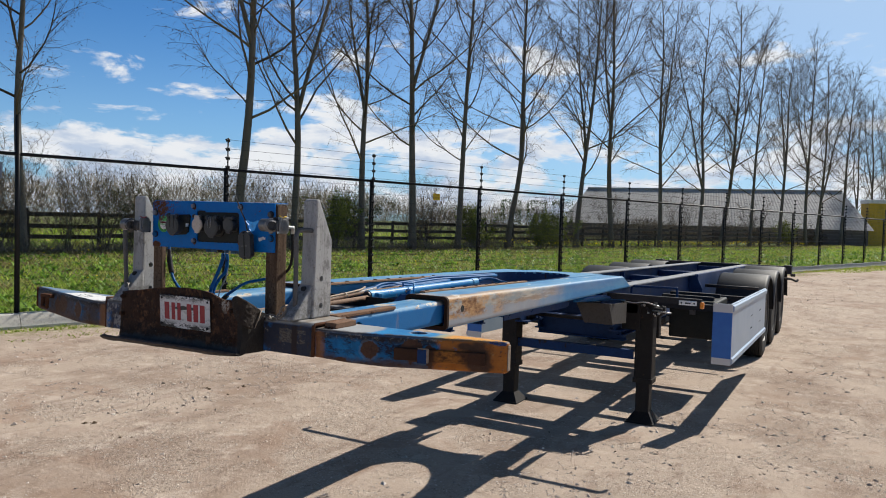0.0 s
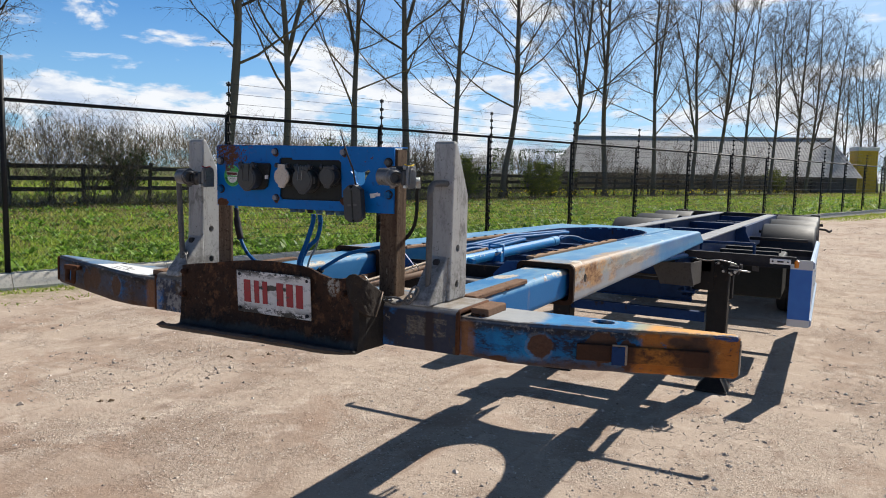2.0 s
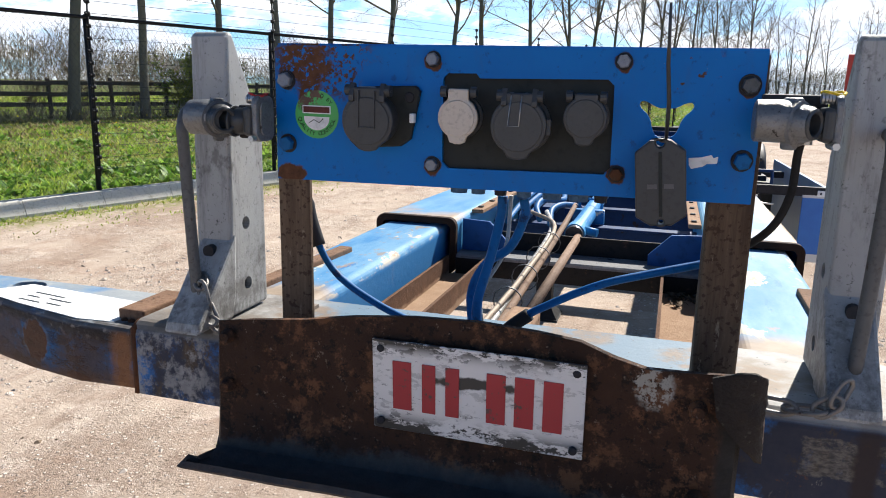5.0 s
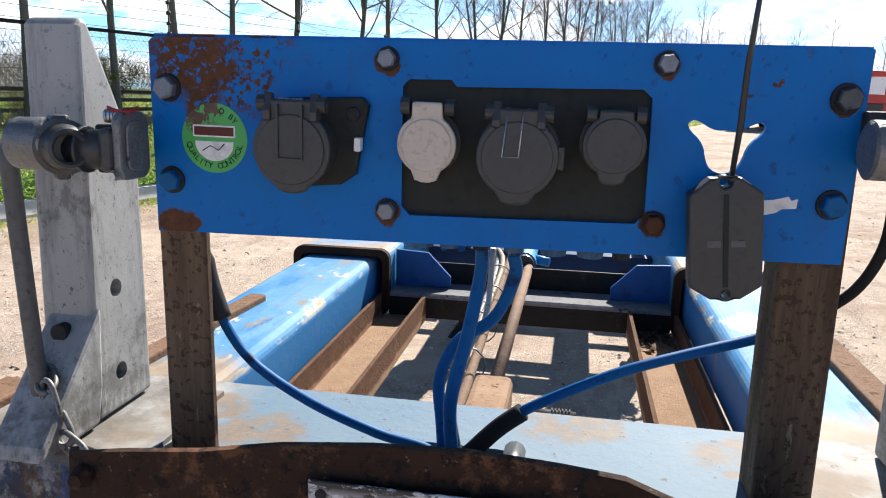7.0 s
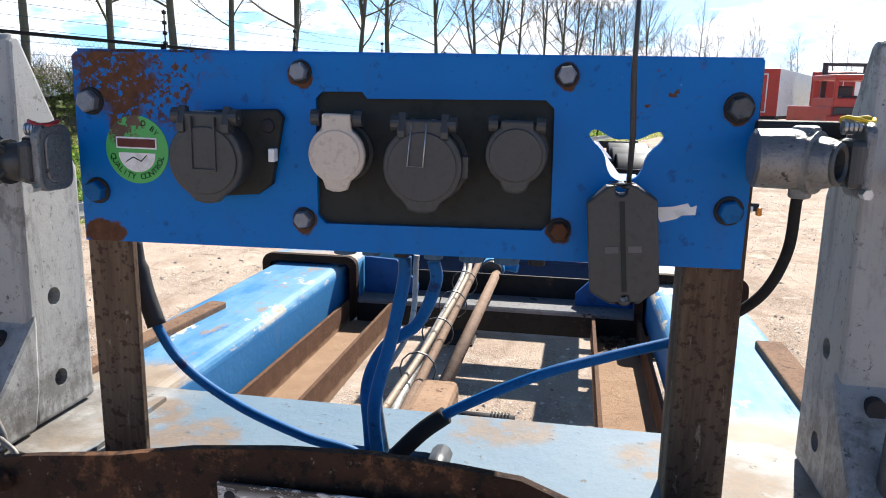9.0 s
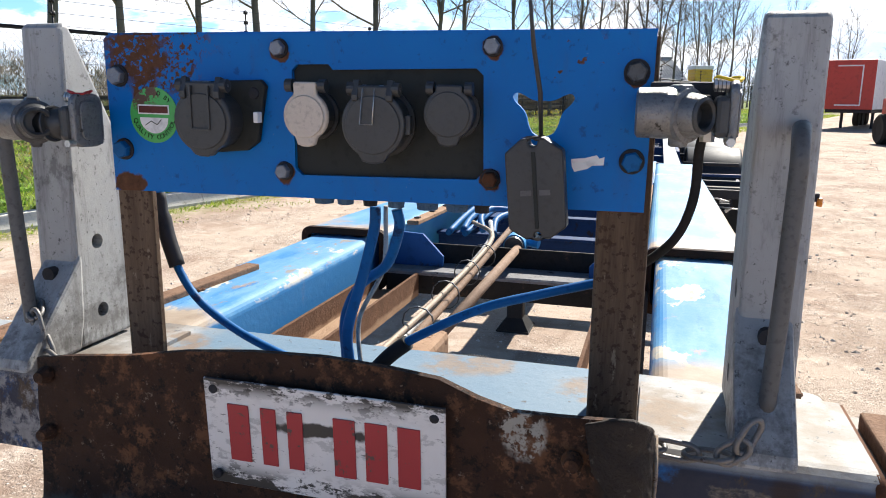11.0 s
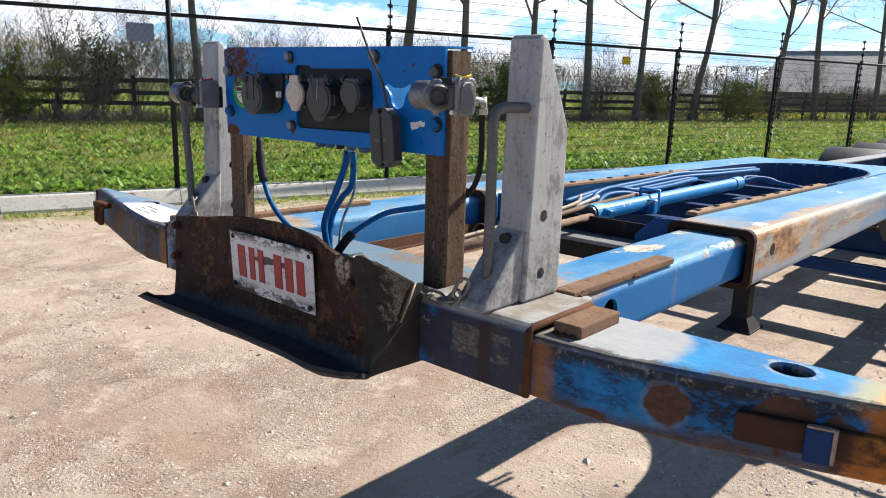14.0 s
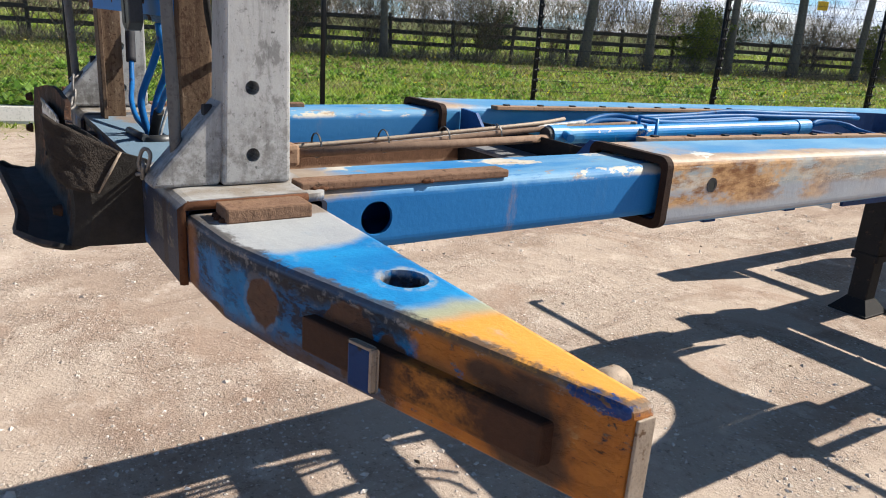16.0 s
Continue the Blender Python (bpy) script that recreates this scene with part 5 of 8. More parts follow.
# push rod and cylinder between the rails
rod = part("push_rod", tube([(0.010, 0.30, 1.266), (0.012, 1.14, 1.280)], 0.011, 12), "rod_rust", trailer, "rusty round rod")
part("rod_end", merge(rbox(-0.018, 0.038, 0.186, 0.350, 1.240, 1.290, 0.010), rbox(-0.040, 0.078, 0.182, 0.245, 1.23, 1.280, 0.008)), "tray_rust", rod)
part("threaded_pin", merge(tube([(0.05, 0.245, 1.278), (0.128, 0.248, 1.276)], 0.0105, 10), *[lathe([(0, 0.0125), (0.002, 0.0125)], (0.096 + 0.0045 * k, 0.247, 1.277), "x", 10) for k in range(6)]), "frame_dark", rod)
cyl = part("hydraulic_cylinder", merge(lathe([(1.10, 0.02), (1.10, 0.029), (1.16, 0.029), (1.16, 0.025), (2.28, 0.025), (2.28, 0.028), (2.36, 0.028), (2.36, 0.01)], (0.0, 0.0, 1.284), "y", 20)), "frame_blue", trailer, "blue hydraulic cylinder")
part("clamp", merge(tube([(-0.036, 1.50, 1.25), (-0.036, 1.50, 1.327), (0.036, 1.50, 1.327), (0.036, 1.50, 1.25)], 0.006), rbox(-0.05, 0.05, 1.44, 1.47, 1.25, 1.30, 0.004)), "frame_blue", cyl)
part("seal", lathe([(1.088, 0.012), (1.088, 0.024), (1.0995, 0.026)], (0.0, 0.0, 1.284), "y", 18), "black", cyl)
part("port", tube([(0.02, 1.14, 1.29), (0.06, 1.13, 1.285)], 0.012), "frame_blue", cyl)
part("pipe", tube(spline([(-0.03, 0.22, 1.258), (-0.035, 0.6, 1.268), (-0.035, 1.08, 1.296), (-0.05, 1.5, 1.303)]), 0.008), "rod_rust", trailer, "thin rusty pipe")
part("pipe", tube(spline([(-0.045, 0.22, 1.255), (-0.055, 0.6, 1.266), (-0.06, 1.06, 1.295), (-0.12, 1.35, 1.300)]), 0.007), "steel", trailer)
part("pipe", tube(spline([(-0.06, 0.23, 1.262), (-0.045, 0.6, 1.282), (-0.05, 1.06, 1.308), (-0.16, 1.30, 1.305)]), 0.006), "bare_steel", trailer)
for y in (0.42, 0.60, 0.78, 0.95):
    part("cable_tie", lathe([(-0.002, 0.030), (0.002, 0.030), (0.002, 0.028), (-0.002, 0.028)], (-0.035 - 0.012 * y, y, 1.265 + 0.02 * y), "y", 12, False), "black", trailer)
for pts, r in (([(-0.20, 1.34, 1.272), (-0.215, 1.5, 1.285), (-0.22, 1.8, 1.288), (-0.21, 2.2, 1.296), (-0.16, 2.5, 1.295), (-0.11, 2.92, 1.292)], 0.010),
               ([(-0.14, 1.34, 1.275), (-0.165, 1.42, 1.300), (-0.16, 1.52, 1.312), (-0.11, 1.62, 1.300), (-0.14, 1.9, 1.285), (-0.17, 2.3, 1.285)], 0.010),
               ([(-0.10, 1.30, 1.270), (-0.11, 1.38, 1.300), (-0.09, 1.47, 1.306), (-0.06, 1.56, 1.292), (-0.07, 1.66, 1.275)], 0.010),
               ([(-0.235, 1.30, 1.27), (-0.245, 1.6, 1.288), (-0.24, 2.0, 1.298), (-0.215, 2.2, 1.312), (-0.19, 2.45, 1.306), (-0.14, 2.95, 1.296)], 0.010),
               ([(-0.19, 1.32, 1.265), (-0.19, 1.6, 1.277), (-0.195, 2.0, 1.283), (-0.19, 2.35, 1.288), (-0.15, 2.7, 1.290)], 0.009),
               ([(0.02, 2.36, 1.292), (0.05, 2.42, 1.306), (0.09, 2.47, 1.302), (0.13, 2.50, 1.285), (0.22, 2.52, 1.272)], 0.008),
               ([(0.02, 2.36, 1.285), (0.0, 2.43, 1.302), (0.04, 2.50, 1.300), (0.09, 2.54, 1.276)], 0.008)):
    part("hydraulic_hose", tube(spline(pts), r), "hose_blue", trailer, "blue hydraulic hose")

# bumper plate
def bumper():
    # columns along the plate: x, y, top
    cols = [(-0.330, -0.120, 1.360), (-0.312, -0.144, 1.368), (-0.26, -0.144, 1.377), (-0.19, -0.142, 1.384), (-0.12, -0.139, 1.395), (-0.04, -0.136, 1.403), (0.04, -0.134, 1.405), (0.11, -0.134, 1.402),
            (0.16, -0.136, 1.396), (0.20, -0.139, 1.384), (0.235, -0.143, 1.377), (0.275, -0.148, 1.379), (0.312, -0.153, 1.384), (0.334, -0.150, 1.384), (0.341, -0.128, 1.374), (0.342, -0.090, 1.345), (0.344, -0.044, 1.329)]
    b = bmesh.new()
    grid = []
    rows = 9
    for k, (x, y, t) in enumerate(cols):
        col = []
        for j in range(rows):
            z0 = 1.196 if k < 13 else 1.196 - 0.004 * min(1.0, (y + 0.155) / 0.10)
            z = z0 + (t - z0) * j / (rows - 1)
            q = noise.noise(Vector((x * 14, z * 14, 3))) * 0.006
            col.append(b.verts.new((x, y + q * min(1.0, max(0.0, (-y - 0.044) / 0.05)) - 0.010 * max(0, 1 - j / 2.5) * min(1.0, max(0.0, (-y - 0.044) / 0.08)), z)))
        grid.append(col)
    for k in range(len(cols) - 1):
        for j in range(rows - 1):
            b.faces.new((grid[k][j], grid[k + 1][j], grid[k + 1][j + 1], grid[k][j + 1]))
    # lip along the foot
    last = [g[0] for g in grid[:14]]
    for dy, z in ((-0.03, 1.192), (-0.058, 1.197), (-0.074, 1.210)):
        row = []
        for k in range(14):
            x, y, t = cols[k]
            fade = min(1.0, (13.4 - k) / 2.5)
            row.append(b.verts.new((x + (0.02 if k < 1 else 0), min(y, -0.13) - 0.010 + dy * max(0.06, fade) + noise.noise(Vector((x * 9, 1, z))) * 0.004, 1.192 + (z - 1.192) * max(0.1, fade) + 0.006 * max(0.0, (x - 0.1) / 0.23) + noise.noise(Vector((x * 11, 5, 0))) * 0.003)))
        for k in range(13):
            b.faces.new((last[k], last[k + 1], row[k + 1], row[k]))
        last = row
    bmesh.ops.recalc_face_normals(b, faces=b.faces)
    bmesh.ops.solidify(b, geom=b.faces[:], thickness=0.008)
    return b


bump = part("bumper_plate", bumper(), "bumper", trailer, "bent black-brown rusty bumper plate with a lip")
def crumpled():
    """A torn flap of sheet folded round the bumper's corner, creased all over."""
    top = [Vector(p) for p in ((0.302, -0.170, 1.386), (0.330, -0.186, 1.400), (0.352, -0.182, 1.398), (0.360, -0.140, 1.376), (0.360, -0.088, 1.346))]
    low = [Vector(p) for p in ((0.310, -0.172, 1.344), (0.332, -0.182, 1.322), (0.352, -0.172, 1.302), (0.362, -0.148, 1.288), (0.362, -0.122, 1.284))]
    a, b_ = spline(top, 8), spline(low, 8)
    b, n, rows = bmesh.new(), 18, []
    for i, (p, q) in enumerate(zip(a, b_)):
        p, q, row = Vector(p), Vector(q), []
        for j in range(n + 1):
            v = p.lerp(q, j / n)
            k = min(1.0, 0.25 + min(i, j, n - j, len(a) - 1 - i) / 4)
            fold = Vector((v.x * 0.8 + v.y * 0.8, v.y - v.x, v.z * 2.4 + v.y))
            out = Vector((0.75, -0.65, 0.1)) * k * (0.004 * noise.noise(v * 34) - 0.006 * abs(noise.noise(fold * 42)) + 0.0016 * noise.noise(v * 160))
            row.append(b.verts.new(v + out))
        rows.append(row)
    for r0, r1 in zip(rows, rows[1:]):
        for j in range(n):
            b.faces.new((r0[j], r1[j], r1[j + 1], r0[j + 1]))
    bmesh.ops.recalc_face_normals(b, faces=b.faces)
    bmesh.ops.solidify(b, geom=b.faces[:], thickness=0.005)
    return b


part("crumpled_flap", crumpled(), simple("scuffed_black_sheet", (0.018, 0.0150, 0.013), (0.062, 0.048, 0.039), 0.7, 0.0, 60, 0.8, 0.006, (0.085, 0.072, 0.060)), bump, "crumpled torn black flap", True)
part("bare_edge", tube([(0.363, -0.086, 1.346), (0.3645, -0.104, 1.315), (0.3645, -0.121, 1.284)], [0.0022, 0.0026, 0.0012], 6), "bare_steel", bump, "bare bright edge of the torn flap")
for x, z, y in ((0.292, 1.345, -0.162), (0.296, 1.245, -0.170), (-0.295, 1.352, -0.150), (-0.295, 1.285, -0.155)):
    part("bolt_head", lathe([(-0.009, 0.002), (-0.009, 0.0065), (-0.004, 0.008), (0.0, 0.010), (0.004, 0.010)], (x, y, z), "y", 12), "bumper", bump)
for x in (-0.2, 0.18):
    part("bumper_bracket", rbox(x, x + 0.05, -0.128, -0.034, 1.22, 1.29, 0.004), "frame_dark", bump)
bump.matrix_local = Matrix.Translation((0, 0.009, 0.003))
# sign plate with its number as plain bars
sign = part("sign_plate", moved(rbox(-0.131, 0.131, -0.0015, 0.0015, -0.060, 0.060, 0.0008, 1), pose(0.0415, -0.1445, 1.3155, 3, 0, -0.2)), "plate", trailer, "scuffed white plate with red characters")
for sx in (-0.12, 0.12):
    for sz in (-0.048, 0.048):
        part("rivet", lathe([(-0.003, 0.002), (-0.002, 0.005), (0.002, 0.005)], (0.0415 + sx, -0.147, 1.3155 + sz), "y", 10), "frame_dark", sign)
for x, w in ((-0.104, 0.024), (-0.066, 0.017), (-0.036, 0.017), (0.015, 0.023), (0.049, 0.023), (0.083, 0.023)):
    part("red_bar", moved(rbox(x, x + w, -0.0008, 0.0008, -0.030, 0.034, 0.0), pose(0.0415, -0.1467, 1.3155 - 0.00, 3, 0, -0.2)), "plate_red", sign)
sign.matrix_local = Matrix.Translation((-0.001, 0.009, 0.002))

# container guide uprights
def upright():
    prof = [(0.070, 1.742), (0.078, 1.750), (0.088, 1.748), (0.163, 1.604), (0.163, 1.3185), (0.058, 1.3185)]
    body = slab(prof, [circle(0.104, 1.461, 0.0105, 14), circle(0.104, 1.363, 0.0105, 14)], "x", 0.434, 0.496)
    bmesh.ops.bevel(body, geom=[e for e in body.edges if len(e.link_faces) == 2 and e.calc_face_angle(0) > 0.8 and min(v.co.z for v in e.verts) > 1.3 and max(abs(v.co.y - 0.104) + abs(v.co.z - 1.41) for v in e.verts) > 0.075], offset=0.006, segments=3, affect="EDGES", profile=0.5)
    return body


def toe():
    return slab([(0.072, 1.452), (-0.034, 1.334), (-0.040, 1.3185), (0.056, 1.3185), (0.066, 1.36)], [], "x", 0.430, 0.488, 0.005)


for s in (0, 1):
    f = (lambda q: moved(mirrored(q), Matrix.Translation((0.003, -0.040, 0.003)))) if s else (lambda q: moved(q, Matrix.Translation((0.005, -0.022, 0.0))))
    up_ob = part("guide_upright", f(upright()), "steel", trailer, "grey galvanised steel guide post with chamfered top")
    part("toe_plate", f(toe()), "steel", up_ob)
    # added dark discs stand for the shade inside the post and toe holes
    part("hole_dark_disc", f(lathe([(0.447, 0.0), (0.447, 0.007)], (0, 0.104, 1.461), "x", 10)), "frame_dark", up_ob)
    part("toe_hole_disc", f(lathe([(-0.006, 0.0095), (0.006, 0.0095)], (0.462, 0.0475, 1.425), "y", 14)), "frame_dark", up_ob)
    gy = 0.006 if s else 0.0
    hb = tube(spline([(0.478, 0.085, 1.635), (0.474, 0.045, 1.637), (0.467, 0.008 + gy, 1.634), (0.466, -0.004 + gy, 1.616), (0.466, -0.004 + gy, 1.585), (0.464, 0.0 + gy, 1.46), (0.461, 0.002 + gy, 1.364)], 8), 0.0085, 12)
    part("grab_handle", f(hb), "handle", up_ob, "bent round bar handle")


def link(at, d, side, size=0.016, r=0.0028):
    d, side = Vector(d).normalized(), Vector(side)
    side = (side - d * side.dot(d)).normalized()
    pts = []
    for k in range(17):
        a = 2 * math.pi * k / 16
        pts.append(Vector(at) + d * (size * math.cos(a) + (0.006 if math.cos(a) > 0 else -0.006)) + side * 0.0090 * math.sin(a))
    return tube(pts, r, 6)


for way in ([(-0.418, -0.024, 1.396), (-0.404, -0.040, 1.386), (-0.395, -0.044, 1.358), (-0.383, -0.048, 1.336), (-0.360, -0.054, 1.3255), (-0.332, -0.062, 1.3225)],
            [(0.452, -0.058, 1.362), (0.442, -0.062, 1.342), (0.427, -0.060, 1.328), (0.398, -0.050, 1.3225), (0.366, -0.046, 1.3225), (0.342, -0.034, 1.3225)]):
    chain, way = None, [Vector(p) for p in way]
    for k in range(len(way) - 1):
        q = link((way[k] + way[k + 1]) / 2, way[k + 1] - way[k], (0.3, 0, 1) if k % 2 else (1, 0.6, 0.3), 0.55 * (way[k + 1] - way[k]).length, 0.0030)
        if chain is None:
            chain = part("chain", q, "chain_steel", trailer, "short chain of long steel links")
        else:
            part("chain_link", q, "chain_steel", chain)

# posts and connection panel
part("panel_post", slab(rrect(0.289, 0.343, 0.0165, 0.0725, 0.006, 3), [rrect(0.294, 0.338, 0.0215, 0.0675, 0.003, 2)], "z", 1.312, 1.724), "rust_post", trailer, "brown rusty square tube post")
part("panel_post", slab([(-0.292, -0.0035), (-0.243, -0.0035), (-0.243, 0.0055), (-0.283, 0.0055), (-0.283, 0.050), (-0.292, 0.050)], [], "z", 1.312, 1.724, 0.0015), "rust_post", trailer, "brown rusty angle-section post with pale flakes")

def soften(pts, cut=0.3, times=2):
    """Rounds a closed outline by cutting its corners."""
    for _ in range(times):
        pts = [q for (ax, az), (bx, bz) in zip(pts, pts[1:] + pts[:1]) for q in ((ax + (bx - ax) * cut, az + (bz - az) * cut), (bx - (bx - ax) * cut, bz - (bz - az) * cut))]
    return pts


window = [(-0.053, 1.686), (-0.047, 1.692), (-0.009, 1.693), (-0.004, 1.687), (0.158, 1.691), (0.166, 1.684), (0.169, 1.584), (0.161, 1.575), (-0.044, 1.570), (-0.052, 1.578)]
bat = soften([(0.1975, 1.6600), (0.1985, 1.6675), (0.2065, 1.6675), (0.2200, 1.6590), (0.2300, 1.6605), (0.2400, 1.6590), (0.2535, 1.6675), (0.2615, 1.6675), (0.2625, 1.6595), (0.2490, 1.6490), (0.2465, 1.6330), (0.2380, 1.6235), (0.2230, 1.6235), (0.2150, 1.6330), (0.2125, 1.6490)])
panel_line = [(-0.2955, 1.5395), (0.3395, 1.5505), (0.3385, 1.7295), (0.332, 1.7305), (-0.291, 1.7215), (-0.2955, 1.717)]
panel = part("connection_panel", slab(panel_line, [window, bat], "y", -0.003, 0.003), "panel", trailer, "bright blue steel panel with rust at a corner")
top_b = slab([(0.003, 1.7215), (0.072, 1.7215), (0.072, 1.7245), (0.003, 1.7245)], [], "x", -0.293, 0.339)
for v in top_b.verts:
    v.co.z += 0.0045 * (v.co.x + 0.293) / 0.632 * 1.6
part("top_flange", top_b, "panel", panel)
part("back_plate", rbox(-0.066, 0.182, 0.0035, 0.0065, 1.562, 1.702, 0), "black_plate", panel, "black plate behind the window")
part("junction_box", rbox(-0.10, 0.19, 0.007, 0.09, 1.552, 1.69, 0.005), "dark_blue", panel)
for x, z, k in ((-0.067, 1.709, "bolt"), (0.175, 1.713, "bolt"), (-0.065, 1.574, "bolt"), (0.177, 1.577, "rust"), (-0.278, 1.676, "bolt"), (-0.278, 1.590, "hose_blue"), (0.322, 1.690, "cast_dark"), (0.3235, 1.602, "hose_blue")):
    r = 0.0105 if abs(x) > 0.2 else 0.0085
    part("washer", lathe([(-0.0055, r * 1.2), (-0.0032, r * 1.25)], (x, 0, z), "y", 18), "frame_dark", panel)
    part("bolt", moved(lathe([(-0.0145, r * 0.3), (-0.0145, r * 0.85), (-0.013, r), (-0.0055, r)], (0, 0, 0), "y", 6), pose(x, 0, z, 0, 20 * x * 100 % 60, 0)), k, panel)
# sticker: green ring with a pale lower half and dark lettering
SX, SZ = -0.2335, 1.6315
part("sticker", lathe([(-0.0036, 0.0325), (-0.003, 0.0325)], (SX, 0, SZ), "y", 40), "green", panel, "round green quality sticker")
part("sticker_centre", slab([(SX - 0.019, SZ - 0.003), *[(SX - 0.0195 * math.cos(radians(a)), SZ - 0.003 - 0.0185 * math.sin(radians(a))) for a in range(10, 175, 15)], (SX + 0.019, SZ - 0.003)], [], "y", -0.0041, -0.0036), "white", panel)
part("sticker_band", rbox(SX - 0.021, SX + 0.021, -0.0044, -0.0036, SZ + 0.001, SZ + 0.012, 0), "white", panel)
part("sticker_bar", rbox(SX - 0.0195, SX + 0.0195, -0.0048, -0.0044, SZ + 0.0025, SZ + 0.0105, 0), "print_brown", panel)
part("sticker_mark", tube([(SX - 0.012, -0.0044, SZ - 0.012), (SX - 0.004, -0.0044, SZ - 0.007), (SX + 0.004, -0.0044, SZ - 0.011), (SX + 0.010, -0.0044, SZ - 0.005)], 0.0005, 5), "print_dark", panel)
word = "QUALITY CONTROL"
for k, ch in enumerate(word):
    a = radians(-90 + (k - (len(word) - 1) / 2) * 10.6)
    if ch != " ":
        writing(ch, (SX + 0.0262 * math.cos(a), -0.0040, SZ + 0.0262 * math.sin(a)), 0.0078, "print_dark", panel, math.degrees(a) + 90)
for k, ch in enumerate("D BY"):
    a = radians(72 - k * 11)
    if ch != " ":
        writing(ch, (SX + 0.0262 * math.cos(a), -0.0040, SZ + 0.0262 * math.sin(a)), 0.0074, "print_dark", panel, math.degrees(a) - 90)
part("bare_patch", slab([(0.262, 1.602), (0.276, 1.6035), (0.288, 1.607), (0.291, 1.6035), (0.296, 1.6055), (0.2955, 1.597), (0.284, 1.596), (0.279, 1.5925), (0.266, 1.589), (0.263, 1.594)], [], "y", -0.0036, -0.003), "white", panel)


def lid(cx, cz, r, neck, y, tail, depth=0.012):
    """Outline of a socket's flap: disc with a hinge neck above and a tongue below."""
    out = []
    a0 = math.degrees(math.asin(min(0.95, neck / r)))
    for a in np.linspace(90 + a0, 360 + 90 - a0, 26):
        d = abs((a - 270 + 180) % 360 - 180)
        rr = r + (tail * max(0.0, 1 - (d / 26) ** 6) if d < 26 else 0)
        out.append((cx + rr * math.cos(radians(a)), cz + rr * math.sin(radians(a))))
    return out


def socket(cx, cz, r, neck, top, tail, y0, y1, mat, bodymat, tilt=0.0):
    o = lid(cx, cz, r, neck, y0, tail)
    o = [(cx - neck, top), *o, (cx + neck, top)]
    part("socket_lid", slab(o, [], "y", y0, y0 + 0.008, 0.0022), mat, panel)
    part("socket_lid_boss", slab(circle(cx, cz - r * 0.02, r * 0.86, 28), [], "y", y0 - 0.002, y0, 0.001), mat, panel)
    part("socket_body", lathe([(y0 + 0.008, r * 0.92), (y1 - 0.006, r * 0.92), (y1 - 0.006, r * 1.05), (y1, r * 1.05)], (cx, 0, cz), "y", 28), bodymat, panel)
    for s in (-1, 1):
        part("hinge_lug", lathe([(-0.004, 0.003), (-0.004, 0.0072), (0.004, 0.0072), (0.004, 0.003)], (cx + s * (neck + 0.006), y0 + 0.006, top - 0.004), "x", 14), bodymat, panel)
        if r > 0.03:
            part("hinge_cheek", slab([(y0 + 0.002, cz + r * 0.62), (y0 - 0.003, cz + r * 0.70), (y0 - 0.003, top - 0.010), (y0 + 0.003, top + 0.0055), (y0 + 0.010, top + 0.004), (y0 + 0.010, cz + r * 0.62)], [], "x", cx + s * neck - 0.0035, cx + s * neck + 0.0035, 0.0008), mat, panel)
    part("hinge_pin", tube([(cx - neck - 0.01, y0 + 0.006, top - 0.004), (cx + neck + 0.01, y0 + 0.006, top - 0.004)], 0.0022, 8), "alu" if r > 0.03 else bodymat, panel)


socket(-0.1435, 1.630, 0.0355, 0.021, 1.672, 0.004, -0.045, -0.003, "black", "black")
part("lid_recess", merge(rbox(-0.1555, -0.1535, -0.0490, -0.044, 1.622, 1.668, 0.0006), rbox(-0.1335, -0.1315, -0.0490, -0.044, 1.622, 1.668, 0.0006), rbox(-0.1555, -0.1315, -0.0490, -0.044, 1.620, 1.6225, 0.0006)), "black", panel)
part("hinge_spring", merge(*[lathe([(-0.001, 0.0042), (0.001, 0.0042), (0.001, 0.003), (-0.001, 0.003)], (-0.1545 + 0.0032 * k, -0.039, 1.669), "x", 10, False) for k in range(7)]), "alu", panel)
part("socket_base", slab([(-0.182, 1.640), (-0.182, 1.600), (-0.170, 1.590), (-0.108, 1.596), (-0.094, 1.606), (-0.082, 1.668), (-0.088, 1.675), (-0.16, 1.672)], [], "y", -0.012, -0.003, 0.002), "black_plate", panel)
part("catch", rbox(-0.093, -0.087, -0.022, -0.012, 1.628, 1.640, 0.001), "white", panel)
part("base_screw", lathe([(-0.0145, 0.002), (-0.014, 0.006), (-0.012, 0.007)], (-0.096, 0, 1.660), "y", 10), "frame_dark", panel)
socket(-0.026, 1.638, 0.0262, 0.0135, 1.674, 0.007, -0.030, 0.004, "cream", "black")
socket(0.054, 1.632, 0.0355, 0.0190, 1.672, 0.006, -0.036, 0.004, "black", "black")
part("spring_wire", tube([(0.0445, -0.0395, 1.669), (0.0415, -0.0405, 1.632), (0.0555, -0.0405, 1.632), (0.0575, -0.0395, 1.669)], 0.0007, 6), "alu", panel)
for x in (0.0415, 0.060):
    part("spring_coil", tube([(x + 0.0011 * k / 4, -0.030 + 0.0038 * math.sin(k * 1.57), 1.668 + 0.0038 * math.cos(k * 1.57)) for k in range(17)], 0.0007, 5), "alu", panel)
part("lid_latch", rbox(0.088, 0.094, -0.03, -0.02, 1.622, 1.642, 0.001), "black", panel)
socket(0.135, 1.645, 0.0268, 0.0145, 1.674, 0.007, -0.030, 0.004, "black", "black")
gland = simple("dusty_blue_plastic", (0.035, 0.085, 0.17), (0.10, 0.17, 0.26), 0.6, 0, 40, 0.2)
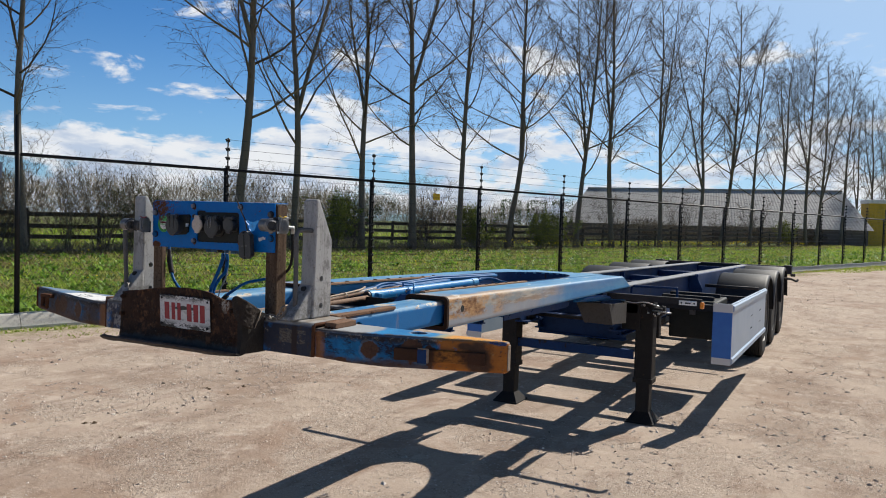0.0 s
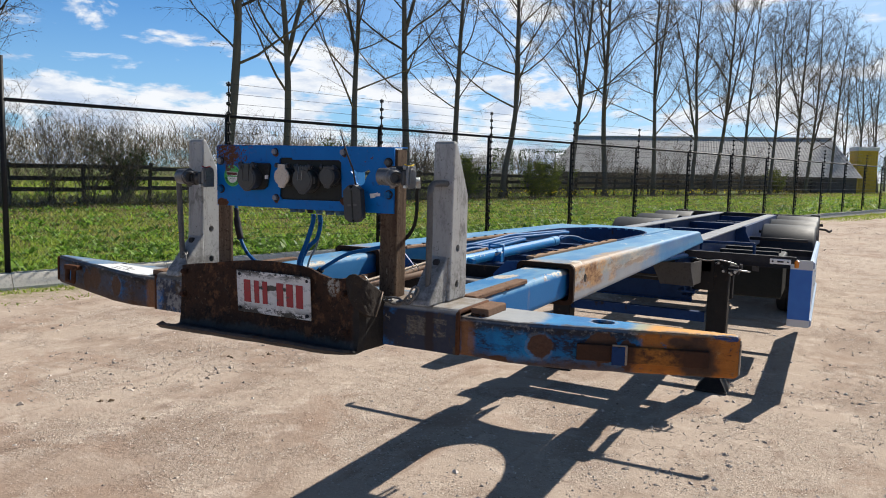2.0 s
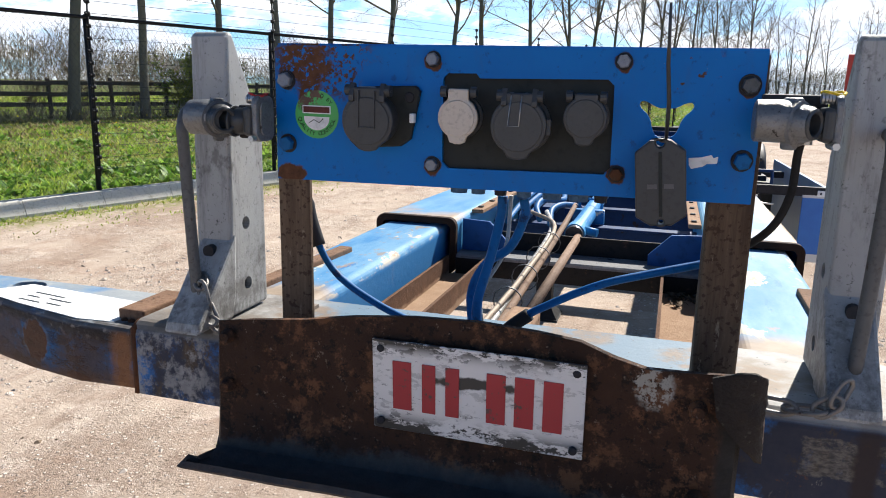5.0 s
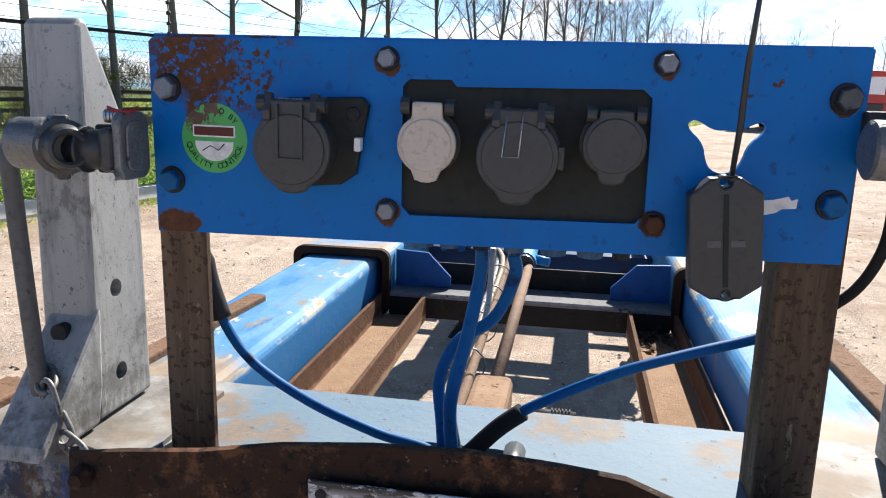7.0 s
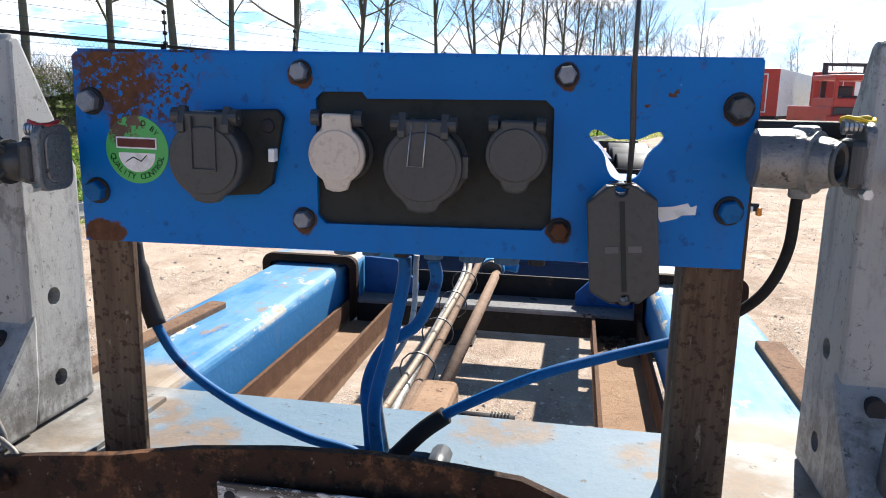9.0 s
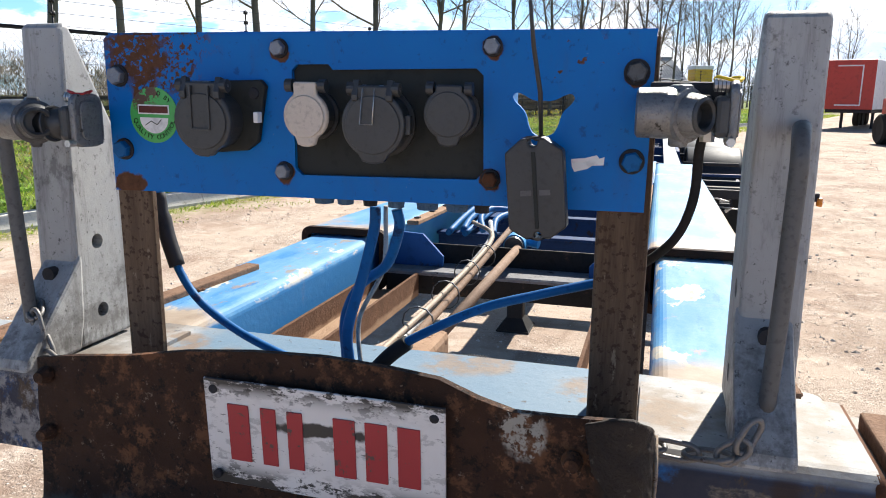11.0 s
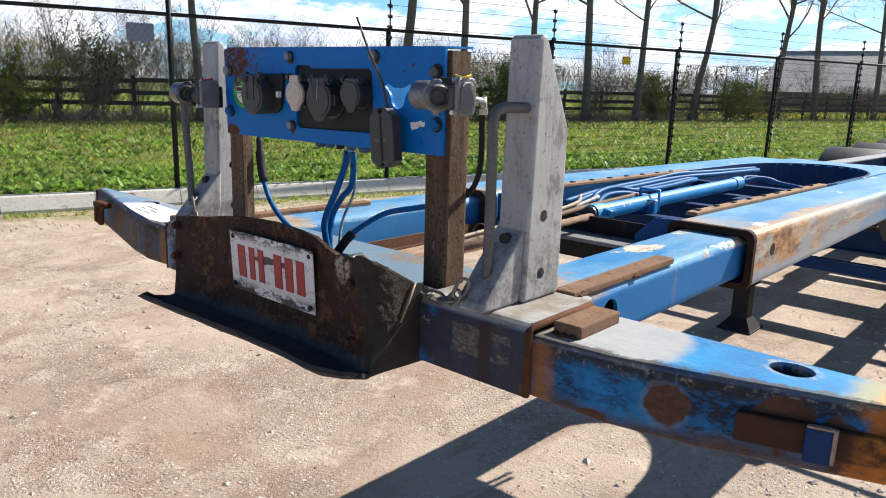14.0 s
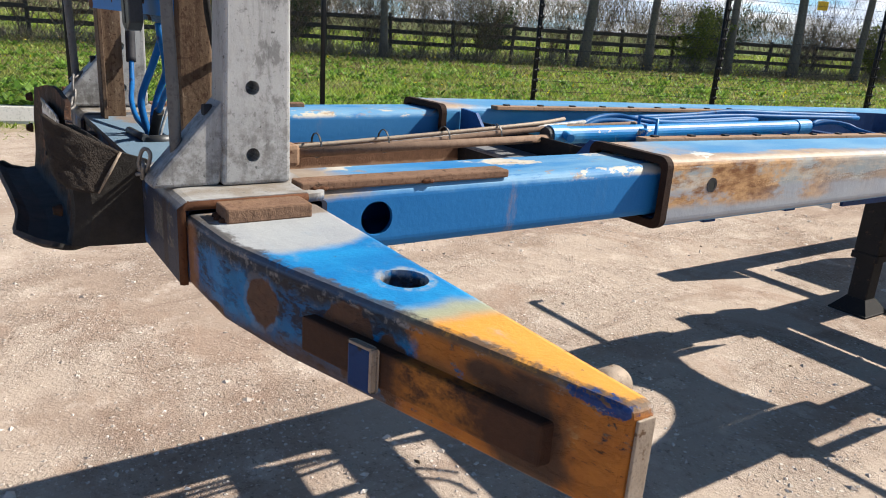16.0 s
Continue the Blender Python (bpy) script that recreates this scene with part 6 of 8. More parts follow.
for x, r in ((-0.040, 0.017), (-0.012, 0.014), (0.020, 0.012), (0.053, 0.014), (0.092, 0.018), (0.128, 0.018), (0.158, 0.012)):
    part("cable_gland", lathe([(1.552, r * 0.9), (1.539, r * 0.9), (1.537, r * 0.75), (1.530, r * 0.7)], (x, 0.05, 0), "z", 12), gland if r > 0.012 else "frame_dark", panel)

# air couplings at both ends of the panel
def coupling(flip):
    f = lambda q: moved(q, Matrix.Translation((-0.704, -0.034, -0.022) if flip else (0.0, 0.0, -0.005)))
    metal = "cast_dark" if flip else "cast"
    px = 0.416 if flip else 0.404
    hub = part("air_coupling", f(lathe([(0.325, 0.006), (0.325, 0.0195), (0.327, 0.0228), (0.352, 0.0235), (0.360, 0.0225), (0.366, 0.018)], (0, -0.042, 1.656), "x", 56)), "cast", trailer, "worn cast metal air coupling")
    port = lambda q: f(moved(q, pose(0.364, -0.040, 1.654, 0, 0, -38)))
    part("coupling_body", port(merge(lathe([(-0.016, 0.014), (-0.006, 0.0215), (0.004, 0.0225), (0.006, 0.0245), (0.011, 0.0245), (0.012, 0.0205), (0.022, 0.0185), (0.026, 0.0165), (0.026, 0.0125), (0.014, 0.0115)], (0, 0, 0), "x", 40), rbox(-0.010, 0.010, -0.008, 0.008, 0.016, 0.028, 0.004), rbox(-0.008, 0.008, -0.006, 0.006, -0.029, -0.018, 0.003))), metal, hub)
    part("port_seal", port(lathe([(0.012, 0.011), (0.0265, 0.0118), (0.0285, 0.014), (0.027, 0.0168), (0.022, 0.0172)], (0, 0, 0), "x", 32, False)), "black", hub)
    part("seal_core", port(lathe([(0.0150, 0.0), (0.0155, 0.012)], (0, 0, 0), "x", 20)), "black", hub)
    part("rubber_pad", f(rbox(px - 0.010, px + 0.003, -0.050, -0.006, 1.634, 1.672, 0.005)), "black", hub)
    if flip:
        part("rubber_neck", f(merge(tube([(0.372, -0.034, 1.652), (px - 0.004, -0.030, 1.652)], [0.019, 0.0165], 18), tube([(0.385, -0.036, 1.652), (0.389, -0.036, 1.652)], 0.0205, 18))), "black", hub)
    part("flap_plate", f(merge(slab(rrect(-0.046, 0.0, 1.626, 1.686, 0.012, 4), [], "x", px + 0.002, px + 0.010, 0.0025), slab(rrect(-0.038, -0.008, 1.634, 1.678, 0.010, 4), [], "x", px + 0.010, px + 0.0125, 0.0012))), "cast", hub)
    part("flap_hinge", f(tube([(px - 0.012, -0.030, 1.6815), (px + 0.004, -0.030, 1.6815)], 0.0045, 10)), metal, hub)
    part("screw", f(lathe([(-0.054, 0.0015), (-0.054, 0.0042), (-0.044, 0.0042)], (px + 0.005, 0, 1.631), "y", 6)), "alu", hub)
    part("flap_spring", f(merge(*[lathe([(-0.0012, 0.0062), (0.0012, 0.0062), (0.0012, 0.0042), (-0.0012, 0.0042)], (px - 0.010 + 0.0034 * k, -0.030, 1.6815), "x", 12, False) for k in range(4)])), "alu", hub)
    part("tag_ring", f(tube([(px + 0.001 + 0.012 * math.cos(a * 0.63), -0.024 + 0.012 * math.sin(a * 0.63), 1.687 + 0.002 * math.sin(a * 1.3)) for a in range(11)], 0.0016, 6)), "yellow" if not flip else "red_plastic", hub)
    if not flip:
        part("fitting", f(merge(tube([(px, 0.0, 1.652), (px - 0.008, 0.040, 1.648)], 0.006, 6), tube([(px - 0.010, 0.042, 1.655), (px - 0.010, 0.045, 1.632)], 0.0065, 6), lathe([(1.626, 0.0075), (1.636, 0.0075)], (px - 0.010, 0.045, 0), "z", 6))), "alu", hub)
    return hub


coupling(False), coupling(True)
# the panel sits slightly askew on its posts
hinge = Matrix.Translation((0.340, 0.0, 1.638))
panel.matrix_local = Matrix.Translation((-0.001, 0.012, -0.001)) @ hinge @ pose(0, 0, 0, 1.6, 0.95, 2.1) @ Matrix.Diagonal((0.985, 1, 1, 1)) @ hinge.inverted()
part("coupling_bracket", merge(rbox(0.336, 0.405, -0.006, 0.010, 1.634, 1.680, 0.003), rbox(0.366, 0.392, -0.020, 0.0, 1.640, 1.668, 0.003)), "frame_dark", trailer)
part("coupling_bracket", merge(rbox(-0.340, -0.297, -0.026, -0.014, 1.604, 1.650, 0.003), rbox(-0.312, -0.298, -0.070, -0.020, 1.612, 1.642, 0.003)), "frame_dark", trailer)
for pts, r, mt, lb in (
        ([(0.394, 0.046, 1.640), (0.388, 0.050, 1.612), (0.386, 0.054, 1.560), (0.371, 0.066, 1.515), (0.338, 0.082, 1.480), (0.30, 0.0805, 1.459)], 0.0052, "rubber", "black rubber air hose"),
        ([(0.30, 0.0805, 1.459), (0.285, 0.079, 1.454), (0.225, 0.062, 1.440), (0.165, 0.044, 1.424), (0.10, 0.045, 1.390), (0.055, 0.046, 1.360), (0.015, 0.046, 1.315), (-0.005, 0.046, 1.25)], 0.0056, "hose_blue", "blue air hose"),
        ([(-0.292, 0.074, 1.60), (-0.289, 0.071, 1.53), (-0.281, 0.068, 1.485), (-0.263, 0.064, 1.436), (-0.226, 0.056, 1.394), (-0.156, 0.040, 1.362), (-0.08, 0.034, 1.337), (-0.016, 0.042, 1.314), (0.0, 0.046, 1.25)], 0.0056, "hose_blue", "blue air hose"),
        ([(0.020, 0.070, 1.532), (0.019, 0.068, 1.505), (0.011, 0.050, 1.45), (-0.001, 0.030, 1.39), (-0.002, 0.032, 1.35), (0.002, 0.045, 1.29), (0.004, 0.046, 1.24)], 0.0070, "hose_blue", "blue cable"),
        ([(0.053, 0.056, 1.532), (0.055, 0.058, 1.508), (0.034, 0.070, 1.46), (-0.003, 0.076, 1.43), (-0.020, 0.065, 1.39), (-0.014, 0.052, 1.34), (-0.005, 0.046, 1.24)], 0.0066, "hose_blue", "blue cable"),
        ([(0.030, 0.080, 1.532), (0.022, 0.090, 1.45), (-0.010, 0.085, 1.38), (0.004, 0.060, 1.31), (0.01, 0.05, 1.24)], 0.003, "steel", "thin grey cable")):
    part("air_hose", tube(spline(pts, 7), r, 10), mt, trailer, lb)
part("hose_sleeve", tube(spline([(-0.289, 0.071, 1.535), (-0.281, 0.068, 1.485), (-0.264, 0.064, 1.438)]), [0.0075] * 4 + [0.0105] * 9, 12), "frame_dark", trailer, "grey rubber sleeve on the hose")
part("hose_sleeve", tube(spline([(0.070, 0.046, 1.371), (0.045, 0.046, 1.350), (0.016, 0.046, 1.318)]), 0.0095, 12), "rubber", trailer)

# rear frame, tilted with the trailer's nose up
def tilt(bm):
    for v in bm.verts:
        v.co.z -= 0.0172 * (v.co.y - 4.1)
    return bm


# frame blue with the shade of its undersides and fronts put into the colour
main_shaded_blue = simple("shaded_frame_paint", (0.006, 0.024, 0.085), (0.014, 0.046, 0.14), 0.5, 0.0, 4, 0.15, 0.003, (0.045, 0.045, 0.05))
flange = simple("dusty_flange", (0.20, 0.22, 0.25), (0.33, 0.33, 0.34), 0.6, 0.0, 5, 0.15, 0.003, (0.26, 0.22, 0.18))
both("main_beam", lambda: tilt(merge(slab([(3.75, 1.165), (3.75, 1.06), (4.15, 0.80), (13.05, 0.80), (13.05, 1.165)], [], "x", 0.445, 0.455), rbox(0.39, 0.515, 4.15, 13.05, 0.785, 0.80, 0.003))), main_shaded_blue, None, "blue main beam, darkened for shade")
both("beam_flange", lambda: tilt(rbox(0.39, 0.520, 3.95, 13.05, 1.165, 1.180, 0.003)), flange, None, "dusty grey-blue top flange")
both("outer_box", lambda: tilt(merge(rbox(0.520, 0.560, 7.4, 13.0, 0.86, 1.178, 0.004), slab([(0.39, 1.164), (0.54, 1.164), (0.62, 1.0), (0.62, 0.80), (0.39, 0.80)], [], "y", 7.38, 7.395))), main_shaded_blue)
for y in (4.55, 5.6, 6.6, 7.5, 8.9, 10.3, 11.7, 12.4):
    part("frame_crossmember", tilt(merge(rbox(-0.405, 0.445, y - 0.05, y + 0.05, 1.03, 1.045, 0.002), rbox(-0.405, 0.445, y - 0.005, y + 0.005, 0.86, 1.03, 0))), main_shaded_blue, trailer)
for y, z in ((7.9, 1.10), (9.6, 1.12), (12.9, 1.12)):
    part("top_crossmember", tilt(rbox(-0.40, 0.44, y - 0.07, y + 0.07, z - 0.12, z, 0.004)), main_shaded_blue, trailer)
part("rear_beam", tilt(merge(rbox(-1.20, 1.24, 12.95, 13.12, 1.06, 1.19, 0.006), rbox(-1.20, 1.24, 12.95, 13.12, 0.95, 0.97, 0.004))), "frame_dark", trailer)
both("rear_lock", lambda: tilt(merge(rbox(1.12, 1.26, 12.92, 13.16, 1.04, 1.205, 0.008), rbox(1.24, 1.32, 12.98, 13.05, 1.00, 1.05, 0.006))), "frame_dark")
both("rear_lamp", lambda: tilt(rbox(0.75, 1.12, 13.10, 13.16, 0.80, 0.94, 0.008)), "red_plastic")
both("rear_hook", lambda: tube(spline([(1.24, 11.35, 0.90), (1.36, 11.4, 0.89), (1.42, 11.45, 0.86), (1.45, 11.5, 0.88)]), 0.018), "frame_dark")

# marker arms and clutter behind the neck
def marker():
    return merge(slab([(3.72, 1.152), (3.755, 1.152), (3.755, 1.146), (3.726, 1.146), (3.726, 1.106), (3.72, 1.106)], [], "x", 0.50, 1.222))


arm_m = both("marker_arm", marker, "frame_dark", None, "dark channel arm with marker plate")
for ob, f in zip(arm_m, (lambda q: q, mirrored)):
    part("marker_plate", f(rbox(1.06, 1.19, 3.712, 3.718, 1.10, 1.135, 0.002)), "white", ob)
    for x in (1.078, 1.172):
        part("marker_screw", f(lathe([(3.708, 0.006), (3.713, 0.006)], (x, 0, 1.117), "y", 8)), "frame_dark", ob)
    part("marker_bar", f(rbox(1.105, 1.145, 3.709, 3.712, 1.112, 1.122, 0)), "frame_dark", ob)
    part("marker_lamp", f(rbox(1.212, 1.240, 3.71, 3.76, 1.08, 1.13, 0.008)), "orange_lens", ob)
part("shelf_rail", tube(spline([(0.504, 4.45, 1.10), (0.51, 4.45, 1.15), (0.545, 4.45, 1.160), (0.865, 4.45, 1.164), (0.895, 4.45, 1.155), (0.90, 4.45, 1.07)]), 0.011, 8), main_shaded_blue, trailer)
both("step_bracket", lambda: merge(slab([(0.30, 1.075), (0.565, 1.080), (0.60, 0.915), (0.37, 0.92)], [], "y", 3.56, 3.572, 0.003), slab([(3.572, 1.078), (4.05, 1.05), (4.05, 0.88), (3.572, 0.915)], [], "x", 0.565, 0.573), slab([(3.572, 1.073), (4.05, 1.05), (4.05, 0.88), (3.572, 0.915)], [], "x", 0.37, 0.378)), simple("brown_grey_steel", (0.045, 0.042, 0.042), (0.10, 0.09, 0.08), 0.6, 0.2, 8, 0.2), None, "brown-grey steel bracket")
vb = part("valve_block", merge(rbox(0.66, 0.80, 3.86, 3.98, 1.00, 1.06, 0.006), rbox(0.83, 0.93, 3.84, 3.96, 0.98, 1.05, 0.005), lathe([(0.80, 0.02), (0.80, 0.032), (0.95, 0.032), (0.95, 0.015)], (0, 3.90, 1.03), "x", 14)), "frame_dark", trailer)
for k in range(3):
    a = 0.66 + 0.09 * k
    part("air_line", tube(spline([(a, 3.90, 1.03), (a + 0.03, 3.86, 1.04 + 0.006 * (k % 3)), (a + 0.07, 3.88, 1.01), (a + 0.05, 4.05, 0.98)]), 0.005, 7), "wire" if k % 2 else "frame_dark", vb)
part("lever", tube([(0.86, 3.80, 1.03), (1.02, 3.78, 1.02)], 0.006, 6), "alu", vb)
part("connector_box", rbox(0.60, 0.74, 3.80, 3.86, 0.99, 1.075, 0.006), "leg_black", vb)
gv = random.Random(5)
for k in range(9):
    x_, z_ = 0.76 + 0.022 * k + gv.uniform(-0.008, 0.008), gv.uniform(0.985, 1.075)
    part("fitting", merge(tube([(x_, 3.83, z_), (x_ + gv.uniform(-0.02, 0.02), 3.80, z_ + gv.uniform(-0.02, 0.02))], 0.008, 6), lathe([(3.808, 0.006), (3.808, 0.012), (3.822, 0.012)], (x_, 0, z_), "y", 6)), "alu" if k % 2 else "frame_dark", vb)
part("air_line", tube(spline([(0.52, 3.79, 1.135), (0.60, 3.78, 1.10), (0.70, 3.775, 1.085), (0.80, 3.78, 1.095), (0.92, 3.79, 1.07)]), 0.005, 7), "alu", vb)
vb.matrix_local = Matrix.Translation((-0.12, 0.45, -0.05))
for k in range(4):
    part("pipe_bundle", tube(spline([(0.44 + 0.02 * k, 3.1, 1.13 + 0.008 * k), (0.47 + 0.02 * k, 3.5, 1.11 + 0.01 * k), (0.50, 4.0, 1.08), (0.50, 4.6, 1.02)]), 0.010, 8), "frame_rail" if k % 2 else "hose_blue", trailer)
part("air_tank", moved(lathe([(-0.42, 0.02), (-0.40, 0.10), (-0.36, 0.125), (0.36, 0.125), (0.40, 0.10), (0.42, 0.02)], (0, 0, 0), "x", 24), pose(0.02, 6.2, 0.72)), "frame_dark", trailer)
for s in (0, 1):
    f = mirrored if s else (lambda q: q)
    tb = part("tool_box", f(rbox(0.60, 1.06, 5.6, 6.3, 0.58, 0.96, 0.02, 3)), "black_plate", trailer, "dark dusty equipment box")
    part("lid_line", f(rbox(0.62, 1.04, 5.592, 5.60, 0.86, 0.872, 0.002)), "frame_dark", tb)
    part("latch", f(rbox(0.80, 0.86, 5.585, 5.60, 0.82, 0.89, 0.004)), "handle", tb)
    for y in (5.7, 6.1):
        part("hanger", f(rbox(0.50, 1.01, y, y + 0.06, 0.955, 1.0, 0.003)), "frame_dark", tb)

# landing legs
def leg_parts(f):
    leg = part("landing_leg", f(merge(slab(rrect(0.575, 0.725, 4.27, 4.42, 0.012, 3), [], "z", 0.36, 1.06), slab(rrect(0.592, 0.708, 4.287, 4.403, 0.010, 3), [], "z", 0.045, 0.36))), "leg_black", trailer, "black steel landing leg")
    foot = slab([(0.53, 4.21), (0.77, 4.21), (0.77, 4.48), (0.53, 4.48)], [], "z", 0.004, 0.018, 0.004)
    skirt = bmesh.new()
    a = [skirt.verts.new(p) for p in ((0.535, 4.22, 0.018), (0.765, 4.22, 0.018), (0.765, 4.47, 0.018), (0.535, 4.47, 0.018))]
    b = [skirt.verts.new(p) for p in ((0.590, 4.285, 0.095), (0.710, 4.285, 0.095), (0.710, 4.405, 0.095), (0.590, 4.405, 0.095))]
    for i in range(4):
        skirt.faces.new((a[i], a[(i + 1) % 4], b[(i + 1) % 4], b[i]))
    skirt.faces.new(b)
    part("foot", f(merge(foot, skirt)), "leg_black", leg)
    part("leg_collar", f(slab(rrect(0.567, 0.733, 4.262, 4.428, 0.012, 3), [], "z", 0.345, 0.385)), "leg_black", leg)
    part("gear_box", f(rbox(0.56, 0.74, 4.43, 4.52, 0.72, 0.92, 0.01)), "leg_black", leg)
    part("leg_mount", f(rbox(0.46, 0.62, 4.25, 4.45, 0.80, 1.06, 0.006)), "leg_black", leg)


leg_parts(lambda q: moved(q, Matrix.Translation((0.022, 0, 0)))), leg_parts(lambda q: moved(mirrored(q), Matrix.Translation((0.03, 0, 0))))
part("leg_brace", slab([(4.31, 0.535), (4.37, 0.535), (4.37, 0.541), (4.316, 0.541), (4.316, 0.606), (4.37, 0.606), (4.37, 0.612), (4.31, 0.612)], [], "x", -0.54, 0.58), "shaded_blue", trailer, "blue channel between the landing legs, darkened for shade")
both("support_web", lambda: merge(rbox(0.405, 0.417, 4.47, 6.2, 0.712, 0.80, 0.002), rbox(0.375, 0.447, 4.47, 6.2, 0.70, 0.712, 0.002)), main_shaded_blue, None, "blue web under the main beam, darkened for shade")
part("cross_panel", merge(rbox(-0.40, 0.44, 4.56, 4.57, 0.662, 0.795, 0.001), rbox(-0.40, 0.44, 4.53, 4.60, 0.650, 0.662, 0.002), rbox(-0.40, 0.44, 4.53, 4.60, 0.795, 0.807, 0.002)), main_shaded_blue, trailer, "blue cross panel behind the legs, darkened for shade")
part("cross_shaft", tube([(-0.54, 4.47, 0.83), (0.58, 4.47, 0.83)], 0.016), "frame_dark", trailer)

# side guards, wheels, mudguards
def guard():
    return tilt(merge(rbox(1.150, 1.312, 4.76, 4.772, 0.505, 1.045, 0.003), rbox(1.289, 1.312, 4.772, 7.66, 0.505, 1.045, 0.004),
                      *[slab([(1.312, z), (1.327, z + 0.012), (1.327, z + 0.05), (1.312, z + 0.062)], [], "y", 4.772, 7.66) for z in (0.51, 0.975)]))


guards = both("side_guard", guard, "side_board", None, "grey-blue side guard with blue end face")
for ob, f in zip(guards, (lambda q: q, mirrored)):
    for y in (5.3, 6.8):
        part("guard_stay", f(tilt(rbox(0.5, 1.289, y, y + 0.06, 0.92, 0.98, 0.004))), "frame_dark", ob)
    for y in (6.2, 6.28, 7.0, 7.1):
        for z in (0.70, 0.83):
            part("guard_bolt", f(tilt(lathe([(1.311, 0.008), (1.315, 0.008)], (0, y, z), "x", 8))), "frame_dark", ob)


def tyre():
    prof = [(-0.16, 0.30), (-0.175, 0.36), (-0.175, 0.44), (-0.16, 0.485), (-0.12, 0.50)]
    for k in range(5):
        x = -0.11 + 0.05 * k
        prof += [(x, 0.500), (x + 0.036, 0.500), (x + 0.038, 0.488), (x + 0.048, 0.488)]
    prof += [(0.145, 0.50), (0.16, 0.485), (0.175, 0.44), (0.175, 0.36), (0.16, 0.30)]
    return lathe(prof, (0, 0, 0), "x", 40)


WHEELS = (8.62, 9.93, 11.24)
for y in WHEELS:
    for s in (1, -1):
        x = C + s * 1.04
        ax = part("wheel", moved(lathe([(-0.13, 0.08), (-0.12, 0.285), (0.13, 0.285), (0.16, 0.30), (0.165, 0.29), (0.06, 0.26), (0.03, 0.15), (0.09, 0.12), (0.12, 0.08), (0.12, 0.02)], (0, 0, 0), "x", 32), pose(x, y, 0.495, 0, 0, 0 if s > 0 else 180)), simple("grey_rim_%d" % int(y * 10 + s), (0.22, 0.22, 0.22), (0.34, 0.34, 0.33), 0.5, 0.5, 12) if y == WHEELS[0] and s > 0 else "mudguard", trailer, "grey steel truck wheel")
        part("tyre", moved(tyre(), pose(x, y, 0.495)), "rubber", ax)
    part("axle", tube([(C - 0.95, y, 0.49), (C + 0.95, y, 0.49)], 0.065, 14), "frame_dark", trailer)
    both("spring", lambda: rbox(0.46, 0.56, y - 0.5, y + 0.5, 0.62, 0.70, 0.01), "frame_dark")


def mud(y):
    b = bmesh.new()
    sec = []
    for a in range(8, 173, 8):
        c_, s_ = math.cos(radians(a)), math.sin(radians(a))
        row = []
        for x, k in ((0.66, 1.0), (0.68, 1.02), (1.24, 1.02), (1.27, 1.0), (1.28, 0.94)):
            row.append(b.verts.new((x, y + 0.625 * k * c_, 0.50 + 0.585 * k * s_)))
        sec.append(row)
    for r0, r1 in zip(sec, sec[1:]):
        for k in range(4):
            b.faces.new((r0[k], r0[k + 1], r1[k + 1], r1[k]))
    bmesh.ops.recalc_face_normals(b, faces=b.faces)
    bmesh.ops.solidify(b, geom=b.faces[:], thickness=0.006)
    for f in b.faces:
        f.smooth = True
    return b


for y in WHEELS:
    both("mudguard", lambda: mud(y), "mudguard", None, "grey plastic mudguard")
for y in (7.95, 9.27):
    both("mudguard_stay", lambda: tube([(0.5, y, 0.95), (1.2, y, 0.95)], 0.02), "frame_dark")

# tracker box hung on a tie
box_ob = thing("plastic_tracker_box", "black plastic box hung from a cable tie on the blue panel", "tracker box", (0.232, -0.02, 1.52))
B0 = Vector((0.232, -0.02, 1.52))


def local(bm):
    return moved(bm, Matrix.Translation(-B0))


part("case", local(moved(slab([(-0.029, -0.040), (-0.012, -0.051), (0.012, -0.051), (0.029, -0.040), (0.029, 0.037), (0.012, 0.050), (-0.012, 0.050), (-0.029, 0.037)], [circle(0, 0.047, 0.005, 10), circle(0, -0.047, 0.0035, 10)], "y", -0.011, 0.011, 0.002), pose(0.232, -0.024, 1.5745, 0, -5.0, 0))), "tracker", box_ob)
part("case_rib", local(moved(rbox(-0.002, 0.002, -0.0122, -0.0108, -0.040, 0.037, 0.0004), pose(0.232, -0.024, 1.5745, 0, -5.0, 0))), "black_plate", box_ob)
part("label_bar", local(moved(rbox(-0.015, -0.004, -0.0116, -0.0112, -0.0065, -0.001, 0), pose(0.232, -0.024, 1.5745, 0, -5.0, 0))), "handle", box_ob)
part("label_bar", local(moved(rbox(0.004, 0.015, -0.0116, -0.0112, -0.0065, -0.001, 0), pose(0.232, -0.024, 1.5745, 0, -5.0, 0))), "handle", box_ob)
part("cable_tie", local(tube([(0.234, -0.020, 1.622), (0.234, -0.035, 1.668), (0.230, -0.058, 1.71), (0.228, -0.088, 1.772)], [0.0022, 0.0026, 0.0024, 0.0016], 6)), "tracker", box_ob)
part("tie_loop", local(tube([(0.233 + 0.005 * math.cos(k * 0.7), -0.022 + 0.012 * math.sin(k * 0.7), 1.624) for k in range(10)], 0.0022, 6)), "tracker", box_ob)

# ---- security fence ----
fence = thing("security_fence", "black chain-link security fence with electric wires above a kerb", "fence", tuple(F0))
STEP, BASE = 3.057, 0.24


def fl(u, v, z):
    """A place along the fence, from its first post."""
    return FU * u + FV * v + Vector((0, 0, z))


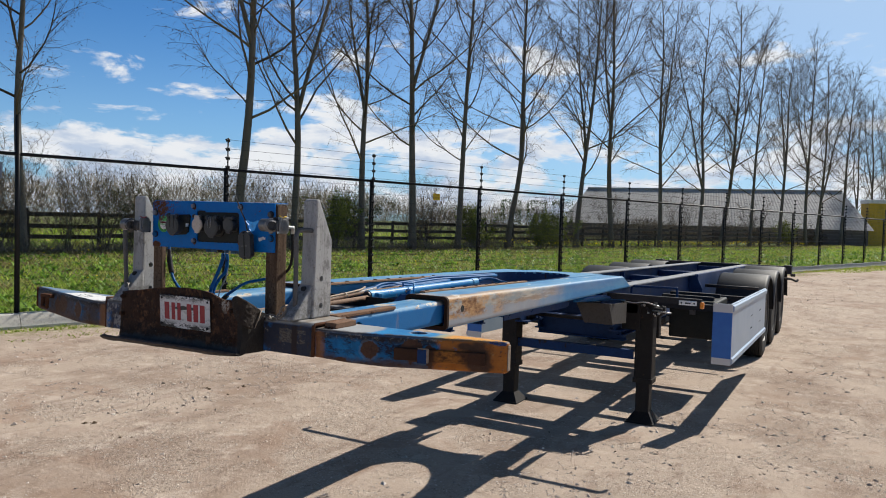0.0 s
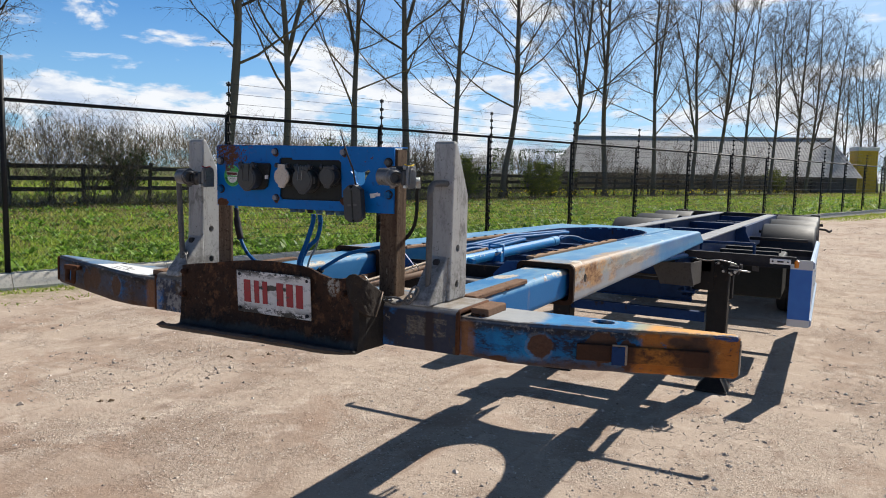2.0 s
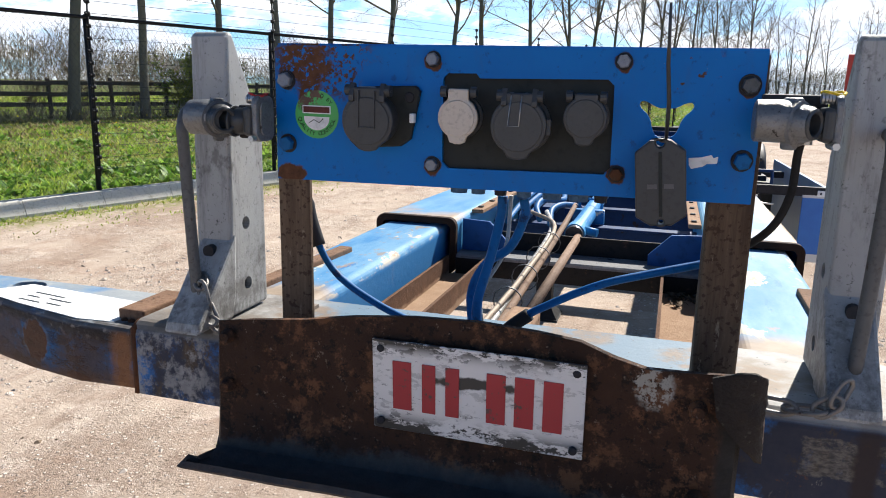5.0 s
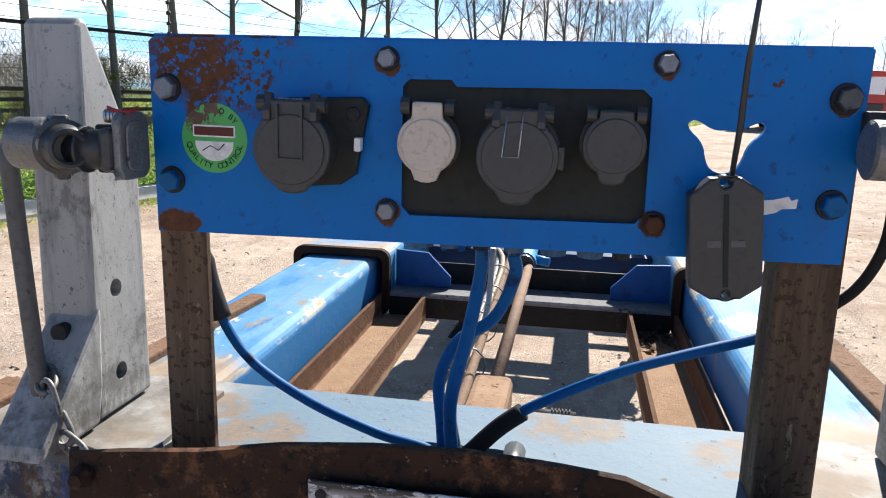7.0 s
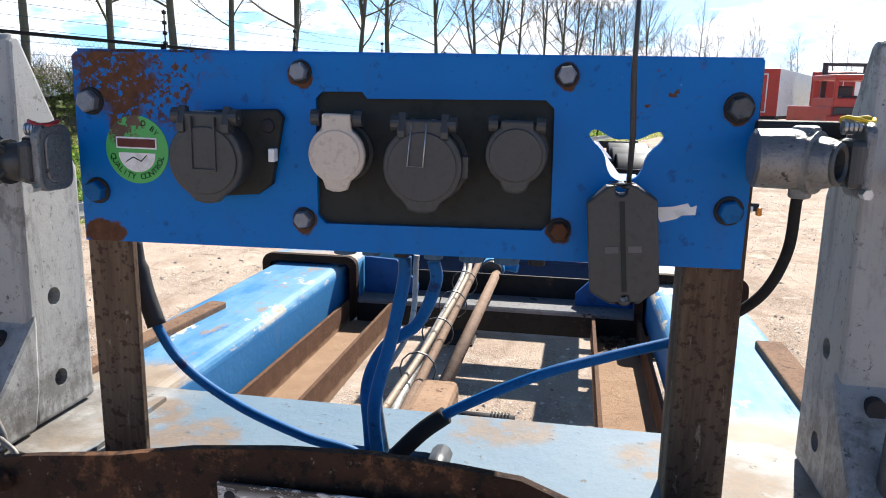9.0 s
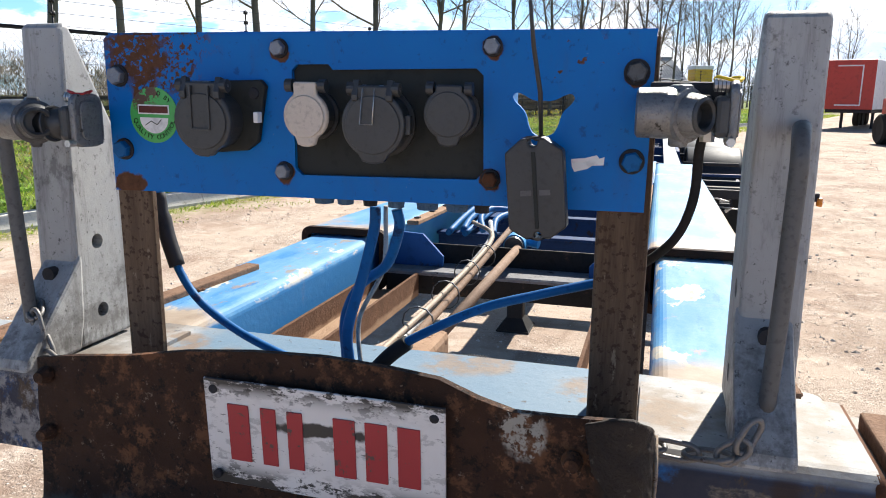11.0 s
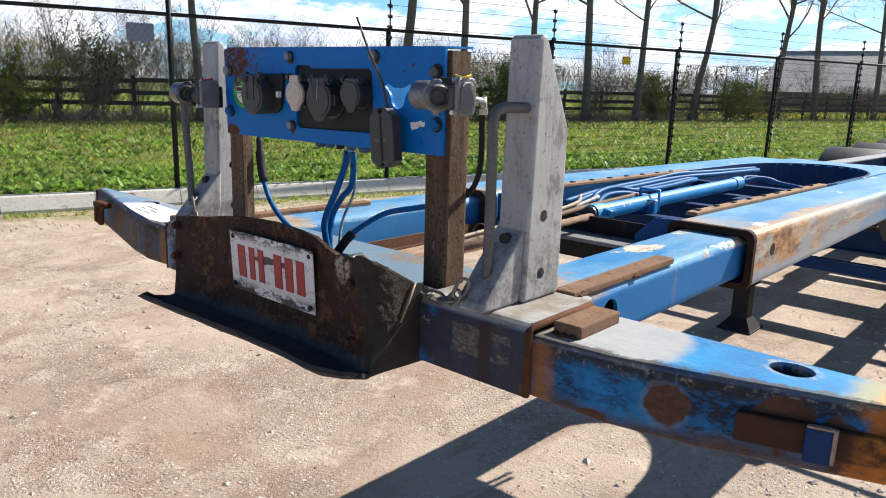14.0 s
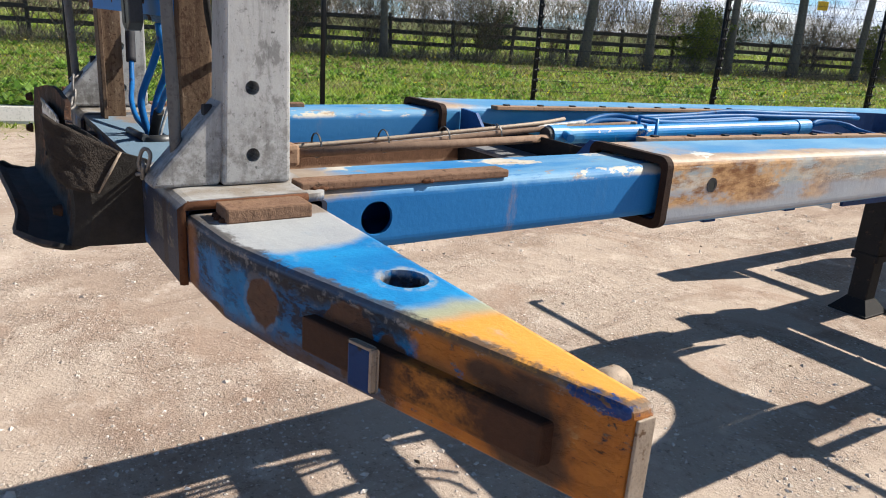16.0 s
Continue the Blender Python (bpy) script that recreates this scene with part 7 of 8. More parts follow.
post_me = None
for k in range(-5, 26):
    if post_me is None:
        q = merge(tube([(0, 0, BASE), (0, 0, 2.44)], 0.032, 10), tube([(0, 0, 2.44), (0, 0, 2.455)], [0.036, 0.02], 10))
        first = part("fence_post", q, "fence_black", fence)
        post_me = first.data
        ob = first
    else:
        ob = new("fence_post", post_me)
        ob.parent = fence
    ob.matrix_local = Matrix.Translation(fl(k * STEP, 0, 0))
tall = part("fence_post", tube([(0, 0, BASE), (0, 0, 2.95)], 0.035, 10), "fence_black", fence)
tall.matrix_local = Matrix.Translation(fl(0, -0.01, 0))
v_, f_ = [], []


def gather(points, r, n):
    a, b = tube_data(points, r, n)
    o = len(v_)
    v_.extend(a)
    f_.extend([tuple(i + o for i in q) for q in b])


wand = None
for k in range(1, 26):
    if wand is None:
        q = merge(tube([(0, 0, 0.45), (0, 0, 2.94)], 0.012, 6), *[tube([(0, 0, 0.525 + 0.147 * i), (0, 0, 0.575 + 0.147 * i)], 0.034, 8) for i in range(17)], *[tube([(0, 0, 0.55 + 0.147 * i), (0.04, -0.09, 0.55 + 0.147 * i)], 0.012, 5) for i in range(17)])
        wand = part("insulator_wand", q, "fence_black", fence)
        ob = wand
    else:
        ob = new("insulator_wand", wand.data)
        ob.parent = fence
    ob.matrix_local = Matrix.Translation(fl(k * STEP, -0.06, 0))
part("top_rail", tube([fl(-5 * STEP, -0.02, 2.42), fl(25 * STEP, -0.02, 2.42)], 0.024, 8), "fence_black", fence)
for i in range(17):
    z = 0.55 + 0.147 * i
    part("electric_wire", tube([fl(STEP, -0.14, z), fl(8 * STEP, -0.14, z + 0.01), fl(25 * STEP, -0.14, z)], 0.0035, 4), "wire", fence)
v_, f_ = [], []
H0, H1 = BASE + 0.03, 2.41
for k in range(int(-5 * STEP / 0.075), int(9 * STEP / 0.075)):
    u = k * 0.075
    gather([fl(u, 0.006, H0), fl(u + (H1 - H0) * 0.82, 0.006, H1)], 0.0016, 3)
    gather([fl(u, 0.002, H1), fl(u + (H1 - H0) * 0.82, 0.002, H0)], 0.0016, 3)
mesh_ob = raw("chain_link", v_, f_, "wire", fence)
tagged(mesh_ob, kind="stuff")
sgn = part("warning_sign", rbox(-0.16, 0.16, -0.004, 0.004, -0.11, 0.11, 0.002), simple("blue_grey_sign", (0.16, 0.19, 0.25), (0.24, 0.27, 0.33), 0.5, 0, 20), fence, "small blue-grey sign")
sgn.matrix_local = Matrix.Translation(fl(-0.34, 0.02, 2.19)) @ pose(0, 0, 0, 0, 0, turn_f + 90)
sgn = part("warning_sign", rbox(-0.10, 0.10, -0.004, 0.004, -0.07, 0.07, 0.002), "yellow", fence, "small yellow sign")
sgn.matrix_local = Matrix.Translation(fl(7.9, 0.03, 2.19)) @ pose(0, 0, 0, 0, 0, turn_f + 90)

# ---- wooden paddock fence ----
wood = thing("paddock_fence", "weathered brown wooden post and rail fence", "wooden fence", tuple(fence_place(0, 17.6, 0.24)))
rng = random.Random(4)
wp = wr = None
for k in range(-16, 40):
    u = k * 2.4
    if wp is None:
        wp = part("wooden_post", slab(rrect(-0.06, 0.06, -0.06, 0.06, 0.02, 2), [], "z", -0.1, 1.45), "old_wood", wood)
        ob = wp
    else:
        ob = new("wooden_post", wp.data)
        ob.parent = wood
    ob.matrix_local = Matrix.Translation(FU * u) @ pose(0, 0, rng.uniform(-0.08, 0.04), rng.uniform(-3, 3), rng.uniform(-3, 3), turn_f)
    for z in (0.50, 0.88, 1.26):
        if wr is None:
            wr = part("wooden_rail", slab(rrect(-0.065, 0.065, -0.075, 0.075, 0.02, 2), [], "x", 0, 2.42), "old_wood", wood)
            ob = wr
        else:
            ob = new("wooden_rail", wr.data)
            ob.parent = wood
        ob.matrix_local = Matrix.Translation(FU * u + Vector((0, 0, z + rng.uniform(-0.03, 0.03))) - FV * 0.07) @ pose(0, 0, 0, 0, rng.uniform(-0.6, 0.6), turn_f + 90)

# ---- trees ----
def sliver(vv, ff, a, b, w, g):
    """A thin tapered twig as one face."""
    side = (b - a).cross(Vector((g.uniform(-1, 1), g.uniform(-1, 1), g.uniform(-1, 1)))).normalized() * w
    o = len(vv)
    vv.extend([a - side, a + side, b])
    ff.append((o, o + 1, o + 2))


def grow(seed, h, r0, limbs, start=0.24, spread=1.0, fork=0.0, dense=1.0):
    """Trunk and crown of a bare poplar in bud, as lists for two meshes."""
    g = random.Random(seed)
    tv, tf, cv, cf = [], [], [], []

    def add(dst_v, dst_f, pts, r, n):
        a, b = tube_data(pts, r, n)
        o = len(dst_v)
        dst_v.extend(a)
        dst_f.extend([tuple(i + o for i in q) for q in b])

    def stem(p, d, length, r, steps, wob):
        path, way = [p.copy()], d.copy()
        turn = Vector((g.uniform(-1, 1), g.uniform(-1, 1), 0)) * wob
        for i in range(steps):
            if i % 4 == 3:
                turn = -turn * g.uniform(0.5, 1.1) + Vector((g.uniform(-1, 1), g.uniform(-1, 1), 0)) * wob * 0.5
            way = (way + turn + Vector((0, 0, 0.06))).normalized()
            path.append(path[-1] + way * (length / steps))
        return path, [r * (1 - 0.93 * (i / steps) ** 0.85) + 0.008 for i in range(steps + 1)]

    lean = Vector((g.uniform(-1, 1) * 0.07, g.uniform(-1, 1) * 0.07, 1)).normalized()
    path, rad = stem(Vector((0, 0, -0.15)), lean, h, r0, 16, 0.055)
    rad[0] *= 1.25
    add(tv, tf, path, rad, 10)
    stems = [(path, rad, start, limbs)]
    if fork:
        k = int(fork * 16)
        p2, r2 = stem(path[k], (path[k + 1] - path[k]).normalized() + Vector((g.uniform(-1, 1), g.uniform(-1, 1), 0)).normalized() * 0.28, h * (1 - fork) * 0.92, rad[k] * 0.75, 10, 0.04)
        add(tv, tf, p2, r2, 8)
        stems.append((p2, r2, 0.15, limbs // 2))

    def whip(p0, d0, length, bend, segs, jitter):
        pts, q, dd = [p0], p0.copy(), d0.normalized()
        for _ in range(segs):
            dd = (dd + Vector((g.uniform(-1, 1), g.uniform(-1, 1), g.uniform(-1, 1))) * jitter + Vector((0, 0, bend))).normalized()
            q = q + dd * (length / segs)
            pts.append(q.copy())
        return pts

    def spray(pts, count, reach):
        """Drooping twigs with buds along a branch."""
        n = len(pts) - 1
        for _ in range(count):
            x = g.uniform(0.1, 1.0) * n
            i = min(int(x), n - 1)
            p = pts[i].lerp(pts[i + 1], x - i)
            d = (pts[i + 1] - pts[i]).normalized() * 0.7 + Vector((g.uniform(-1, 1), g.uniform(-1, 1), g.uniform(-1.3, 0.45))) * 0.8
            end = p + d.normalized() * reach * g.uniform(0.35, 1.1)
            sliver(cv, cf, p, end, 0.0052, g)
            for _ in range(g.randint(1, 2)):
                q = p.lerp(end, g.uniform(0.3, 1.0))
                s = g.uniform(0.022, 0.045)
                sliver(cv, cf, q, q + Vector((g.uniform(-1, 1), g.uniform(-1, 1), g.uniform(-1.6, 0.4))).normalized() * s * 1.7, s * 0.42, g)

    for path, rad, first, count in stems:
        steps, az = len(path) - 1, g.uniform(0, 6.28)
        for k in range(count):
            t = min(0.97, max(first, first + (0.97 - first) * max(0.0, (k + g.uniform(-0.4, 0.4)) / count) ** 0.9))
            az += 2.4 + g.uniform(-0.7, 0.7)
            x = t * steps
            i = min(int(x), steps - 1)
            at, rr = path[i].lerp(path[i + 1], x - i), rad[i]
            big = (1 - t) ** 0.7 * g.uniform(0.45, 1.1)
            ln = (0.07 + 0.33 * big) * h * spread
            d0 = Vector((math.cos(az), math.sin(az), g.uniform(0.35, 1.5)))
            lr = min(rr * 0.45, 0.008 + 0.0068 * ln)
            pts = whip(at, d0, ln, g.uniform(0.02, 0.20), 7, 0.17)
            add(cv, cf, pts, [lr * (1 - 0.85 * q / 7) + 0.004 for q in range(8)], 5)
            spray(pts[2:], int((3 + ln * 2) * dense), 0.75)
            for _ in range(int(4 + ln * 2.1)):
                x = g.uniform(0.12, 1.0) * 7
                i = min(int(x), 6)
                sp = pts[i].lerp(pts[i + 1], x - i)
                sd = (pts[i + 1] - pts[i]).normalized() + Vector((g.uniform(-1, 1), g.uniform(-1, 1), g.uniform(-0.7, 0.7))) * 0.9
                sl = ln * g.uniform(0.16, 0.42) + 0.35
                spt = whip(sp, sd, sl, g.uniform(-0.10, 0.12), 3, 0.14)
                add(cv, cf, spt, [0.012, 0.009, 0.006, 0.003], 3)
                spray(spt, int((4 + sl * 5) * dense), 0.7)
    return tv, tf, cv, cf


def plant(name, label, category, group, lists, at, turn=0.0, scale=1.0, share=None, trunk_mat="bark", crown_mat="twigs"):
    t = thing(name, label, category, tuple(at), group, turn=turn)
    t.scale = (scale, scale, scale)
    if share:
        for nm, me in share:
            o = new(nm, me)
            o.parent = t
        return t, share
    a = raw("trunk", lists[0], lists[1], trunk_mat, t, smooth=True)
    b = raw("crown", lists[2], lists[3], crown_mat, t)
    return t, [("trunk", a.data), ("crown", b.data)]


kinds = []
for seed, h, r0, n, fork in ((11, 19, 0.18, 24, 0.38), (23, 20, 0.18, 26, 0.28), (37, 18, 0.16, 24, 0.0), (52, 21, 0.19, 28, 0.40), (64, 19, 0.17, 26, 0.33)):
    kinds.append([grow(seed, h, r0, n, fork=fork), None])
far_kinds = [[grow(80 + k, 19, 0.18, 16, fork=0.3 * (k % 2), dense=0.35), None] for k in range(2)]
row = [(-9.5, 0), (-2.2, 1), (4.2, 2), (11.9, 3), (14.7, 4), (18.4, 0), (21.6, 3), (24.8, 2), (28.8, 1), (35.4, 4), (39.5, 3), (45.8, 0), (52.0, 1), (55.7, 4), (61.2, 2), (67.8, 0), (74.4, 3), (77.2, 1), (84.8, 2), (97.0, 0), (104, 1), (112, 3)]
rng = random.Random(9)
for u, k in row:
    size = rng.uniform(0.92, 1.08)
    t, share = plant("poplar", "tall bare poplar with thin twigs behind a fence", "tree", "poplar row", kinds[k][0], fence_place(u, 16.0, 0.22), rng.uniform(0, 360), size, kinds[k][1])
    kinds[k][1] = share
for u, v, k in ((118, 26, 0), (124, 20, 1), (131, 24, 2), (139, 18, 3), (146, 12, 0), (150, 4, 1), (157, -4, 2), (160, -12, 3), (166, -20, 0), (168, -28, 1), (172, -36, 2), (176, -44, 3), (110, 22, 1), (115, 14, 2), (121, 9, 3), (128, 14, 0), (134, 8, 1), (142, 3, 2), (148, -3, 3), (154, -10, 0), (158, -18, 1), (163, -26, 2), (170, -33, 3), (174, -52, 0), (178, -60, 1), (180, -70, 2), (150, 16, 3), (160, 6, 0)):
    t, share = plant("poplar", "bare poplar far across the yard", "tree", "far trees", far_kinds[k % 2][0], fence_place(u, v, 0.2), rng.uniform(0, 360), rng.uniform(0.7, 0.95), far_kinds[k % 2][1])
    far_kinds[k % 2][1] = share


def shrub(seed, h, stems, leaf=0.0):
    g = random.Random(seed)
    tv, tf, cv, cf = [], [], [], []

    def add(dv, df, pts, r, n):
        a, b = tube_data(pts, r, n)
        o = len(dv)
        dv.extend(a)
        df.extend([tuple(i + o for i in q) for q in b])

    for _ in range(stems):
        a, sp = g.uniform(0, 6.28), g.uniform(0.1, 0.75)
        p = Vector((g.uniform(-0.25, 0.25), g.uniform(-0.25, 0.25), -0.05))
        d = Vector((math.cos(a) * sp, math.sin(a) * sp, 1)).normalized()
        ln, pts = h * g.uniform(0.6, 1.1), [p]
        for _ in range(4):
            d = (d + Vector((g.uniform(-1, 1), g.uniform(-1, 1), 0.2)) * 0.16).normalized()
            pts.append(pts[-1] + d * ln / 4)
        add(tv, tf, pts, [0.018, 0.014, 0.010, 0.007, 0.003], 4)
        for _ in range(20):
            x = g.uniform(0.6, 4)
            i = min(int(x), 3)
            q = pts[i].lerp(pts[i + 1], x - i)
            e = q + ((pts[i + 1] - pts[i]).normalized() + Vector((g.uniform(-1, 1), g.uniform(-1, 1), g.uniform(-0.4, 0.8)))).normalized() * ln * g.uniform(0.12, 0.3)
            sliver(cv, cf, q, e, 0.006, g)
            for _ in range(8):
                w = q.lerp(e, g.uniform(0.2, 1))
                e2 = w + Vector((g.uniform(-1, 1), g.uniform(-1, 1), g.uniform(-0.5, 1))) * ln * 0.10
                sliver(cv, cf, w, e2, 0.0042, g)
                for _ in range(int(leaf * 5) + (g.random() < leaf * 5 % 1)):
                    c0 = w.lerp(e2, g.random())
                    o = len(cv)
                    s = 0.045
                    cv.extend([c0 + Vector((g.uniform(-s, s), g.uniform(-s, s), g.uniform(-s, s))) for _ in range(3)])
                    cf.append((o, o + 1, o + 2))
    return tv, tf, cv, cf


bushes = [[shrub(71, 3.4, 16), None, "twigs", "bare brown shrub beside the wooden fence"], [shrub(83, 2.6, 18), None, "twigs", "bare brown shrub beside the wooden fence"],
          [shrub(97, 2.4, 16, 0.9), None, "shrub_leaf", "shrub in first green leaf beside the wooden fence"], [shrub(99, 2.9, 18, 0.7), None, "evergreen", "dark green shrub behind the wooden fence"]]
spots = [(-9, 17, 0), (-7.5, 18.2, 0), (-3.0, 17.3, 0), (0.8, 16.5, 1), (3.8, 17.5, 0), (4.7, 18.8, 1), (-6, 16.8, 1), (-4.5, 18.5, 0), (-1.2, 15.8, 2), (-0.2, 17.0, 0), (1.6, 19.5, 3), (2.4, 18.2, 0), (5.6, 16.4, 0), (6.8, 16.0, 0), (8.0, 16.6, 1), (9.6, 19.5, 3), (11.8, 18.5, 1), (13.5, 18.4, 0), (16, 18.6, 1), (17.2, 16.5, 2),
         (19.5, 18.6, 3), (22.5, 16.6, 1), (25, 18.4, 0), (26.5, 16.4, 2), (28.6, 18.6, 1), (31, 15.2, 2), (33, 15.6, 2), (35, 18, 0), (38, 17.6, 1), (42, 17.6, 0), (47, 17.8, 1), (52, 17.6, 0), (58, 17.6, 1), (66, 17.8, 0), (73, 17.4, 2), (80, 17.4, 1)]
for u, v, k in spots:
    t, share = plant("shrub", bushes[k][3], "shrub", "shrubs", bushes[k][0], fence_place(u, v, 0.22), rng.uniform(0, 360), rng.uniform(0.8, 1.15), bushes[k][1], "bark", bushes[k][2])
    bushes[k][1] = share


def thicket(name, label, runs, mat, seed, twig=(0.5, 1.6), thin=0.02):
    """Dense far brush: many thin slanting twigs between the ground and a wavy top. runs: u0, u1, v0, v1, top, count."""
    g = random.Random(seed)
    vv, ff = [], []
    for u0, u1, v0, v1, top, count in runs:
        for _ in range(count):
            u, v = g.uniform(u0, u1), g.uniform(v0, v1)
            crest = top * (0.72 + 0.5 * noise.noise(Vector((u * 0.09, v * 0.09, seed))) + 0.18 * noise.noise(Vector((u * 0.6, v * 0.4, seed))))
            z = crest * g.random() ** 0.75
            ln = g.uniform(*twig)
            a = fence_place(u, v, 0.1 + z)
            d = Vector((g.uniform(-1, 1), g.uniform(-1, 1), g.uniform(0.5, 1.8))).normalized() * ln
            side = Vector((g.uniform(-1, 1), g.uniform(-1, 1), 0)).normalized() * thin * g.uniform(0.6, 1.8)
            o = len(vv)
            vv.extend([a - side, a + side, a + d])
            ff.append((o, o + 1, o + 2))
    return tagged(raw(name, vv, ff, mat), label, "brush", kind="stuff")


thicket("hedge", "dark brown bare hedge along the far verge", [(24, 112, 18.4, 20.2, 2.0, 26000)], "brush", 5, (0.25, 0.7), 0.013)
thicket("far_woods", "distant brown bare woodland", [(-120, 60, 60, 80, 6.5, 60000), (-150, 10, 95, 120, 8.5, 36000), (60, 130, 75, 100, 6.0, 16000)], "brush", 6, (0.5, 1.7), 0.026)
thicket("far_woods", "distant trees beyond the yard", [(185, 240, -110, 40, 9.0, 42000)], "brush", 8, (0.8, 2.2), 0.03)
thicket("low_brush", "low bare brush under the paddock fence", [(-35, 30, 15.6, 17.4, 0.7, 24000), (-60, 30, 24, 50, 1.8, 24000)], "brush", 7, (0.2, 0.6), 0.006)


# ---- grass and weeds ----
def blades(name, label, spans, mat, seed, lean=0.5):
    """Grass as single blades. spans: u0, u1, v0, v1, count, height, width, ground height."""
    g = np.random.default_rng(seed)
    vv, ff, o = [], [], 0
    for u0, u1, v0, v1, count, hh, ww, z0 in spans:
        u, v = g.uniform(u0, u1, count), g.uniform(v0, v1, count)
        tall = np.array([0.30 + 1.25 * max(0.0, 0.5 + 0.8 * noise.noise(Vector((a * 0.8, b * 0.8, seed))) + 0.7 * noise.noise(Vector((a * 2.9, b * 2.9, seed + 3)))) for a, b in zip(u, v)])
        p = np.array(F0)[None] + u[:, None] * np.array(FU)[None] + v[:, None] * np.array(FV)[None]
        p[:, 2] = z0
        a = g.uniform(0, 6.283, count)
        w = ww * g.uniform(0.5, 1.4, count)
        hgt = hh * tall * g.uniform(0.4, 1.2, count)
        side = np.stack([np.cos(a) * w, np.sin(a) * w, np.zeros(count)], 1)
        b = g.uniform(0, 6.283, count)
        bend = np.stack([np.cos(b) * hgt * lean * g.random(count), np.sin(b) * hgt * lean * g.random(count), hgt], 1)
        quad = np.stack([p - side, p + side, p + side * 0.8 + bend * 0.55, p + bend, p - side * 0.8 + bend * 0.55], 1).reshape(-1, 3)
        vv.append(quad)
        ff.append(np.arange(count * 5).reshape(-1, 5) + o)
        o += count * 5
    return tagged(raw(name, np.concatenate(vv).tolist(), np.concatenate(ff).tolist(), mat), label, "grass", kind="stuff")


def rosettes(name, label, spans, mat, seed):
    """Clumps of broad weed leaves, each leaf a bent five-sided face. spans: u0, u1, v0, v1, clumps, reach, ground height."""
    g = random.Random(seed)
    vv, ff = [], []
    for u0, u1, v0, v1, clumps, reach, z0 in spans:
        for _ in range(clumps):
            u, v = g.uniform(u0, u1), v0 + (v1 - v0) * g.random() ** 1.3
            if noise.noise(Vector((u * 0.7, v * 0.7, seed))) < g.uniform(-0.5, 0.25):
                continue
            size = reach * g.uniform(0.45, 1.3)
            for _ in range(g.randint(9, 18)):
                a, rise = g.uniform(0, 6.28), g.uniform(0.35, 1.5)
                d = (FU * math.cos(a) + FV * math.sin(a) + Vector((0, 0, rise))).normalized()
                ln = size * g.uniform(0.5, 1.1)
                side = d.cross(Vector((0, 0, 1))).normalized() * ln * g.uniform(0.10, 0.22)
                p = fence_place(u, v, z0) + (FU * math.cos(a) + FV * math.sin(a)) * size * 0.2 * g.random()
                m1, m2 = p + d * ln * 0.5, p + d * ln - Vector((0, 0, ln * g.uniform(0.05, 0.45)))
                o = len(vv)
                vv.extend([p, m1 + side, m2 + side * 0.35, m2 - side * 0.35, m1 - side])
                ff.append((o, o + 1, o + 2, o + 3, o + 4))
    return tagged(raw(name, vv, ff, mat), label, "weeds", kind="stuff")


blades("verge_grass", "lush uneven green verge grass behind the kerb", [(-16, 30, 0.03, 4.5, 66000, 0.075, 0.007, 0.235), (-18, 45, 4.5, 13, 38000, 0.09, 0.015, 0.235), (30, 110, 0.05, 14, 20000, 0.13, 0.033, 0.235)], "grass", 3, 0.85)
rosettes("verge_weeds", "clumps of lush broad-leaved green weeds behind the kerb", [(-14, 24, 0.08, 2.2, 3400, 0.17, 0.235), (-14, 30, 1.8, 6.5, 3600, 0.15, 0.235), (-16, 60, 6, 14, 3000, 0.20, 0.235), (24, 70, 0.1, 6, 1800, 0.22, 0.235)], "weed", 14)
blades("dry_grass", "flattened brown and olive dead grass under the trees", [(-20, 60, 9.5, 17, 26000, 0.09, 0.026, 0.235), (-16, 40, 3.0, 10, 22000, 0.07, 0.018, 0.235), (60, 110, 10, 17, 7000, 0.12, 0.04, 0.235)], "dry_grass", 19, 2.0)
blades("field_grass", "rough pasture behind the wooden fence", [(-60, 60, 17.8, 50, 26000, 0.20, 0.07, 0.235)], "grass", 15, 1.5)
blades("kerb_weeds", "dry weeds in front of the kerb", [(-12, 40, -0.55, -0.17, 11000, 0.055, 0.008, 0.06), (-12, 40, -1.3, -0.4, 6000, 0.03, 0.008, 0.05), (30, 90, -1.6, -0.17, 5000, 0.08, 0.02, 0.06)], "grass", 16, 1.6)
blades("yellow_flowers", "small yellow flowers in the verge", [(-12, 30, 1.0, 15, 420, 0.03, 0.022, 0.50), (24, 60, 9, 15.5, 500, 0.06, 0.03, 0.75)], "flower", 17, 1.0)


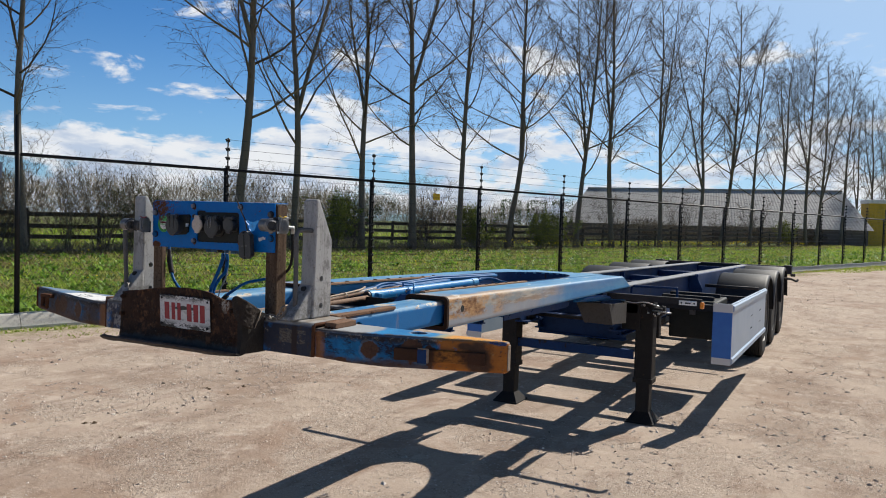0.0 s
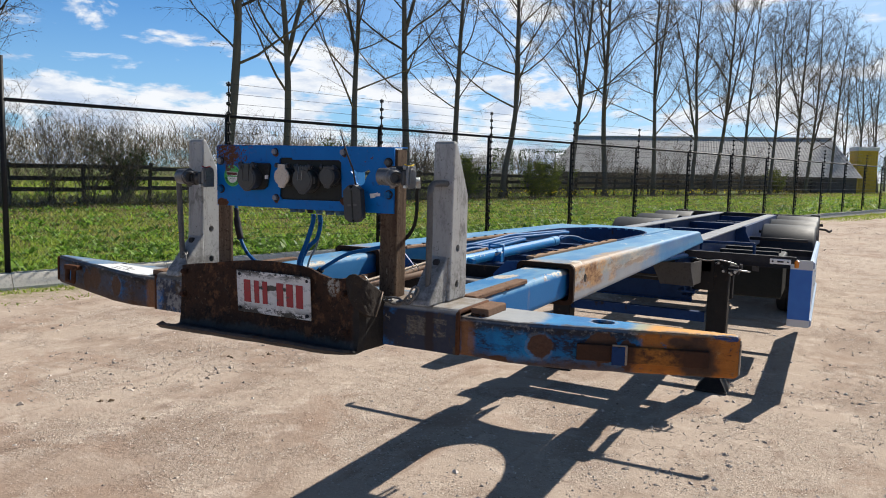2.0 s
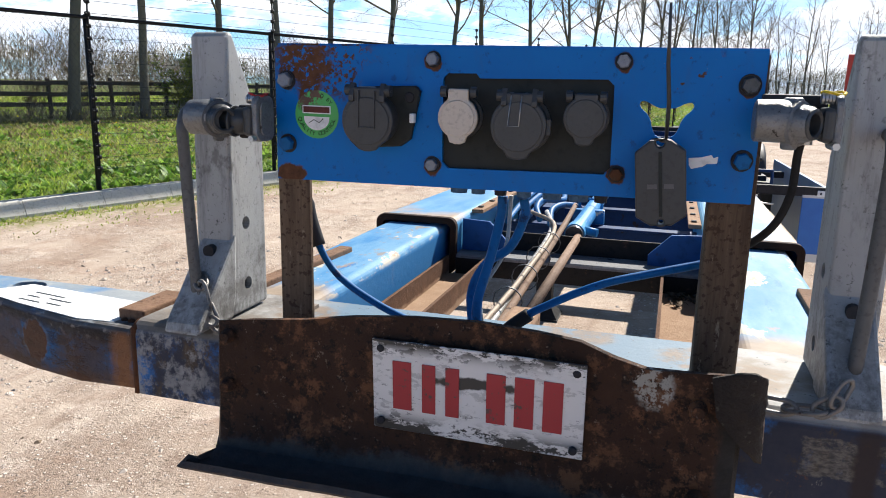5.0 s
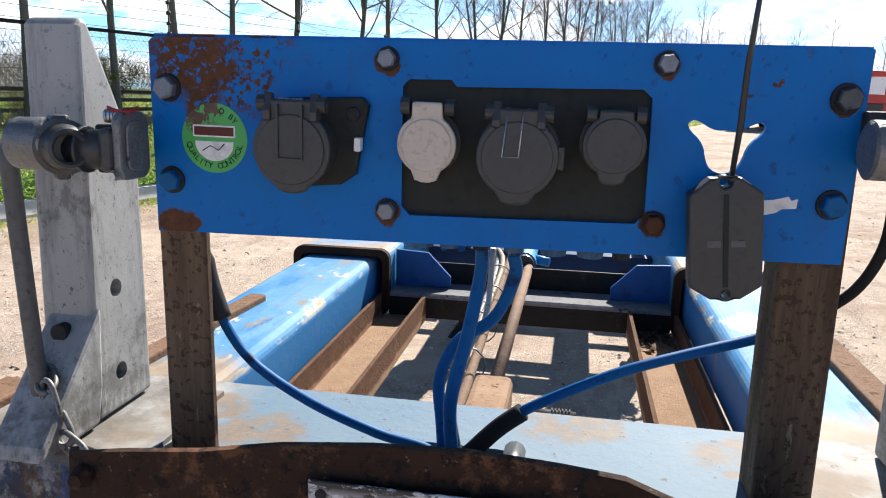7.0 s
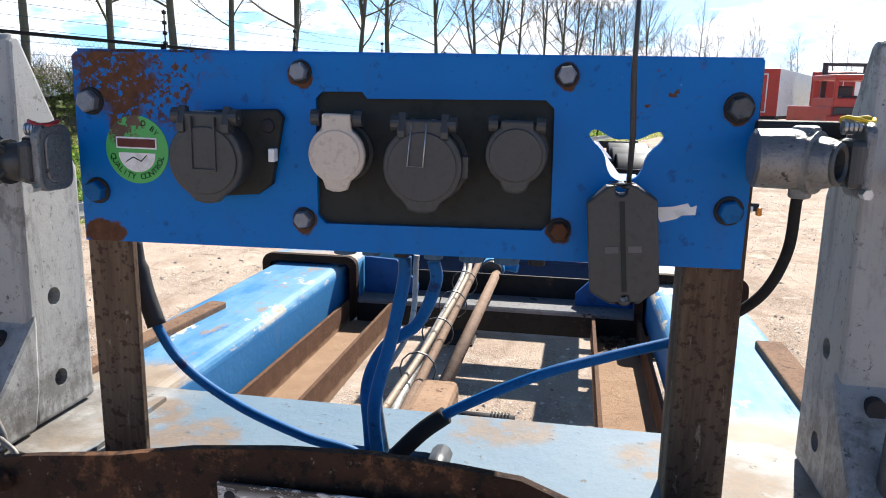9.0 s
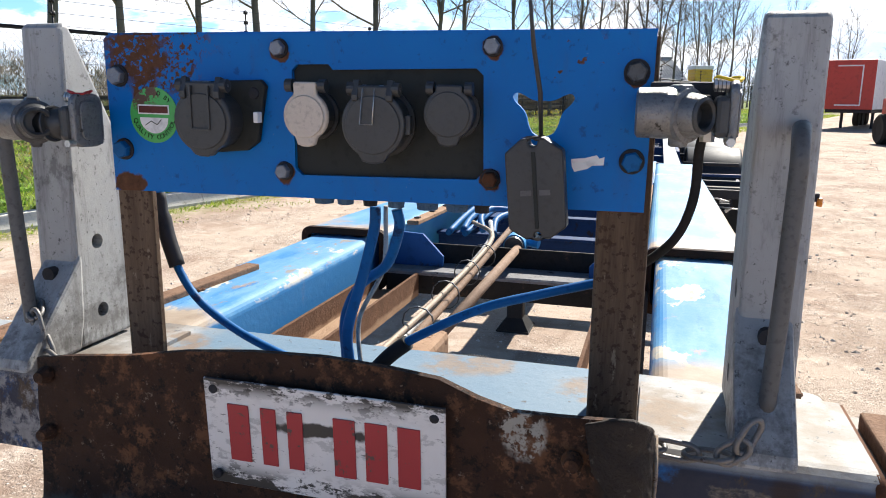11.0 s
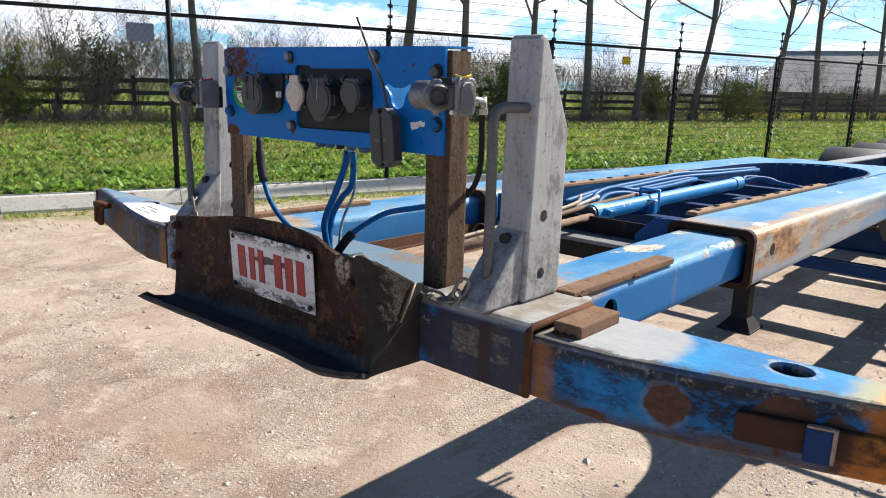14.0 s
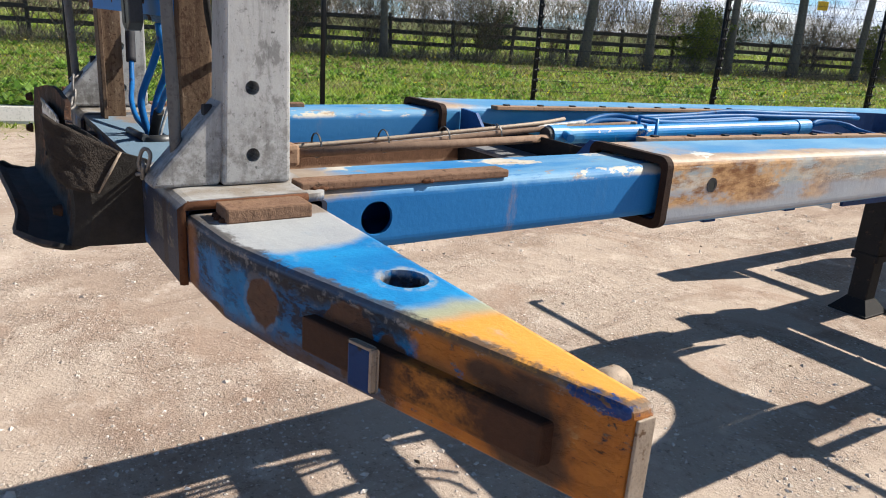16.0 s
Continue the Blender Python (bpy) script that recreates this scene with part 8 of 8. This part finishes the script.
# ---- stones on the yard ----
def pebbles(name, label, spans, mat, seed, patchy=False):
    g = random.Random(seed)
    vv, ff = [], []
    faces = [(0, 2, 4), (2, 1, 4), (1, 3, 4), (3, 0, 4), (2, 0, 5), (1, 2, 5), (3, 1, 5), (0, 3, 5)]
    for x0, x1, y0, y1, count, big in spans:
        for _ in range(count):
            c0 = Vector((g.uniform(x0, x1), g.uniform(y0, y1), 0))
            if (c0 - F0).dot(FV) > -0.3:
                continue
            if patchy and 0.5 + 0.9 * noise.noise(c0 * 1.1) + 0.6 * noise.noise(c0 * 3.7) < g.random():
                continue
            r = big * (0.22 + 0.78 * g.random() ** 4)
            a = g.uniform(0, 6.28)
            ax, ay = Vector((math.cos(a), math.sin(a), 0)), Vector((-math.sin(a), math.cos(a), 0))
            z = Vector((0, 0, 1))
            c0.z = ground_z((c0 - F0).dot(FV)) + r * 0.12
            o = len(vv)
            for d, s in ((ax, 1), (ax, -1), (ay, 0.75), (ay, -0.75), (z, 0.55), (z, -0.5)):
                vv.append(c0 + d * r * s * g.uniform(0.7, 1.2) + Vector((g.uniform(-1, 1), g.uniform(-1, 1), 0)) * r * 0.2)
            ff += [tuple(i + o for i in f) for f in faces]
    return tagged(raw(name, vv, ff, mat), label, "stones", kind="stuff")


pebbles("gravel", "loose pale pebbles on packed sand", [(-4.5, 3.5, -2.5, 5, 40000, 0.014), (-4.5, 3.5, -2.5, 6, 5200, 0.026), (-4.5, 3.5, -2.5, 6, 420, 0.038), (-9, 6, -3, 16, 15000, 0.024), (-6, 8, 6, 30, 6000, 0.034)], "stone", 21, True)
pebbles("soil_clods", "small dark soil clods on the yard", [(-3.06, -2.95, 1.6, 1.7, 4, 0.035), (-2.7, -2.3, 1.4, 1.62, 16, 0.030), (-1.5, -1.1, 0.7, 0.95, 14, 0.016), (-3.5, 1.5, -1.5, 5, 70, 0.018), (-3.2, -2.2, 2.4, 3.4, 10, 0.03)], "clod", 22)

# ---- beyond the fence: barn, container, clipped hedges ----
barn = thing("barn", "long low barn with a grey corrugated hipped roof", "barn", (-13.8, 95.5, 0.2), turn=9.2)
BL, RL, RB, RT, DP = 17.3, 15.1, 2.0, 6.4, 7.0
part("wall", merge(rbox(-BL + 0.5, BL - 0.5, -DP, -DP + 0.25, 0, RB, 0), rbox(-BL + 0.5, BL - 0.5, DP - 0.25, DP, 0, RB, 0)), "barn_wall", barn)
for s in (-1, 1):
    part("gable", rbox(s * (BL - 0.6) - 0.12, s * (BL - 0.6) + 0.12, -DP, DP, 0, RB, 0), "barn_wall", barn)
rv = []
N = 200
for i in range(N + 1):
    k = -1 + 2 * i / N
    dz = 0.03 * (i % 2)
    rv += [Vector((k * BL, -DP - 0.5, RB - 0.2 + dz)), Vector((k * RL, 0, RT + dz))]
rf = [(2 * i, 2 * i + 2, 2 * i + 3, 2 * i + 1) for i in range(N)]
raw("roof", rv, rf, "roof", barn, "grey weathered corrugated sheet")
raw("roof", [Vector((v.x, -v.y, v.z)) for v in rv], [f[::-1] for f in rf], "roof", barn)
for s in (-1, 1):
    raw("hip", [(s * BL, -DP - 0.5, RB - 0.2), (s * BL, DP + 0.5, RB - 0.2), (s * RL, 0, RT)], [(0, 1, 2)], "roof", barn)
part("ridge", tube([(-RL, 0, RT + 0.08), (RL, 0, RT + 0.08)], 0.12, 8), "roof", barn)

silo = thing("yellow_container", "faded yellow container with a white top", "container", (4.6, 97.9, 0.2), turn=20)
part("body", rbox(-1.1, 1.1, -1.2, 1.2, 0.0, 5.0, 0.03), "yard_box", silo)
for k in range(7):
    part("rib", rbox(-1.0 + 0.3 * k, -0.9 + 0.3 * k, -1.23, -1.2, 0.1, 4.9, 0), "yard_box", silo)
part("roof", merge(rbox(-1.2, 1.2, -1.3, 1.3, 5.0, 5.45, 0.08)), "truck_white", silo)

gh = random.Random(31)
for k in range(3):
    cvv, cff = [], []
    for _ in range(2600):
        q = Vector((gh.uniform(-0.75, 0.75), gh.uniform(-0.6, 0.6), gh.uniform(0, 3.25)))
        if abs(q.x) < 0.55 and abs(q.y) < 0.4 and q.z < 3.0:
            continue
        o, s = len(cvv), 0.07
        cvv.extend([q + Vector((gh.uniform(-s, s), gh.uniform(-s, s), gh.uniform(-s, s))) for _ in range(3)])
        cff.append((o, o + 1, o + 2))
    hb = thing("clipped_shrub", "dark green clipped block-shaped shrub", "shrub", (-20.0 + 1.75 * k, 48.3 + 0.7 * k, 0.2), "clipped shrubs", turn=20)
    raw("crown", cvv, cff, "evergreen", hb)
    part("trunk", tube([(0, 0, 0), (0, 0, 3.0)], [0.12, 0.03], 6), "bark", hb)


# ---- vehicles across the yard ----
def box_trailer(at, turn, red_front):
    t = thing("box_trailer", "parked grey-white box trailer with a red end", "trailer", at, "parked trailers", turn=turn)
    part("box", rbox(-1.25, 1.25, 0, 13.5, 1.15, 3.9, 0.03), "truck_white", t)
    part("end_door", rbox(-1.24, 1.24, -0.05, 0.0, 1.15, 3.88, 0.02), "truck_red", t, "red end door with a white frame line")
    part("door_line", merge(rbox(0.55, 0.62, -0.06, -0.05, 1.35, 3.6, 0), rbox(-0.7, 0.62, -0.06, -0.05, 3.53, 3.6, 0), rbox(-0.7, 0.62, -0.06, -0.05, 1.35, 1.42, 0)), "truck_white", t)
    part("chassis", rbox(-1.2, 1.2, 0.1, 11.9, 0.95, 1.15, 0.02), "frame_dark", t)
    for x in (-0.9, 0.75):
        part("leg", rbox(x, x + 0.15, 2.6, 2.75, 0.0, 0.95, 0.01), "frame_dark", t)
    for y in (8.0, 9.3, 10.6):
        for s in (-1, 1):
            part("wheel", moved(lathe([(-0.15, 0.2), (-0.17, 0.45), (-0.12, 0.5), (0.12, 0.5), (0.17, 0.45), (0.15, 0.2)], (0, 0, 0), "x", 20), pose(s * 1.05, y, 0.5)), "rubber", t)
    return t


box_trailer((10.46, 46.4, 0.0), -23.8, True)
box_trailer((15.6, 49.5, 0.0), -30, True)

lift = thing("yard_truck", "orange-red yard truck with a black grille and big tyres", "yard truck", (10.1, 28.4, 0.0), turn=8)
part("body", merge(rbox(-1.0, 1.1, 0.0, 3.8, 0.80, 1.75, 0.05), rbox(-1.25, 1.25, -0.25, 0.1, 1.10, 1.42, 0.04)), "truck_red", lift)
cab = part("cab", merge(rbox(-0.95, 0.95, 0.0, 1.8, 1.70, 2.05, 0.04), *[rbox(x, x + 0.13, y, y + 0.13, 2.0, 2.75, 0.02) for x in (-0.95, 0.82) for y in (0.0, 1.67)], rbox(-0.97, 0.97, -0.05, 1.85, 2.68, 2.88, 0.05)), "truck_red", lift)
part("driver_seat", merge(rbox(-0.25, 0.3, 0.8, 1.3, 1.8, 2.15, 0.05), rbox(-0.25, 0.3, 1.2, 1.35, 2.1, 2.5, 0.05)), "black", cab)
part("exhaust_pipe", tube([(0.98, 1.9, 1.4), (0.98, 1.9, 2.6)], 0.06, 10), "black", lift)
part("grille", rbox(-0.95, 0.75, -0.05, 0.0, 1.46, 1.72, 0.02), "black", lift)
part("plate_bar", rbox(-0.35, 0.25, -0.28, -0.25, 1.30, 1.41, 0), "yellow", lift)
part("headboard", merge(rbox(-0.55, -0.36, 1.95, 2.05, 1.55, 3.38, 0.02), rbox(0.98, 1.17, 1.95, 2.05, 1.55, 3.38, 0.02), rbox(-0.55, 1.17, 1.95, 2.05, 3.25, 3.38, 0.02), rbox(-0.55, 1.17, 1.95, 2.05, 2.80, 3.02, 0.02)), "black", lift)
for x in (-1.1, 1.1):
    for y in (0.7, 3.1):
        part("wheel", moved(lathe([(-0.2, 0.25), (-0.24, 0.5), (-0.18, 0.58), (0.18, 0.58), (0.24, 0.5), (0.2, 0.25)], (0, 0, 0), "x", 22), pose(x, y, 0.58)), "rubber", lift)
